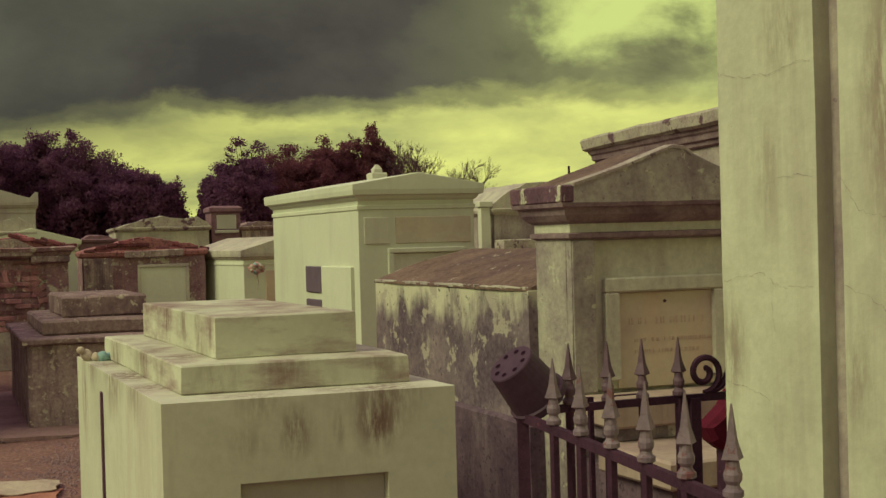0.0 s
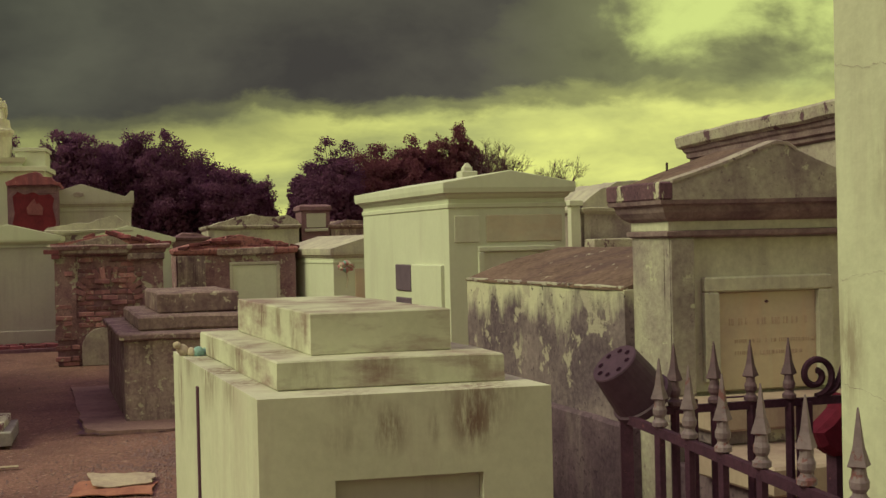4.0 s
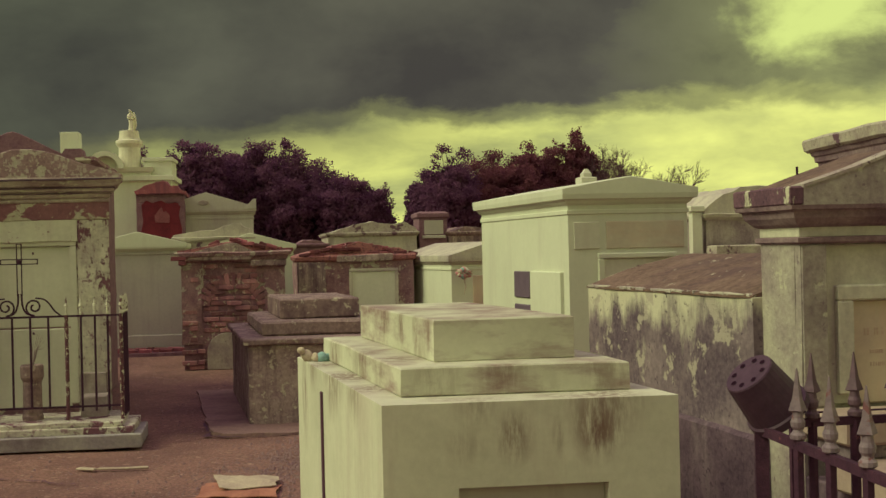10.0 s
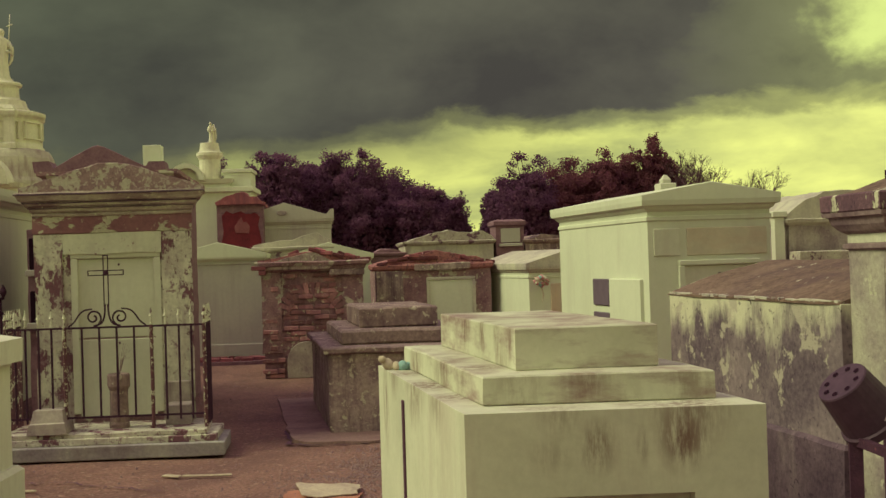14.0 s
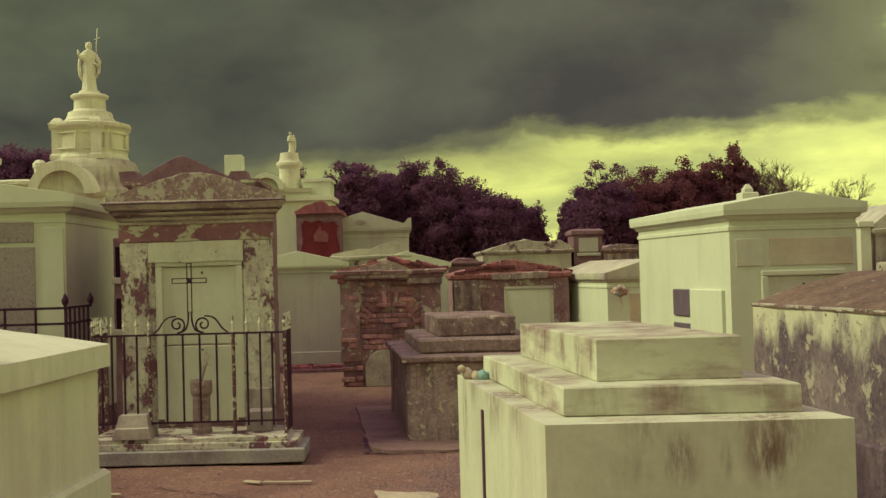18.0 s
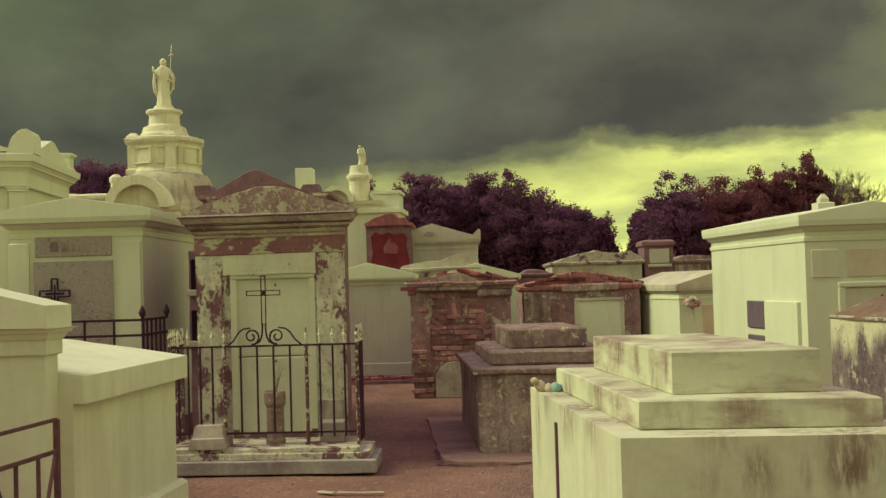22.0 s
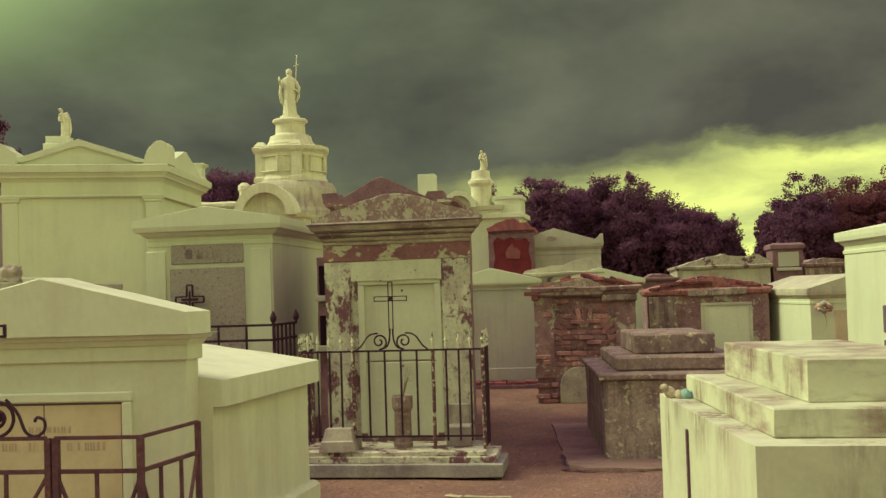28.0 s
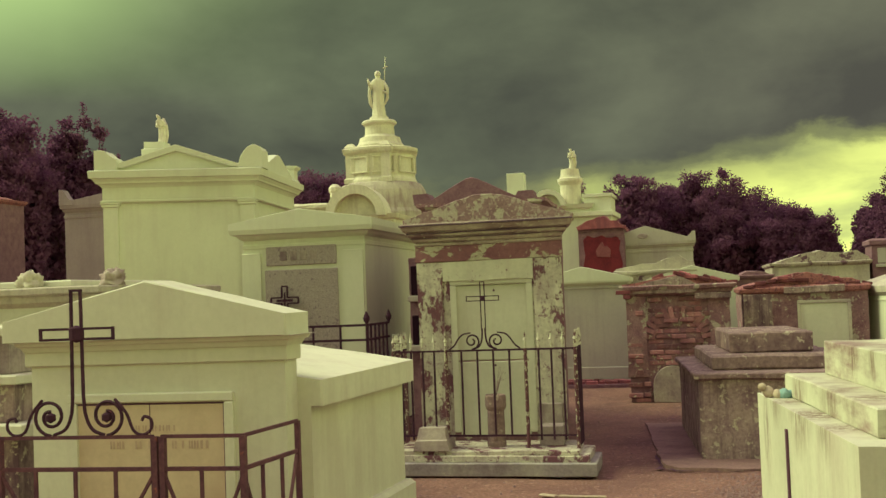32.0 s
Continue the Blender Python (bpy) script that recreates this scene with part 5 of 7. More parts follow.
def white_post():
    p = Plan(0.54, 15.8, 17, 20)
    t = thing("white_pier", p, "narrow white stone pier with a flat cap", "pier")
    part("shaft", block(0, 0.13, 0, 0.13, 0, 2.02), "white", t, plan=p)
    part("cap", block(-0.03, 0.16, -0.03, 0.16, 2.02, 2.10), "white", t, plan=p)


white_post()


def column_monument():
    p = Plan(-12.80, 26.12, 17, 17)
    t = thing("column_monument", p, "white tomb carrying a short round column", "monument")
    part("base", block(-0.1, 1.28, 0, 1.6, 0, 3.5), "clean", t, plan=p)
    part("ledge", block(-0.18, 1.36, -0.08, 1.68, 3.46, 3.58), "clean", t, plan=p)
    part("column", lathe([(0.32, 3.56), (0.32, 3.66), (0.27, 3.70), (0.265, 4.30), (0.29, 4.34), (0.33, 4.40), (0.33, 4.47), (0.27, 4.50), (0.25, 4.56), (0.23, 4.72), (0.1, 4.74)], 20, (0.24, 0.4)), "statue", t, plan=p)
    part("side_block", block(0.60, 1.28, 0.2, 1.2, 3.57, 3.95), "clean", t, plan=p)
    part("side_cap", block(0.56, 1.32, 0.16, 1.24, 3.95, 4.04), "clean", t, plan=p)


column_monument()


def arched_tomb(x, y, w, z, arc_u, arc_r, box=None, mat="clean", front=17):
    p = Plan(x, y, front, front + 3)
    t = thing("arched_tomb", p, "white tomb with a rounded arched pediment", "tomb")
    part("body", block(0, w, 0, 2.2, 0, z), mat, t, plan=p)
    part("cornice", loft(bmesh.new(), 0, w, 0, 2.2, [(z - 0.1, 0, 0), (z - 0.06, 0.06, 0.06), (z + 0.04, 0.09, 0.09)]), mat, t, plan=p)
    n = 14
    outer = [(arc_u - arc_r * math.cos(math.pi * i / n), z + arc_r * math.sin(math.pi * i / n)) for i in range(n + 1)]
    arch = part("arch", prism(outer, -0.04, 0.5), mat, t, plan=p)
    inner = [(arc_u - arc_r * 0.74 * math.cos(math.pi * i / n), z + arc_r * 0.74 * math.sin(math.pi * i / n)) for i in range(n + 1)]
    part("arch_moulding", prism([(arc_u + (u - arc_u) * 1.04, z + (q - z) * 1.04) for u, q in outer] + inner[::-1], -0.24, -0.03, edge=0.0), mat, arch, "rounded moulding of the arch", plan=p)
    if box:
        part("top_block", block(*box), mat, t, plan=p)
    return p, t


arched_tomb(-14.55, 25.6, 2.6, 3.75, 1.55, 0.42, (0.4, 0.85, 0.5, 1.0, 3.7, 4.73))
arched_tomb(-17.22, 22.1, 1.76, 3.59, 0.84, 0.74, mat="statue")


def flat_tomb():
    p = Plan(-20.75, 24.7, 17, 20)
    t = thing("low_white_tomb", p, "low white tomb with a weathered flat top by the monument", "tomb")
    part("body", block(0, 1.3, 0, 2, 0, 4.1), "statue", t, plan=p)
    part("slab", block(-0.1, 1.4, -0.1, 2.1, 4.1, 4.3, edge=0.06, worn=0.03), "statue", t, plan=p)
    part("finial", lathe([(0.16, 4.3), (0.16, 4.7), (0.2, 4.75), (0.2, 4.85), (0.08, 4.95)], 10, (1.15, 1.5)), "statue", t, plan=p)


flat_tomb()


def robed_figure(name, label, x, y, z, h, turn=0.0, staff=False, bow=0.0, seed=3):
    """A plain draped shape, one mesh: pleated robe, sloping shoulders, a covered head, bent arms."""
    bm = bmesh.new()
    prof = [(0.150, 0.135, 0.0), (0.155, 0.14, 0.02), (0.135, 0.125, 0.06), (0.122, 0.112, 0.20), (0.118, 0.105, 0.36), (0.128, 0.10, 0.48), (0.120, 0.09, 0.58), (0.132, 0.092, 0.68), (0.145, 0.085, 0.755), (0.120, 0.075, 0.80), (0.062, 0.062, 0.835), (0.046, 0.05, 0.86), (0.062, 0.066, 0.89), (0.068, 0.074, 0.93), (0.058, 0.064, 0.97), (0.022, 0.03, 1.0)]
    n = 28
    rows = []
    for rx, ry, q in prof:
        row = []
        for i in range(n):
            a = 2 * math.pi * i / n
            pleat = 0.13 * math.sin(a * 8 + q * 5 + seed) * max(0.0, min(1.0, (0.66 - q) * 3)) if q > 0.01 else 0
            k = 1 + pleat + 0.07 * noise.noise(Vector((math.cos(a) * 2 + seed, math.sin(a) * 2, q * 6)))
            row.append(bm.verts.new((h * (rx * k * math.cos(a) - bow * max(0, q - 0.45) ** 1.4), h * (ry * k * math.sin(a) - 0.5 * bow * max(0, q - 0.45)), h * q)))
        rows.append(row)
    for r, s in zip(rows, rows[1:]):
        for i in range(n):
            bm.faces.new((r[i], r[(i + 1) % n], s[(i + 1) % n], s[i]))
    bm.faces.new(rows[0][::-1])
    bm.faces.new(rows[-1])

    def limb(pts, rad):
        tube([(h * a, h * b, h * c) for a, b, c in pts], [h * r for r in rad], 8, bm=bm)
    if staff:
        limb([(-0.12, 0.0, 0.75), (-0.165, -0.03, 0.62), (-0.185, -0.09, 0.72), (-0.205, -0.10, 0.82)], (0.045, 0.045, 0.03, 0.014))
        limb([(-0.17, -0.03, 0.70), (-0.185, -0.02, 0.50), (-0.165, 0.0, 0.32), (-0.11, 0.02, 0.20)], (0.022, 0.035, 0.04, 0.02))
        limb([(0.12, 0.0, 0.75), (0.195, -0.02, 0.60), (0.20, -0.05, 0.50), (0.10, -0.11, 0.56)], (0.045, 0.042, 0.036, 0.022))
        limb([(0.195, -0.02, 0.55), (0.185, -0.01, 0.40), (0.13, 0.0, 0.28)], (0.03, 0.032, 0.015))
        limb([(0.115, 0.06, 0.45), (0.172, 0.03, 1.295)], (0.010, 0.008))
        limb([(0.105, 0.04, 1.06), (0.215, 0.04, 1.105)], (0.010, 0.010))
    else:
        for s in (-1, 1):
            limb([(s * 0.12 - bow * 0.12, 0, 0.75), (s * 0.15 - bow * 0.1, -0.06, 0.58), (s * 0.03 - bow * 0.2, -0.15, 0.56)], (0.048, 0.042, 0.028))
        limb([(0.10 - bow * 0.2, 0.05, 0.88), (0.15 - bow * 0.08, 0.06, 0.62), (0.16, 0.05, 0.30), (0.13, 0.04, 0.04)], (0.06, 0.075, 0.07, 0.05))
    for f in bm.faces:
        f.smooth = True
    me = bpy.data.meshes.new(name)
    bm.to_mesh(me)
    bm.free()
    me.materials.append(M["statue"])
    ob = new(name, me)
    ob.location = (x, y, z)
    ob.rotation_euler = (0, 0, radians(turn))
    return tagged(ob, label, "statue")


robed_figure("statue", "white marble robed statue holding a tall cross staff", -18.08, 25.82, 6.59, 1.32, turn=33, staff=True)
robed_figure("statue", "small white marble statue bowed on the tomb roof", -13.76, 13.33, 4.28, 0.46, turn=42, bow=0.35, seed=8)
robed_figure("statue", "small white marble figure standing on a column", -12.57, 26.48, 4.72, 0.52, turn=20, bow=0.15, seed=12)


# ---- low tombs at the far left ----
def ledge_tomb():
    p = Plan(-7.2, 4.1, 22, 20)
    t = thing("ledged_tomb", p, "grey stepped tomb with pale projecting ledges", "tomb")
    part("base", block(0, 1.15, 0, 2.0, 0, 0.84), "dst", t, plan=p)
    part("lower_ledge", block(-0.08, 1.23, -0.08, 2.08, 0.84, 0.92, worn=0.006), "white", t, plan=p)
    part("middle", block(0.05, 1.1, 0.05, 1.95, 0.92, 1.16, worn=0.006), "dst", t, plan=p)
    part("upper_ledge", block(0.0, 1.15, 0, 2.0, 1.16, 1.22, worn=0.006), "white", t, plan=p)
    part("top", block(0.12, 1.03, 0.12, 1.88, 1.22, 1.46, worn=0.006), "greyplaster", t, plan=p)
    part("cap", block(0.06, 1.09, 0.06, 1.94, 1.46, 1.52, worn=0.006), "white", t, plan=p)


ledge_tomb()


def flat_roofed_tomb():
    p = Plan(-9.1, 6.1, 20, 18)
    t = thing("flat_roofed_tomb", p, "white tomb with broad sloping slab roof", "tomb")
    part("body", block(-0.6, 1.42, 0, 2.2, 0, 1.66), "white", t, plan=p)
    part("cornice", loft(bmesh.new(), -0.6, 1.42, 0, 2.2, [(1.64, 0.0, 0.0), (1.68, 0.05, 0.05), (1.74, 0.07, 0.07)]), "gtwall", t, plan=p)
    part("slab", block(-0.70, 1.52, -0.1, 2.3, 1.74, 1.81, edge=0.012, worn=0.006, seed=3), "gtwall", t, "thin weathered slab", plan=p)
    part("upper_slab", block(-0.62, 1.05, 0.25, 2.2, 1.81, 1.875, edge=0.012, worn=0.006, seed=5), "white", t, plan=p)
    return p


flat_roofed_tomb()


def carved_lump(x, y, z, s, seed):
    bm = bmesh.new()
    bmesh.ops.create_icosphere(bm, subdivisions=4, radius=1)
    for v in bm.verts:
        n = noise.noise(v.co * 1.9 + Vector((seed, 0, 0))) * 0.5 + abs(noise.noise(v.co * 4.5 + Vector((seed, 0, 0)))) * 0.45 - 0.12
        v.co = Vector((v.co.x * 1.15, v.co.y, max(v.co.z, -0.55))) * (1 + n) * s
    for f in bm.faces:
        f.smooth = True
    me = bpy.data.meshes.new("carved_ornament")
    bm.to_mesh(me)
    bm.free()
    me.materials.append(M["lichenpale"])
    ob = new("carved_ornament", me)
    ob.location = (x, y, z + 0.5 * s)
    return tagged(ob, "weathered carved stone ornament on a tomb roof", "ornament")


carved_lump(-8.47, 6.50, 1.80, 0.10, 2)
carved_lump(-7.87, 6.89, 1.80, 0.10, 6)


# ---- ironwork ----
def scroll_pts(cu, cz, r, way, v=0.0):
    return spiral(cu, cz, r, r * 0.22, 1.45, -math.pi / 2, v, 34, way)


def smooth(points, n=8):
    """A rounded line through the points."""
    pts = [Vector(q) for q in points]
    pts = [pts[0] * 2 - pts[1]] + pts + [pts[-1] * 2 - pts[-2]]
    out = []
    for a, b, c, d in zip(pts, pts[1:], pts[2:], pts[3:]):
        for i in range(n):
            f = i / n
            out.append(0.5 * ((2 * b) + (c - a) * f + (2 * a - 5 * b + 4 * c - d) * f * f + (3 * b - a - 3 * c + d) * f ** 3))
    return out + [pts[-2]]


def bar(name, a, b, r, mat, parent, plan, sides=4, flat=1.0, label=""):
    return part(name, tube([a, b], r, sides, flat), mat, parent, label, plan=plan)


def spear_mesh(h=0.178, w=0.025, c=1.0):
    """A cast spear head on a turned collar, standing on its rail."""
    bm = lathe([(r * c, z) for r, z in ((0.014, 0.0), (0.020, 0.004), (0.020, 0.014), (0.014, 0.02), (0.012, 0.026), (0.017, 0.034), (0.018, 0.046), (0.014, 0.056), (0.012, 0.072))], 12)
    rows = []
    for z, r in ((0.068, 0.010 * c), (0.074, w), (h * 0.6, w * 0.52), (h, 0.002)):
        rows.append([bm.verts.new((r * math.cos(math.pi / 2 * i), r * math.sin(math.pi / 2 * i) * 0.8, z)) for i in range(4)])
    for r, s in zip(rows, rows[1:]):
        for i in range(4):
            bm.faces.new((r[i], r[(i + 1) % 4], s[(i + 1) % 4], s[i]))
    bm.faces.new(rows[0][::-1])
    bm.faces.new(rows[-1])
    bmesh.ops.recalc_face_normals(bm, faces=bm.faces)
    me = bpy.data.meshes.new("spearhead")
    bm.to_mesh(me)
    bm.free()
    return me


def child(name, me, mat, parent, loc, rot=0.0, label="", tilt=0.0):
    ob = new(name, me)
    if not me.materials:
        me.materials.append(M[mat])
    ob.parent = parent
    ob.location = loc
    ob.rotation_euler = (0, tilt, rot)
    if label:
        tagged(ob, label)
    return ob


def spear_fence():
    p = Plan(0.282, 3.288, 19, 21)
    t = thing("spear_fence", p, "brown wrought iron fence with grey cast spearheads and scroll", "fence")
    zr = 1.085
    grey, brown = spear_mesh(), spear_mesh(0.178, 0.025)
    # side towards the path, coming forward from the far corner
    s = Plan(0, 0, 19, 16.1)
    off = Vector((-0.069, -0.048, 0))
    for z in (zr, 0.2):
        part("rail", tube([off + s.at(0, 0.02, z), off + s.at(0, -1.42, z)], 0.017, 4, 0.7), "iron", t)
    part("post", tube([off + Vector((0, 0, -0.02)), off + Vector((0, 0, zr + 0.02))], 0.024, 4), "iron", t)
    for i in range(6):
        v = -0.242 - 0.182 * i
        pk = part("picket", tube([off + s.at(0, v, 0.1), off + s.at(0, v, zr)], 0.0135, 6), "iron", t)
        child("spearhead", grey, "irongrey", pk, off + s.at(0, v, zr + 0.012), radians(20), "grey painted cast spearhead")
    # side along the back
    zb = 1.095
    part("rail", tube([(0.0, 0, zb), (1.3, 0, zb)], 0.016, 4, 0.7), "iron", t, plan=p)
    part("rail", tube([(0.0, 0, 0.2), (1.3, 0, 0.2)], 0.016, 4, 0.7), "iron", t, plan=p)
    for u in (0.078, 0.203, 0.318, 0.442, 0.78, 0.91):
        pk = part("picket", tube([(u, 0, 0.1), (u, 0, zb)], 0.013, 6), "iron", t, plan=p)
        child("spearhead", brown, "irondull", pk, p.at(u, 0, zb + 0.01), radians(10))
    part("gate_post", tube([(0.49, 0, -0.02), (0.49, 0, zb)], 0.024, 4), "iron", t, plan=p)
    for cu, way in ((0.53, 1), (0.72, -1)):
        part("scroll", tube(scroll_pts(cu, zb + 0.075, 0.062, way) , 0.010, 6), "iron", t, plan=p)
    part("scroll", tube(smooth([(0.53, 0, zb + 0.013), (0.59, 0, zb + 0.03), (0.625, 0, zb + 0.10), (0.68, 0, zb + 0.25)]), 0.010, 6), "iron", t, plan=p)
    for u0 in (0.20, 0.40):
        part("inner_bracket", tube([(u0, 0.35, 0.55), (u0, 0.35, zr - 0.02), (u0 + 0.13, 0.35, zr - 0.02), (u0 + 0.13, 0.35, 0.55)], 0.011, 4), "iron", t, plan=p)


spear_fence()


def flower_pot():
    p = Plan(0.272, 3.26, 0)
    ob = thing("flower_pot", p, "dark plastic nursery pot turned upside down on a fence post", "pot")
    bm = lathe([(0.093, 0.0), (0.100, 0.0), (0.100, 0.022), (0.092, 0.026), (0.078, 0.165), (0.075, 0.169), (0.07, 0.169), (0.05, 0.168), (0.02, 0.168)], 28)
    turn = Euler((radians(20), radians(-37), 0)).to_matrix() * 0.9
    for v in bm.verts:
        v.co = turn @ v.co + Vector((-0.006, 0, 1.128))
    wall = part("pot_wall", bm, "pot", ob)
    for i in range(8):
        bm = bmesh.new()
        a = 2 * math.pi * i / 8
        d = bmesh.ops.create_circle(bm, cap_ends=True, segments=8, radius=0.009)
        for v in d["verts"]:
            v.co = turn @ (v.co + Vector((0.052 * math.cos(a), 0.052 * math.sin(a), 0.1705))) + Vector((-0.006, 0, 1.128))
        part("drain_hole", bm, "hole", wall)


flower_pot()


def red_planter():
    p = Plan(0.905, 3.85, 17)
    t = thing("red_planter", p, "dark red pointed ornament standing inside the fence", "ornament")
    poly = [(0.01, 0.86), (0.09, 0.86), (0.115, 0.94), (0.09, 1.00), (0.055, 1.06), (0.025, 1.01), (-0.015, 0.975), (-0.055, 0.94), (-0.03, 0.89)]
    part("bowl", prism(poly, -0.05, 0.05, edge=0.02), "redpot", t, plan=p)
    part("stem", block(0.02, 0.07, -0.03, 0.03, 0, 0.87), "iron", t, plan=p)


red_planter()


def tomb_fence():
    p = FT
    t = thing("grave_fence", p, "rusted iron picket fence with pale flaking spear tips and gate cross", "fence")
    v, zt, zb = 0.25, 1.10, 0.33
    tip = spear_mesh(0.16, 0.021, 0.62)
    me = tip
    uL, g0, g1, uR = -1.86, -1.36, -0.62, -0.17
    for a, b in ((uL, g0), (g0, g1), (g1, uR)):
        part("rail", tube([(a, v, zt), (b, v, zt)], 0.012, 4, 0.8), "iron", t, plan=p)
        part("rail", tube([(a, v, zb), (b, v, zb)], 0.012, 4, 0.8), "iron", t, plan=p)
    for u in (g0, g1, uR, uL):
        pk = part("post", tube([(u, v, 0.215), (u, v, zt + 0.01)], 0.017, 6), "ironpale", t, "post with flaking white paint", plan=p)
        child("spear_tip", me, "tip", pk, p.at(u, v, zt + 0.01), 0.3)
    for u in (-0.50, -0.385, -0.28, -1.47, -1.58, -1.69, -1.78):
        pk = part("picket", tube([(u, v, zb - 0.04), (u, v, zt)], 0.0095, 6), "iron", t, plan=p)
        child("spear_tip", me, "tip", pk, p.at(u, v, zt + 0.01), 0.3)
    for i in range(1, 5):
        u = g0 + (g1 - g0) * i / 5 + 0.0
        part("picket", tube([(u, v, zb), (u, v, zt)], 0.0095, 6), "iron", t, plan=p)
    for k in range(7):
        w = v + 0.07 * (k + 1)
        for u in (uR, uL):
            pk = part("picket", tube([(u, w, 0.215), (u, w, zt)], 0.0095, 6), "iron" if u == uR else "ironpale", t, plan=p)
            child("spear_tip", me, "tip", pk, p.at(u, w, zt + 0.01), 0.3)
    for u in (uR, uL):
        part("rail", tube([(u, v, zt), (u, v + 0.5, zt)], 0.012, 4, 0.8), "iron", t, plan=p)
    c = (g0 + g1) / 2 - 0.005
    for s in (-1, 1):
        part("scroll", tube(scroll_pts(c + s * 0.115, zt + 0.085, 0.075, -s, v) + [], 0.008, 6), "iron", t, plan=p)
        part("scroll", tube(smooth([(c + s * 0.115, v, zt + 0.012), (c + s * 0.05, v, zt + 0.035), (c + s * 0.02, v, zt + 0.10), (c + s * 0.012, v, zt + 0.2)]), 0.008, 6), "iron", t, plan=p)
        part("scroll", tube(smooth([(c + s * 0.33, v, zt + 0.01), (c + s * 0.28, v, zt + 0.05), (c + s * 0.235, v, zt + 0.115), (c + s * 0.19, v, zt + 0.15), (c + s * 0.125, v, zt + 0.16)]), 0.007, 6), "iron", t, plan=p)
        part("cross_upright", tube([(c + s * 0.019, v, zt + 0.18), (c + s * 0.019, v, zt + 0.62)], 0.006, 4), "iron", t, plan=p)
    arm = zt + 0.47
    for dz in (-0.02, 0.02):
        part("cross_arm", tube([(c - 0.15, v, arm + dz), (c + 0.15, v, arm + dz)], 0.006, 4), "iron", t, plan=p)
    for u in (-0.15, 0.15):
        part("cross_end", tube([(c + u, v, arm - 0.024), (c + u, v, arm + 0.024)], 0.006, 4), "iron", t, plan=p)
    part("cross_top", tube([(c - 0.024, v, zt + 0.62), (c + 0.024, v, zt + 0.62)], 0.006, 4), "iron", t, plan=p)
    part("cross_boss", lathe([(0.0, -0.02), (0.024, -0.012), (0.024, 0.012), (0.0, 0.02)], 10, (c, v)), "iron", t, plan=p).location.z = arm


tomb_fence()


def fence_things():
    p = Plan(FT.o.x, FT.o.y, 17, 20)

    def placed(name, u, v, z, label, category):
        q = Plan(*(p.o + p.at(u, v, 0)).xy, 17, 20, z)
        return q, thing(name, q, label, category)
    q, t = placed("grave_vase", -0.93, 0.36, 0.215, "rusty metal grave vase with dry twigs", "vase")
    part("vase_body", lathe([(0.088, 0), (0.09, 0.04), (0.082, 0.06), (0.078, 0.33), (0.09, 0.35), (0.098, 0.37), (0.098, 0.46), (0.09, 0.475), (0.07, 0.46), (0.06, 0.36)], 14), "dstdark", t, plan=q)
    rnd = random.Random(5)
    for i in range(14):
        a = rnd.uniform(-1.4, 1.9)
        part("twig", tube([(0, 0, 0.42), (0.05 * math.cos(a), 0.05 * math.sin(a), 0.6), (0.11 * math.cos(a), 0.09 * math.sin(a), rnd.uniform(0.58, 0.74))], [0.004, 0.003, 0.0015], 4), "dst", t, plan=q)
    q, t = placed("stone_block", -1.52, 0.18, 0.215, "sloped pale grey stone block with a dark opening", "block")
    part("block_body", loft(bmesh.new(), -0.13, 0.19, -0.1, 0.2, [(0, 0.01, 0.01), (0.09, -0.01, 0), (0.1, -0.02, -0.02), (0.20, -0.04, -0.05)], worn=0.004), "greyplaster", t, plan=q)
    q, t = placed("stone_block", -0.44, 0.40, 0.215, "small square stone block", "block")
    part("block_body", block(-0.1, 0.12, 0, 0.25, 0, 0.18, worn=0.005), "greyplaster", t, plan=q)
    q, t = placed("stone_block", -0.46, 0.52, 0.215, "upright square stone base", "block")
    part("block_body", block(-0.11, 0.11, 0.13, 0.3, 0, 0.36, worn=0.005), "greyplaster", t, plan=q)


fence_things()


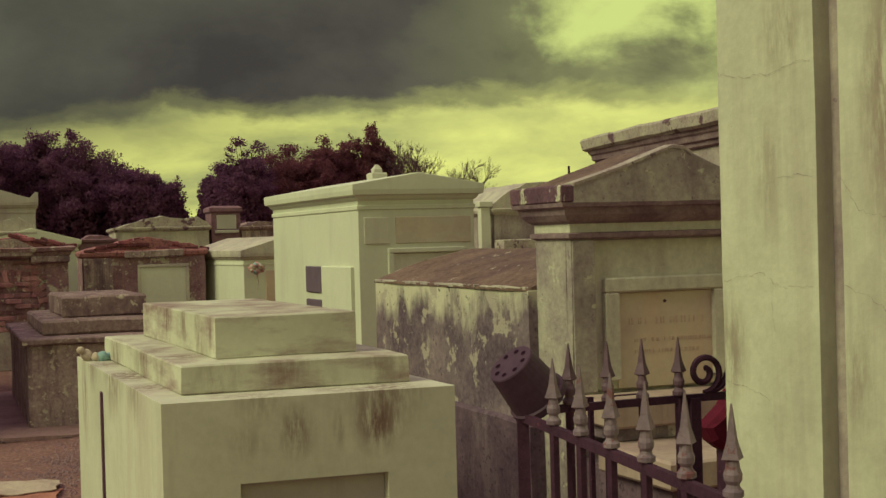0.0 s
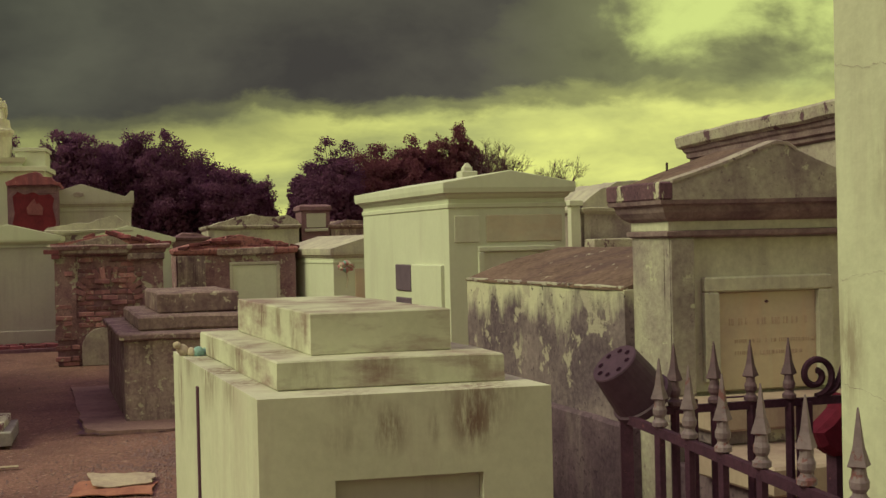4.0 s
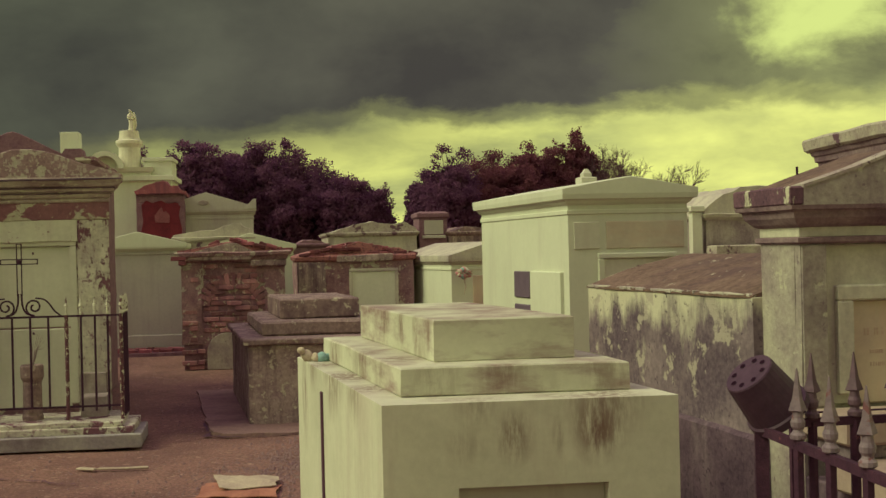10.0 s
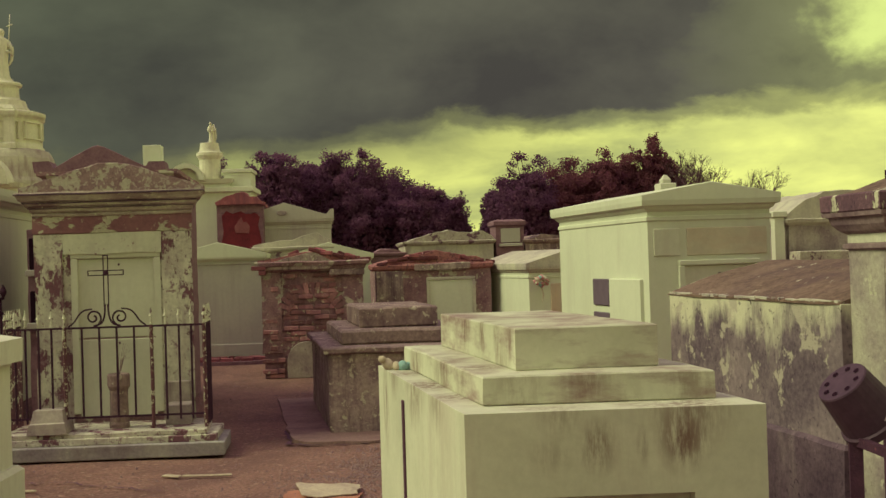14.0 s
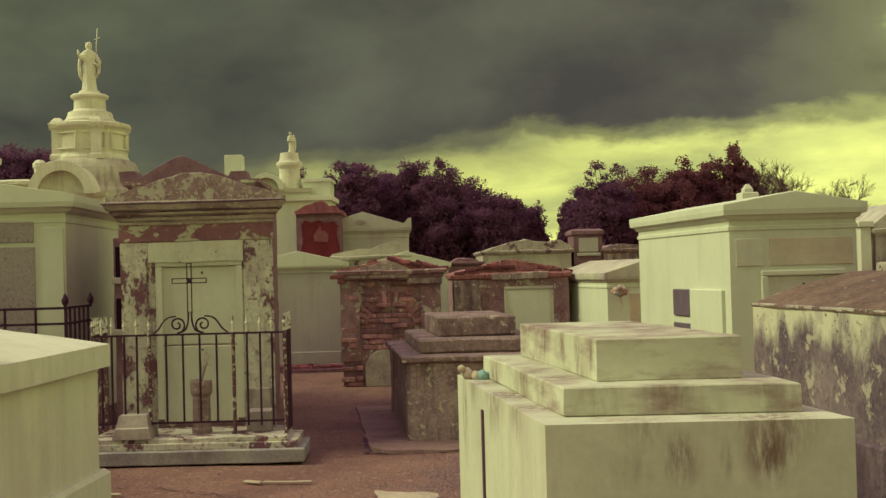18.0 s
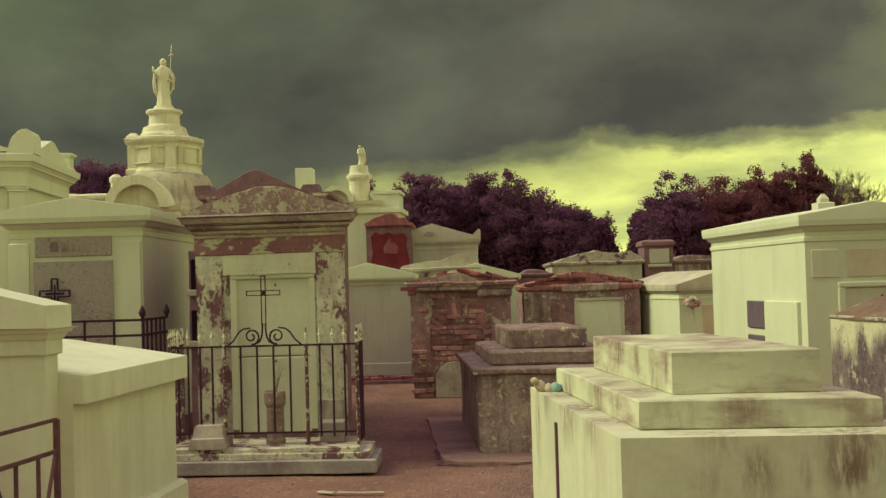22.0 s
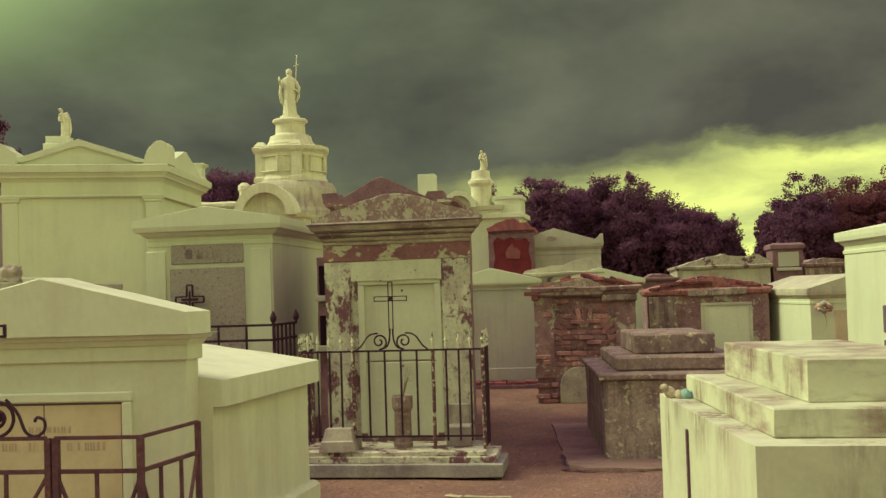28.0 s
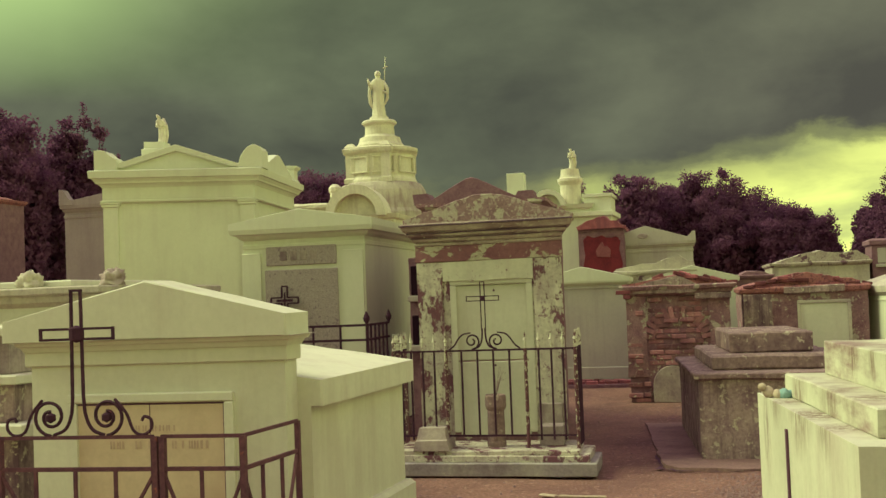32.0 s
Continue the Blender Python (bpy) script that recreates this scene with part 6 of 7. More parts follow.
def tomb_railing():
    p = Plan(-3.94, 4.14, 20, 14)
    t = thing("tomb_railing", p, "brown iron grave railing with tall open cross and scrolls", "railing")
    zt, zm = 0.97, 0.81
    a, g, l = 0.0, -0.45, -1.9
    for u in (a, g - 0.012, g + 0.028, -1.32):
        part("post", tube([(u, 0, -0.02), (u, 0, zt)], 0.02, 4), "ironbrown", t, plan=p)
    for z, r in ((zt, 0.013), (zm, 0.015)):
        part("rail", tube([(l, 0, z), (g - 0.02, 0, z)], r, 4, 0.7), "ironbrown", t, plan=p)
        part("rail", tube([(g + 0.02, 0, z), (a, 0, z)], r, 4, 0.7), "ironbrown", t, plan=p)
        part("rail", tube([(a, 0, z), (a, 0.62, z)], r, 4, 0.7), "ironbrown", t, plan=p)
    part("rail", tube([(l, 0, 0.15), (a, 0, 0.15)], 0.014, 4, 0.7), "ironbrown", t, plan=p)
    part("post", tube([(a, 0.62, -0.02), (a, 0.62, zt)], 0.018, 4), "ironbrown", t, plan=p)
    for u in (-0.22, -0.68, -0.90, -1.12, -1.55):
        part("picket", tube([(u, 0, 0.15), (u, 0, zm)], 0.011, 4), "ironbrown", t, plan=p)
    for w in (0.2, 0.42):
        part("picket", tube([(0, w, 0.15), (0, w, zm)], 0.011, 4), "ironbrown", t, plan=p)
    for b, e in (((a, 0, zm - 0.02), (-0.2, 0, 0.3)), ((a, 0, zm - 0.02), (0, 0.2, 0.35)), ((0, 0.6, zm - 0.02), (0, 0.42, 0.35)), ((g + 0.03, 0, zm - 0.02), (-0.22, 0, 0.3)), ((g - 0.02, 0, zm - 0.02), (-0.68, 0, 0.45)), ((-1.32, 0, zm - 0.02), (-1.1, 0, 0.45)), ((-1.36, 0, zm - 0.02), (-1.55, 0, 0.5))):
        part("brace", tube([b, e], 0.010, 4), "ironbrown", t, plan=p)
    c = -0.875
    for s in (-1, 1):
        part("cross_upright", tube([(c + s * 0.03, 0, zt + 0.2), (c + s * 0.026, 0, zt + 0.74)], 0.009, 4), "iron", t, plan=p)
        part("scroll", tube(smooth([(c + s * 0.03, 0, zt + 0.2), (c + s * 0.04, 0, zt + 0.11), (c + s * 0.075, 0, zt + 0.04), (c + s * 0.14, 0, zt + 0.012)]), 0.009, 5), "iron", t, plan=p)
        part("scroll", tube(spiral(c + s * 0.155, zt + 0.105, 0.095, 0.026, 1.5, -math.pi / 2, 0, 40, s), 0.009, 5), "iron", t, plan=p)
        part("scroll_boss", lathe([(0.0, -0.028), (0.024, -0.014), (0.024, 0.014), (0.0, 0.028)], 10, (c + s * 0.155, 0)), "iron", t, plan=p).location.z = zt + 0.10
        part("scroll", tube(smooth([(c + s * 0.20, 0, zt + 0.19), (c + s * 0.26, 0, zt + 0.12), (c + s * 0.30, 0, zt + 0.03), (c + s * 0.355, 0, zt + 0.012), (c + s * 0.395, 0, zt + 0.04), (c + s * 0.395, 0, zt + 0.085), (c + s * 0.36, 0, zt + 0.10), (c + s * 0.345, 0, zt + 0.08)]), 0.008, 5), "iron", t, plan=p)
    arm = zt + 0.52
    for dz in (-0.026, 0.026):
        part("cross_arm", tube([(c - 0.20, 0, arm + dz), (c + 0.20, 0, arm + dz)], 0.009, 4), "iron", t, plan=p)
    for u in (-0.20, 0.20):
        part("cross_end", tube([(c + u, 0, arm - 0.033), (c + u, 0, arm + 0.033)], 0.009, 4), "iron", t, plan=p)
    part("cross_top", tube([(c - 0.034, 0, zt + 0.74), (c + 0.034, 0, zt + 0.74)], 0.009, 4), "iron", t, plan=p)
    part("cross_boss", lathe([(0.0, -0.045), (0.036, -0.03), (0.036, 0.03), (0.0, 0.045)], 12, (c, 0)), "iron", t, plan=p).location.z = arm


tomb_railing()


def low_railing():
    p = Plan(-8.06, 9.75, 20, 20)
    t = thing("low_railing", p, "dark iron railing with ball finials before the granite fronted tomb", "railing")
    z = 1.32
    for q in (z, z - 0.16, 0.3):
        part("rail", tube([(-1.9, 0, q), (0.72, 0, q)], 0.018, 4), "iron", t, plan=p)
        part("rail", tube([(0.72, 0, q), (0.72, 0.95, q)], 0.018, 4), "iron", t, plan=p)
    for i in range(9):
        u = -1.75 + 0.31 * i
        part("picket", tube([(u, 0, 0), (u, 0, z)], 0.014, 4), "iron", t, plan=p)
    for k in range(6):
        part("picket", tube([(0.72, 0.17 * k, 0), (0.72, 0.17 * k, z)], 0.014, 4), "iron", t, plan=p)
    for u, w in ((0.72, 0.0), (0.72, 0.95)):
        part("finial", lathe([(0.016, z), (0.016, z + 0.02), (0.034, z + 0.05), (0.038, z + 0.08), (0.022, z + 0.115), (0.006, z + 0.15)], 10, (u, w)), "iron", t, plan=p)
    q = Plan(-9.45, 10.38, 20, 20)
    t = thing("iron_cross", Plan(*(q.o + q.at(0.53, -0.08, 0)).xy, 20, 20, 1.40), "outlined iron cross mounted before a granite panel", "cross")
    q2 = Plan(0, 0, 20, 20)
    w, s, arm, zc = 0.035, 0.17, 0.17, 0.22
    loop = [(-w, -0.1 + 0.0), (-w, zc - w), (-arm, zc - w), (-arm, zc + w), (-w, zc + w), (-w, zc + 0.17), (w, zc + 0.17), (w, zc + w), (arm, zc + w), (arm, zc - w), (w, zc - w), (w, -0.1)]
    for i, (m, n) in enumerate(zip(loop, loop[1:])):
        part("cross_bar", tube([(m[0], 0, m[1]), (n[0], 0, n[1])], 0.013, 4), "iron", t, plan=q2)
    part("stem", tube([(0, 0, -1.4), (0, 0, zc + 0.1)], 0.012, 4), "iron", t, plan=q2)
    part("cross_core", tube([(-0.1, 0, zc), (0.1, 0, zc)], 0.02, 4), "iron", t, plan=q2)


low_railing()


# ---- worn lettering, as plain bars ----
def worn_bars(name, plan, rows, v, mat, parent, seed):
    rnd = random.Random(seed)
    bm = bmesh.new()
    for u0, u1, z, h in rows:
        u = u0
        while u < u1:
            w = rnd.uniform(0.35, 0.7) * h
            if rnd.random() < 0.85:
                add_block(bm, u, u + w * 0.45, v, v + 0.004, z, z + h, edge=0.001)
            u += w * rnd.choice((0.8, 1.0, 1.6))
    return tagged(part(name, bm, mat, parent, "rows of faint worn carved marks", plan=plan), kind="stuff")


def kid(ob, name):
    return next(c for c in ob.children if c.name.split(".")[0] == name)


for ob in list(scene.objects):
    base = ob.name.split(".")[0]
    if base == "grey_mausoleum":
        worn_bars("inscription", Plan(0, 0, 17, 26), [(0.33, 0.82, 1.13, 0.035), (0.36, 0.8, 1.04, 0.02), (0.36, 0.74, 0.98, 0.02)], 0.0275, "mark", kid(ob, "tablet"), 3)
    if base == "white_railed_tomb":
        worn_bars("inscription", Plan(0, 0, 20, 16), [(-1.0, -0.75, 0.90, 0.035), (-1.2, -0.55, 0.80, 0.045)], -0.0145, "mark", kid(ob, "tablet"), 4)
    if base == "granite_fronted_tomb":
        bm = bmesh.new()
        for u in (0.47, 0.60, 0.72, 0.85):
            add_block(bm, u, u + 0.08, -0.03, -0.018, 2.10, 2.21, edge=0.002)
        part("name_bars", bm, "greyplaster", kid(ob, "name_panel"), "plain raised bars in place of letters", plan=Plan(0, 0, 20, 20))


# ---- small things ----
def toy_pile():
    p = Plan(-1.885, 6.02, 16, 26, 1.0)
    t = thing("toy_pile", p, "small pile of faded plush toy and teal cloth on the tomb", "toy")
    rnd = random.Random(8)
    for i, (u, v, z, s, m, name) in enumerate(((-0.02, 0.05, 0.05, 0.055, "paper", "plush_body"), (-0.07, 0.03, 0.10, 0.035, "paper", "plush_head"), (0.04, 0.0, 0.035, 0.04, "paper", "plush_leg"), (0.10, 0.0, 0.035, 0.05, "teal", "cloth"), (0.16, 0.03, 0.03, 0.04, "teal", "cloth"))):
        bm = bmesh.new()
        bmesh.ops.create_icosphere(bm, subdivisions=2, radius=s * 0.62)
        for q in bm.verts:
            q.co = q.co * (1 + 0.35 * noise.noise(q.co * 30 + Vector((i, 0, 0)))) + Vector((u, v, z)) * 0.62
        part(name, bm, m, t, plan=p, smooth=True)


toy_pile()


def wreath():
    p = Plan(-2.73, 16.55, 20, 20, 1.12)
    t = thing("wreath", p, "faded pink and white flower wreath hanging on a tomb", "wreath")
    rnd = random.Random(4)
    for i in range(16):
        a = 2 * math.pi * i / 16
        bm = bmesh.new()
        bmesh.ops.create_icosphere(bm, subdivisions=1, radius=rnd.uniform(0.025, 0.045))
        for q in bm.verts:
            q.co = q.co + Vector((0.115 * math.cos(a) * rnd.uniform(0.3, 1.1), -0.03 - rnd.uniform(0, 0.03), 0.12 + 0.06 * math.sin(a) * rnd.uniform(0.3, 1.1)))
        part("flower", bm, ("pink", "paper", "pink", "white", "pink", "teal")[i % 6], t, plan=p, smooth=True)
    part("ribbon", tube([(0.0, -0.03, 0.05), (0.02, -0.03, -0.08), (0.0, -0.02, -0.2)], [0.012, 0.01, 0.004], 5), "paper", t, plan=p)


wreath()


def litter():
    c = Plan(-2.93, 7.02, 8, 8)
    t = thing("cardboard_sheet", c, "crumpled dirty paper lying on flattened orange card", "litter")
    for name, mat, z, pts in (("card", "orange", 0.012, [(-0.075, 0.088), (0.46, 0.107), (0.42, 0.45), (-0.13, 0.555)]), ("paper", "paper", 0.035, [(0.06, 0.24), (0.415, 0.36), (0.372, 0.643), (-0.10, 0.686)])):
        bm = bmesh.new()
        n = 9
        top = []
        for i in range(n + 1):
            row = []
            for j in range(n + 1):
                g, h = i / n, j / n
                u, v = (sum(w * q[k] for w, q in zip(((1 - g) * (1 - h), g * (1 - h), g * h, (1 - g) * h), pts)) for k in (0, 1))
                k = noise.noise_vector(Vector((u * 9, v * 9, z * 50)))
                row.append(bm.verts.new((u + k.x * 0.02, v + k.y * 0.02, z + k.z * 0.018)))
            top.append(row)
        for i in range(n):
            for j in range(n):
                bm.faces.new((top[i][j], top[i + 1][j], top[i + 1][j + 1], top[i][j + 1]))
        r = bmesh.ops.extrude_face_region(bm, geom=bm.faces[:])
        for q in r["geom"]:
            if isinstance(q, bmesh.types.BMVert):
                q.co.z -= 0.006
        part(name, bm, mat, t, plan=c)
    for (x, y, l, w, ang) in ((-3.98, 8.05, 0.38, 0.03, 14), (-4.25, 8.0, 0.16, 0.05, -10), (-5.2, 7.35, 0.4, 0.03, 5)):
        q = Plan(x, y, ang, ang)
        t = thing("wood_scrap", q, "thin pale scrap of wood lying on the dirt", "litter", group="scraps on the path")
        part("strip", block(-l / 2, l / 2, -w / 2, w / 2, 0.0, 0.018, worn=0.004), "paper", t, plan=q)


litter()


def ground_crack(pts, w, seed):
    """A narrow open crack that follows the ground."""
    rnd = random.Random(seed)
    bm = bmesh.new()
    rows = []
    for (a, b), (c, d) in zip(pts, pts[1:]):
        k = max(1, int(math.hypot(c - a, d - b) / 0.05))
        for i in range(k):
            x, y = a + (c - a) * i / k + rnd.uniform(-0.02, 0.02), b + (d - b) * i / k + rnd.uniform(-0.025, 0.025)
            h = w * rnd.uniform(0.3, 1.2)
            z = noise.noise(Vector((x * 0.6, y * 0.6, 0))) * 0.025 + noise.noise(Vector((x * 2.2, y * 2.2, 3))) * 0.012 - 0.012 + 0.016
            rows.append((bm.verts.new((x - h, y - h, z)), bm.verts.new((x + h, y + h, z))))
    for r, q in zip(rows, rows[1:]):
        bm.faces.new((r[0], r[1], q[1], q[0]))
    ob = part("ground_crack", bm, "cavity", None)
    tagged(ob, "dark irregular crack in the worn ground", "crack", kind="structure")


ground_crack([(-4.55, 12.4), (-4.35, 11.6), (-4.22, 10.9), (-4.25, 10.3), (-4.02, 9.9), (-3.95, 9.62), (-3.6, 9.55)], 0.022, 1)
ground_crack([(-5.6, 13.1), (-5.2, 13.2), (-4.75, 13.0), (-4.55, 12.4)], 0.018, 2)
ground_crack([(-3.6, 9.55), (-3.1, 9.7), (-2.8, 9.75)], 0.012, 3)
ground_crack([(-6.3, 7.75), (-5.6, 7.6), (-4.9, 7.7), (-4.0, 7.45)], 0.010, 4)


def grit():
    rnd = random.Random(11)
    verts, faces = [], []
    for i in range(9000):
        x, y = rnd.uniform(-7.5, -1.2), rnd.uniform(5.0, 16)
        if rnd.random() < 0.5:
            x, y = rnd.gauss(-2.7, 0.35), rnd.gauss(8.6, 0.9)
        s = rnd.uniform(0.003, 0.012) * (1.6 if rnd.random() < 0.08 else 1)
        b = len(verts)
        z = noise.noise(Vector((x * 0.6, y * 0.6, 0))) * 0.025 + noise.noise(Vector((x * 2.2, y * 2.2, 3))) * 0.012 - 0.012
        for dx, dy, dz in ((1, 0, 0), (0, 1, 0), (-1, 0, 0), (0, -1, 0), (0, 0, 1)):
            verts.append((x + dx * s * rnd.uniform(0.6, 1.3), y + dy * s * rnd.uniform(0.6, 1.3), z + dz * s))
        faces += [(b, b + 1, b + 4), (b + 1, b + 2, b + 4), (b + 2, b + 3, b + 4), (b + 3, b, b + 4)]
    me = bpy.data.meshes.new("gravel")
    me.from_pydata(verts, [], faces)
    me.materials.append(M["asphalt"])
    tagged(new("gravel", me), "scattered pale grit and small stones on the dirt", "gravel", kind="stuff")


grit()


# ---- bricks ----
def brick_mesh(l=0.20, d=0.09, h=0.058, seed=0):
    bm = block(-l / 2, l / 2, 0, d, 0, h, edge=0.006)
    for v in bm.verts:
        v.co += noise.noise_vector(v.co * 14 + Vector((seed, 0, 0))) * 0.006
    bmesh.ops.recalc_face_normals(bm, faces=bm.faces)
    me = bpy.data.meshes.new("brick")
    bm.to_mesh(me)
    bm.free()
    return me


def lay(parent, plan, rows, u0, u1, z0, v, seed, skip=None, gap=0.12, mat="brick"):
    rnd = random.Random(seed)
    kinds = [brick_mesh(seed=i) for i in range(4)]
    half = [brick_mesh(l=0.095, seed=9 + i) for i in range(2)]
    for r in range(rows):
        u = u0 + (0.1 if r % 2 == 0 else 0.0)
        z = z0 + r * 0.074
        while u < u1 - 0.04:
            short = rnd.random() < 0.12 or u + 0.2 > u1
            l = 0.105 if short else 0.21
            c = u + l / 2
            u += l + 0.006
            if rnd.random() < gap or c + l / 2 > u1 + 0.03 or (skip and skip(c, z)):
                continue
            me = rnd.choice(half if short else kinds)
            child("brick", me, mat, parent, plan.at(c, v + rnd.uniform(-0.02, 0.02), z + rnd.uniform(-0.006, 0.006)), radians(plan.front) + rnd.uniform(-0.05, 0.05), tilt=rnd.uniform(-0.035, 0.035))


ruins = [o for o in scene.objects if o.name.split(".")[0] == "brick_tomb"]
lay(ruins[0], Plan(0, 0, 17, 20), 20, 0.29, 1.12, 0.0, 0.006, 3, gap=0.22, skip=lambda u, z: (u - 0.60) ** 2 + (z - 0.2) ** 2 < 0.105 and z < 0.5 or (z > 0.75 and noise.noise(Vector((u * 3, z * 3, 1))) > 0.42))
lay(ruins[0], Plan(0, 0, 17, 20), 5, -0.02, 0.32, 0.0, -0.012, 5, gap=0.05)
lay(ruins[0], Plan(0, 0, 17, 20), 6, 0.0, 0.26, 0.40, -0.022, 6, gap=0.2)
lay(ruins[0], Plan(0, 0, 17, 20), 4, 1.14, 1.42, 0.30, -0.022, 12, gap=0.25)
lay(ruins[0], Plan(0, 0, 17, 20), 2, 0.02, 0.26, 1.22, -0.022, 13, gap=0.4)
lay(ruins[0], Plan(0, 0, 17, 20), 2, -0.14, 0.10, 1.45, -0.085, 15, gap=0.0, mat="redbrick")
voussoir = [brick_mesh(l=0.062, h=0.19, seed=40 + i) for i in range(3)]
for i in range(15):
    a = radians(14 + 152 * i / 14)
    child("brick", voussoir[i % 3], "brick", ruins[0], Plan(0, 0, 17, 20).at(0.70 + 0.33 * math.cos(a), 0.0, 0.82 + 0.33 * math.sin(a)), radians(17), tilt=math.pi / 2 - a)


def rake(parent, plan, u0, z0, u1, z1, v, seed, mat="redbrick", gap=0.2):
    """Bricks laid along a sloping gable edge."""
    rnd = random.Random(seed)
    me = [brick_mesh(l=0.15, h=0.05, seed=20 + i) for i in range(3)]
    n = int(math.hypot(u1 - u0, z1 - z0) / 0.155)
    slope = math.atan2(z1 - z0, u1 - u0)
    for row in range(2):
        for i in range(n):
            if rnd.random() < gap:
                continue
            f = (i + 0.5 + 0.4 * row) / n
            child("brick", rnd.choice(me), mat, parent, plan.at(u0 + (u1 - u0) * f, v + row * 0.1 + rnd.uniform(-0.02, 0.02), z0 + (z1 - z0) * f - 0.022 + rnd.uniform(-0.014, 0.02)), radians(plan.front) + rnd.uniform(-0.25, 0.25), tilt=-slope + rnd.uniform(-0.26, 0.26))


kerb_plan = Plan(-9.0, 17.33, 17, 20)
kerb = thing("brick_kerb", kerb_plan, "low reddish brick kerb at the foot of the grey tomb", "kerb")
part("bed", block(-0.1, 1.75, -0.46, -0.06, -0.03, 0.05, edge=0.01, worn=0.008), "mortar", kerb, "dark mortar bed", plan=kerb_plan)
lay(kerb, Plan(0, 0, 17, 20), 1, -0.1, 1.75, 0.045, -0.44, 31, gap=0.06, mat="redbrick")
lay(kerb, Plan(0, 0, 17, 20), 1, -0.05, 1.7, 0.045, -0.30, 32, gap=0.12, mat="redbrick")
lay(kerb, Plan(0, 0, 17, 20), 1, -0.1, 1.7, 0.045, -0.17, 33, gap=0.15, mat="redbrick")
B = Plan(0, 0, 17, 20)
rake(ruins[0], B, -0.08, 1.63, 0.66, 1.79, -0.06, 4, gap=0.6)
rake(ruins[0], B, 0.66, 1.79, 1.48, 1.63, -0.06, 5)
rake(ruins[1], B, 0.0, 1.54, 0.85, 1.71, -0.05, 6, gap=0.4)
rake(ruins[1], B, 0.95, 1.72, 1.82, 1.54, -0.05, 7, gap=0.4)
lay(ruins[1], B, 1, 0.1, 1.7, 1.53, -0.03, 8, gap=0.4, mat="redbrick")
lay(ruins[1], B, 1, 0.45, 1.4, 1.61, -0.03, 9, gap=0.25, mat="redbrick")

# ---- trees ----
def tree(name, az, dist, height, spread, seed, label, leaf="leaf", dens=1.0, base=0.12, bare=False, shoots=0.15):
    rnd = random.Random(seed)
    x, y = -math.sin(radians(az)) * dist, math.cos(radians(az)) * dist
    p = Plan(x, y, 0)
    t = thing(name, p, label, "tree", group="trees behind the tombs")
    bm = bmesh.new()
    trunk_h = height * 0.35
    tube([(0, 0, -0.1), (0.1, 0, trunk_h * 0.5), (0.05, 0.1, trunk_h)], [height * 0.032, height * 0.026, height * 0.02], 8, bm=bm)
    tips = []
    for i in range(9):
        a = 2 * math.pi * i / 9 + rnd.uniform(-0.3, 0.3)
        r = spread * rnd.uniform(0.45, 0.85)
        h = height * rnd.uniform(0.55, 0.92) * (1 - 0.25 * r / spread)
        mid = (math.cos(a) * r * 0.4, math.sin(a) * r * 0.4, trunk_h + (h - trunk_h) * 0.55)
        end = (math.cos(a) * r, math.sin(a) * r, h)
        tube([(0, 0, trunk_h * 0.9), mid, end], [height * 0.022, height * 0.014, height * 0.004], 5, bm=bm)
        tips.append((mid, end))
    if bare:
        def twig(s, d, l, r, n):
            e = s + d * l + Vector((rnd.uniform(-1, 1), rnd.uniform(-1, 1), rnd.uniform(-0.3, 0.8))) * l * 0.12
            tube([s, (s + e) / 2 + Vector((rnd.uniform(-1, 1), rnd.uniform(-1, 1), rnd.uniform(-1, 1))) * l * 0.06, e], [r, r * 0.75, r * 0.5], 4, bm=bm)
            if n:
                for _ in range(4):
                    twig(s.lerp(e, rnd.uniform(0.4, 1)), (d + Vector((rnd.uniform(-1, 1), rnd.uniform(-1, 1), rnd.uniform(-0.4, 0.9))) * 0.95).normalized(), l * 0.66, r * 0.6, n - 1)
        for mid, end in tips:
            twig(Vector(mid), (Vector(end) - Vector(mid)).normalized(), height * 0.17, 0.034, 4)
    trunk = part("trunk", bm, "bark", t)
    if bare and dens <= 0:
        return t
    # crown: overlapping clumps of leaves on a lobed dome, ragged at the rim and open in places, over a closer core
    gen = np.random.RandomState(seed)
    foot, top = height * base, height * 0.985
    mid, half = (foot + top) / 2, (top - foot) / 2
    m = max(30, int(110 * dens))
    d = gen.normal(size=(m, 3))
    d[:, 2] = np.where(d[:, 2] < -0.25, -d[:, 2], d[:, 2])
    d /= np.linalg.norm(d, axis=1)[:, None]
    reach = gen.uniform(0.42, 0.93, m) * (1 + 0.17 * np.sin(d @ (gen.normal(size=3) * 3.0) + gen.uniform(0, 6)))
    hub = d * reach[:, None] * (spread, spread, half)
    wide = gen.uniform(0.15, 0.31, m) * min(spread, half) * (1.2 - 0.4 * reach)
    share = wide ** 2 / (wide ** 2).sum()
    n = int(30000 * dens)
    pick = gen.choice(m, n, p=share)
    q = gen.normal(size=(n, 3)) * 0.5
    q /= np.maximum(1.0, np.linalg.norm(q, axis=1) / gen.uniform(0.75, 1.35, n))[:, None]
    centre = hub[pick] + q * wide[pick][:, None] * (1.15, 1.15, 0.85)
    # upright sprigs standing out of the upper clumps
    k = int(22 * dens) if shoots > 0.3 else int(5 * dens)
    up = np.argsort(-hub[:, 2])[:max(6, m // 2)]
    root = hub[up[gen.randint(0, len(up), k)]]
    aim = root / (np.linalg.norm(root, axis=1)[:, None] + 0.01) * 0.5 + gen.normal(size=(k, 3)) * 0.35 + (0, 0, 0.6)
    aim /= np.linalg.norm(aim, axis=1)[:, None]
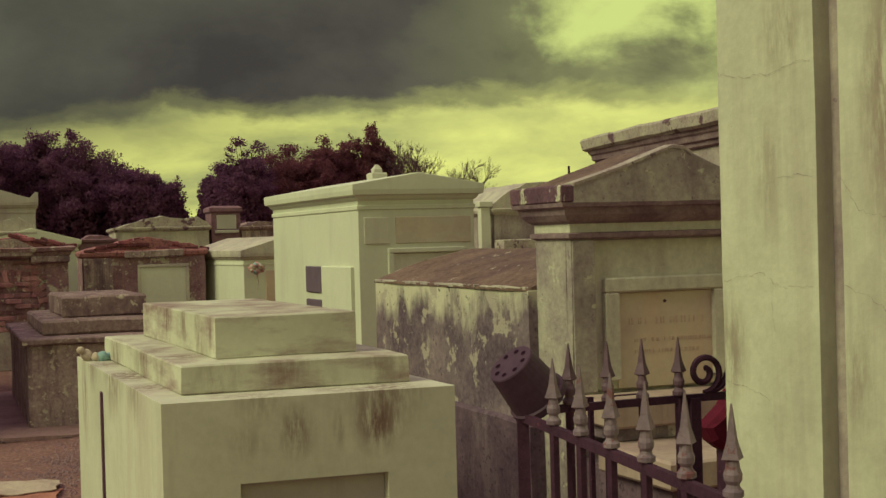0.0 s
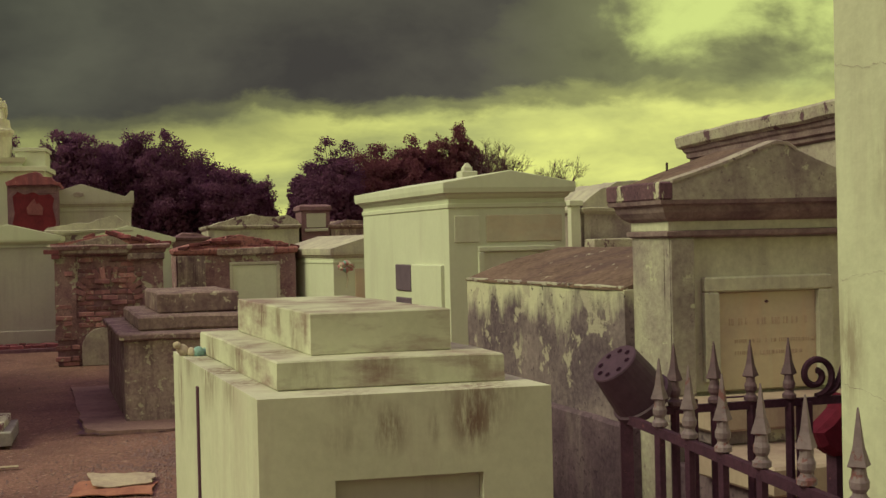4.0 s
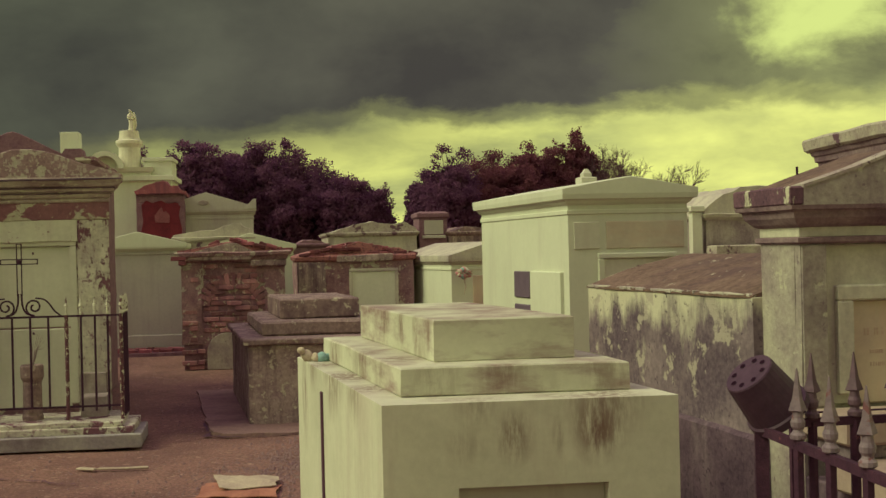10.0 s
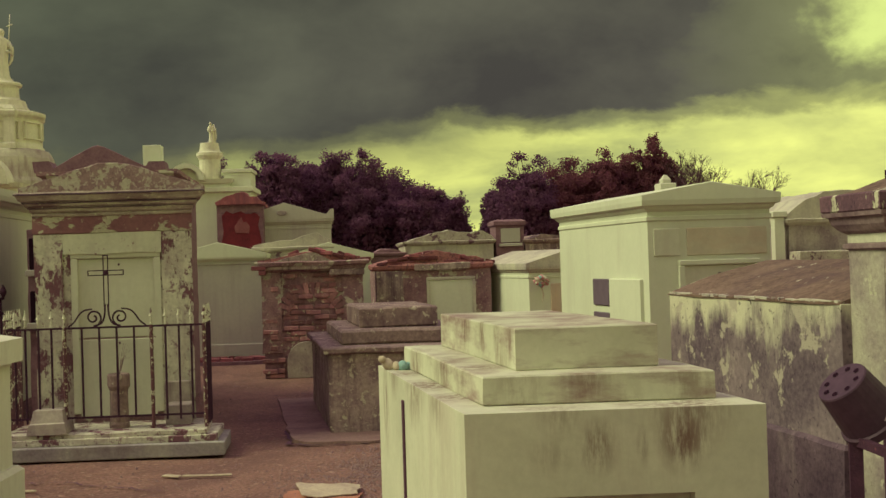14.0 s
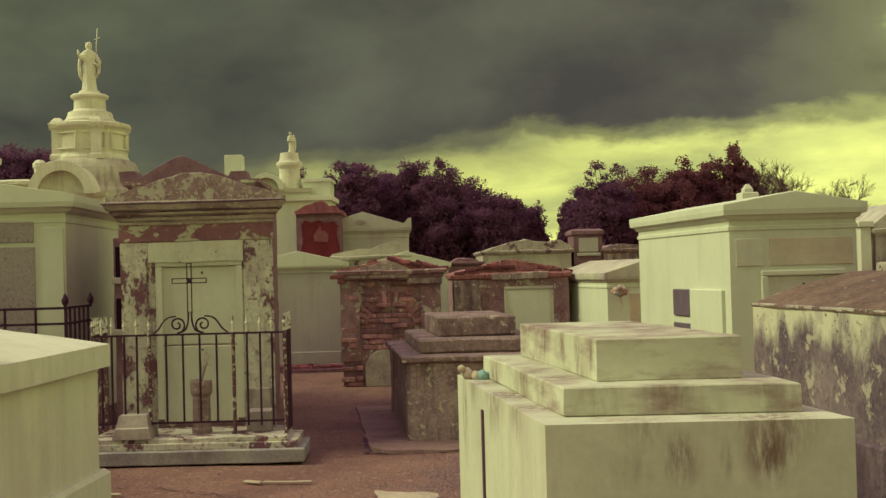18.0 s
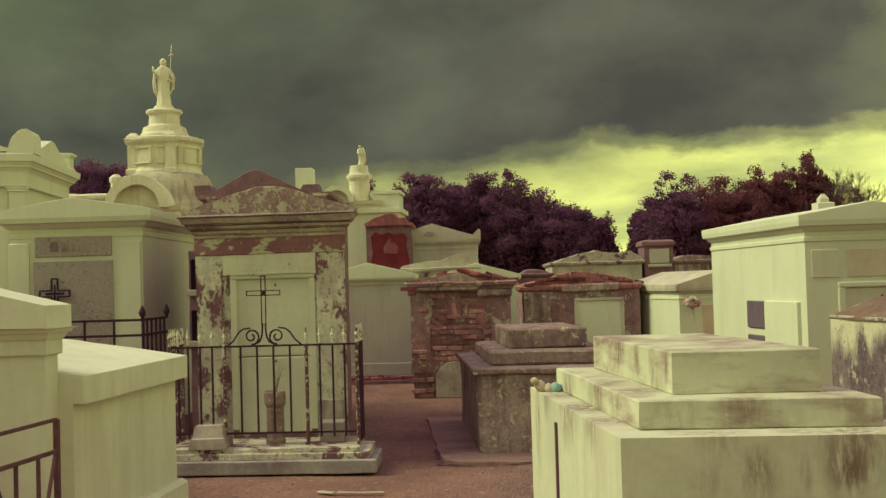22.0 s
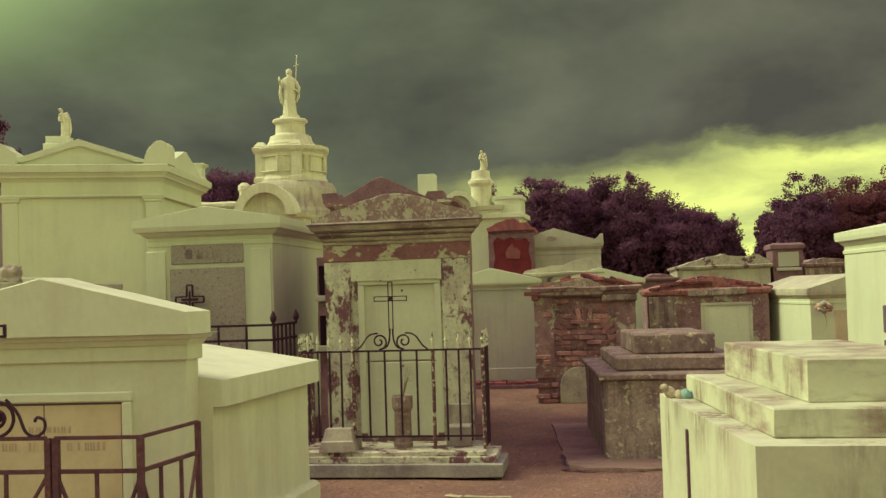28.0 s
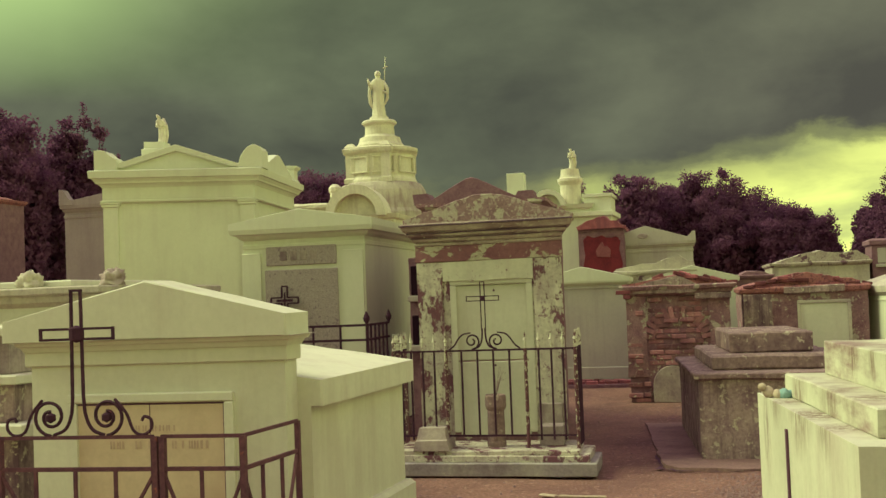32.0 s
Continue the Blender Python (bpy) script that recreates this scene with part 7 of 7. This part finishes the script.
    long = gen.uniform(0.16, 0.32, (k, 1)) + shoots * gen.uniform(0.2, 1.0, (k, 1))
    sn = k * 90
    sp = gen.randint(0, k, sn)
    sf = gen.uniform(0.2, 1.0, (sn, 1))
    sprig = root[sp] + aim[sp] * long[sp] * sf + gen.normal(size=(sn, 3)) * (0.085 - 0.055 * sf)
    core = int(7500 * dens)
    cd = gen.normal(size=(core, 3))
    cd /= np.linalg.norm(cd, axis=1)[:, None]
    inner = cd * (gen.uniform(0.0, 0.85, core) ** 0.5)[:, None] * (spread, spread, half) * (0.84, 0.84, 0.88) - (0, 0, half * 0.10)
    centre = np.concatenate((centre, sprig, inner)) + (0, 0, mid)
    size = np.concatenate((gen.uniform(0.022, 0.062, (n, 1)), gen.uniform(0.02, 0.045, (sn, 1)), gen.uniform(0.06, 0.14, (core, 1))))
    n += core + sn
    a = gen.normal(size=(n, 3))
    a /= np.linalg.norm(a, axis=1)[:, None]
    b = np.cross(a, gen.normal(size=(n, 3)))
    b /= np.linalg.norm(b, axis=1)[:, None]
    a, b = a * size, b * size * gen.uniform(0.4, 0.75, (n, 1))
    verts = np.stack((centre + a, centre + b, centre - a, centre - b), 1).reshape(-1, 3)
    verts[:, 2] = np.maximum(verts[:, 2], 0.02)
    me = bpy.data.meshes.new("crown")
    me.from_pydata(verts.tolist(), [], [(4 * i, 4 * i + 1, 4 * i + 2, 4 * i + 3) for i in range(n)])
    me.materials.append(M[leaf])
    ob = new("crown", me)
    ob.parent = t
    twigs = bmesh.new()
    for c in hub:
        e = Vector(c) + Vector((0, 0, mid))
        s0 = Vector((0, 0, max(trunk_h, e.z * 0.6)))
        tube([s0, s0.lerp(e, 0.55) + Vector((0, 0, -0.05)), e], [0.035, 0.022, 0.008], 4, bm=twigs)
    for i in range(k):
        tube([Vector(root[i]) + Vector((0, 0, mid)), Vector(root[i] + aim[i] * long[i]) + Vector((0, 0, mid))], [0.012, 0.003], 3, bm=twigs)
    part("branchwork", twigs, "bark", trunk)
    return t


OAK = "dark leafy live oak standing behind the tombs"
# azimuth and distance of the trunk, height, half width of the crown, seed, density
for az, dist, h, s, seed, dens in ((22.3, 45, 6.5, 1.25, 1, 0.8), (24.6, 46, 5.9, 1.4, 2, 0.7), (19.6, 46, 6.6, 1.35, 3, 0.9), (17.9, 45.5, 6.0, 1.45, 4, 1.0), (20.8, 47, 6.3, 1.3, 5, 0.9),
                                   (16.5, 47, 5.25, 1.5, 41, 0.8), (15.2, 45, 4.95, 1.4, 6, 0.9), (13.85, 45, 4.4, 1.25, 42, 0.9), (18.6, 49, 4.0, 2.9, 43, 1.0), (14.6, 48.5, 3.2, 2.2, 44, 0.8), (22.8, 49, 4.0, 2.2, 45, 0.8),
                                   (9.75, 45, 5.65, 1.4, 7, 1.0), (11.2, 46, 5.0, 0.85, 51, 0.5), (8.9, 47, 4.9, 1.8, 52, 0.9)):
    tree("oak_tree", az, dist, h, s, seed, OAK, dens=dens, base=0.16, shoots=0.08)
for az, dist, h, s, seed, dens in ((7.7, 46, 5.6, 1.5, 9, 0.9), (6.2, 46, 5.85, 1.4, 10, 0.9), (4.6, 47, 5.95, 1.25, 11, 0.8), (5.4, 48.5, 4.9, 2.8, 12, 1.0), (2.4, 48.5, 4.2, 2.0, 13, 0.7)):
    tree("oak_tree", az, dist, h, s, seed, "reddish brown oak with thinning autumn leaves", leaf="leafred", dens=dens, shoots=0.12, base=0.2)
tree("oak_tree", 3.25, 47, 6.55, 1.05, 14, "tall reddish oak with thin open upper branches", leaf="leafred", dens=0.42, shoots=0.35, base=0.3)
tree("bare_tree", 1.75, 46, 6.0, 1.25, 21, "bare leafless tree with fine twigs", bare=True, dens=0.0)
tree("bare_tree", -1.05, 48, 5.55, 1.5, 22, "bare leafless tree with fine twigs", bare=True, dens=0.0)
for az, dist, h, s, seed, dens in ((52.9, 30, 7.25, 1.25, 31, 0.9), (50.2, 31, 6.75, 0.95, 32, 0.8), (48.9, 31, 6.2, 0.8, 33, 0.6), (51.8, 33, 6.9, 1.9, 34, 1.0), (49.3, 33, 5.2, 1.5, 35, 0.8)):
    tree("oak_tree", az, dist, h, s, seed, "dense dark tree with upright shoots behind the tombs", dens=dens, shoots=0.5, base=0.12)
for az, dist, h, s, seed, dens in ((39.0, 44, 6.9, 1.4, 36, 0.9), (37.3, 45, 7.3, 1.5, 37, 1.0)):
    tree("oak_tree", az, dist, h, s, seed, OAK, dens=dens, shoots=0.08)
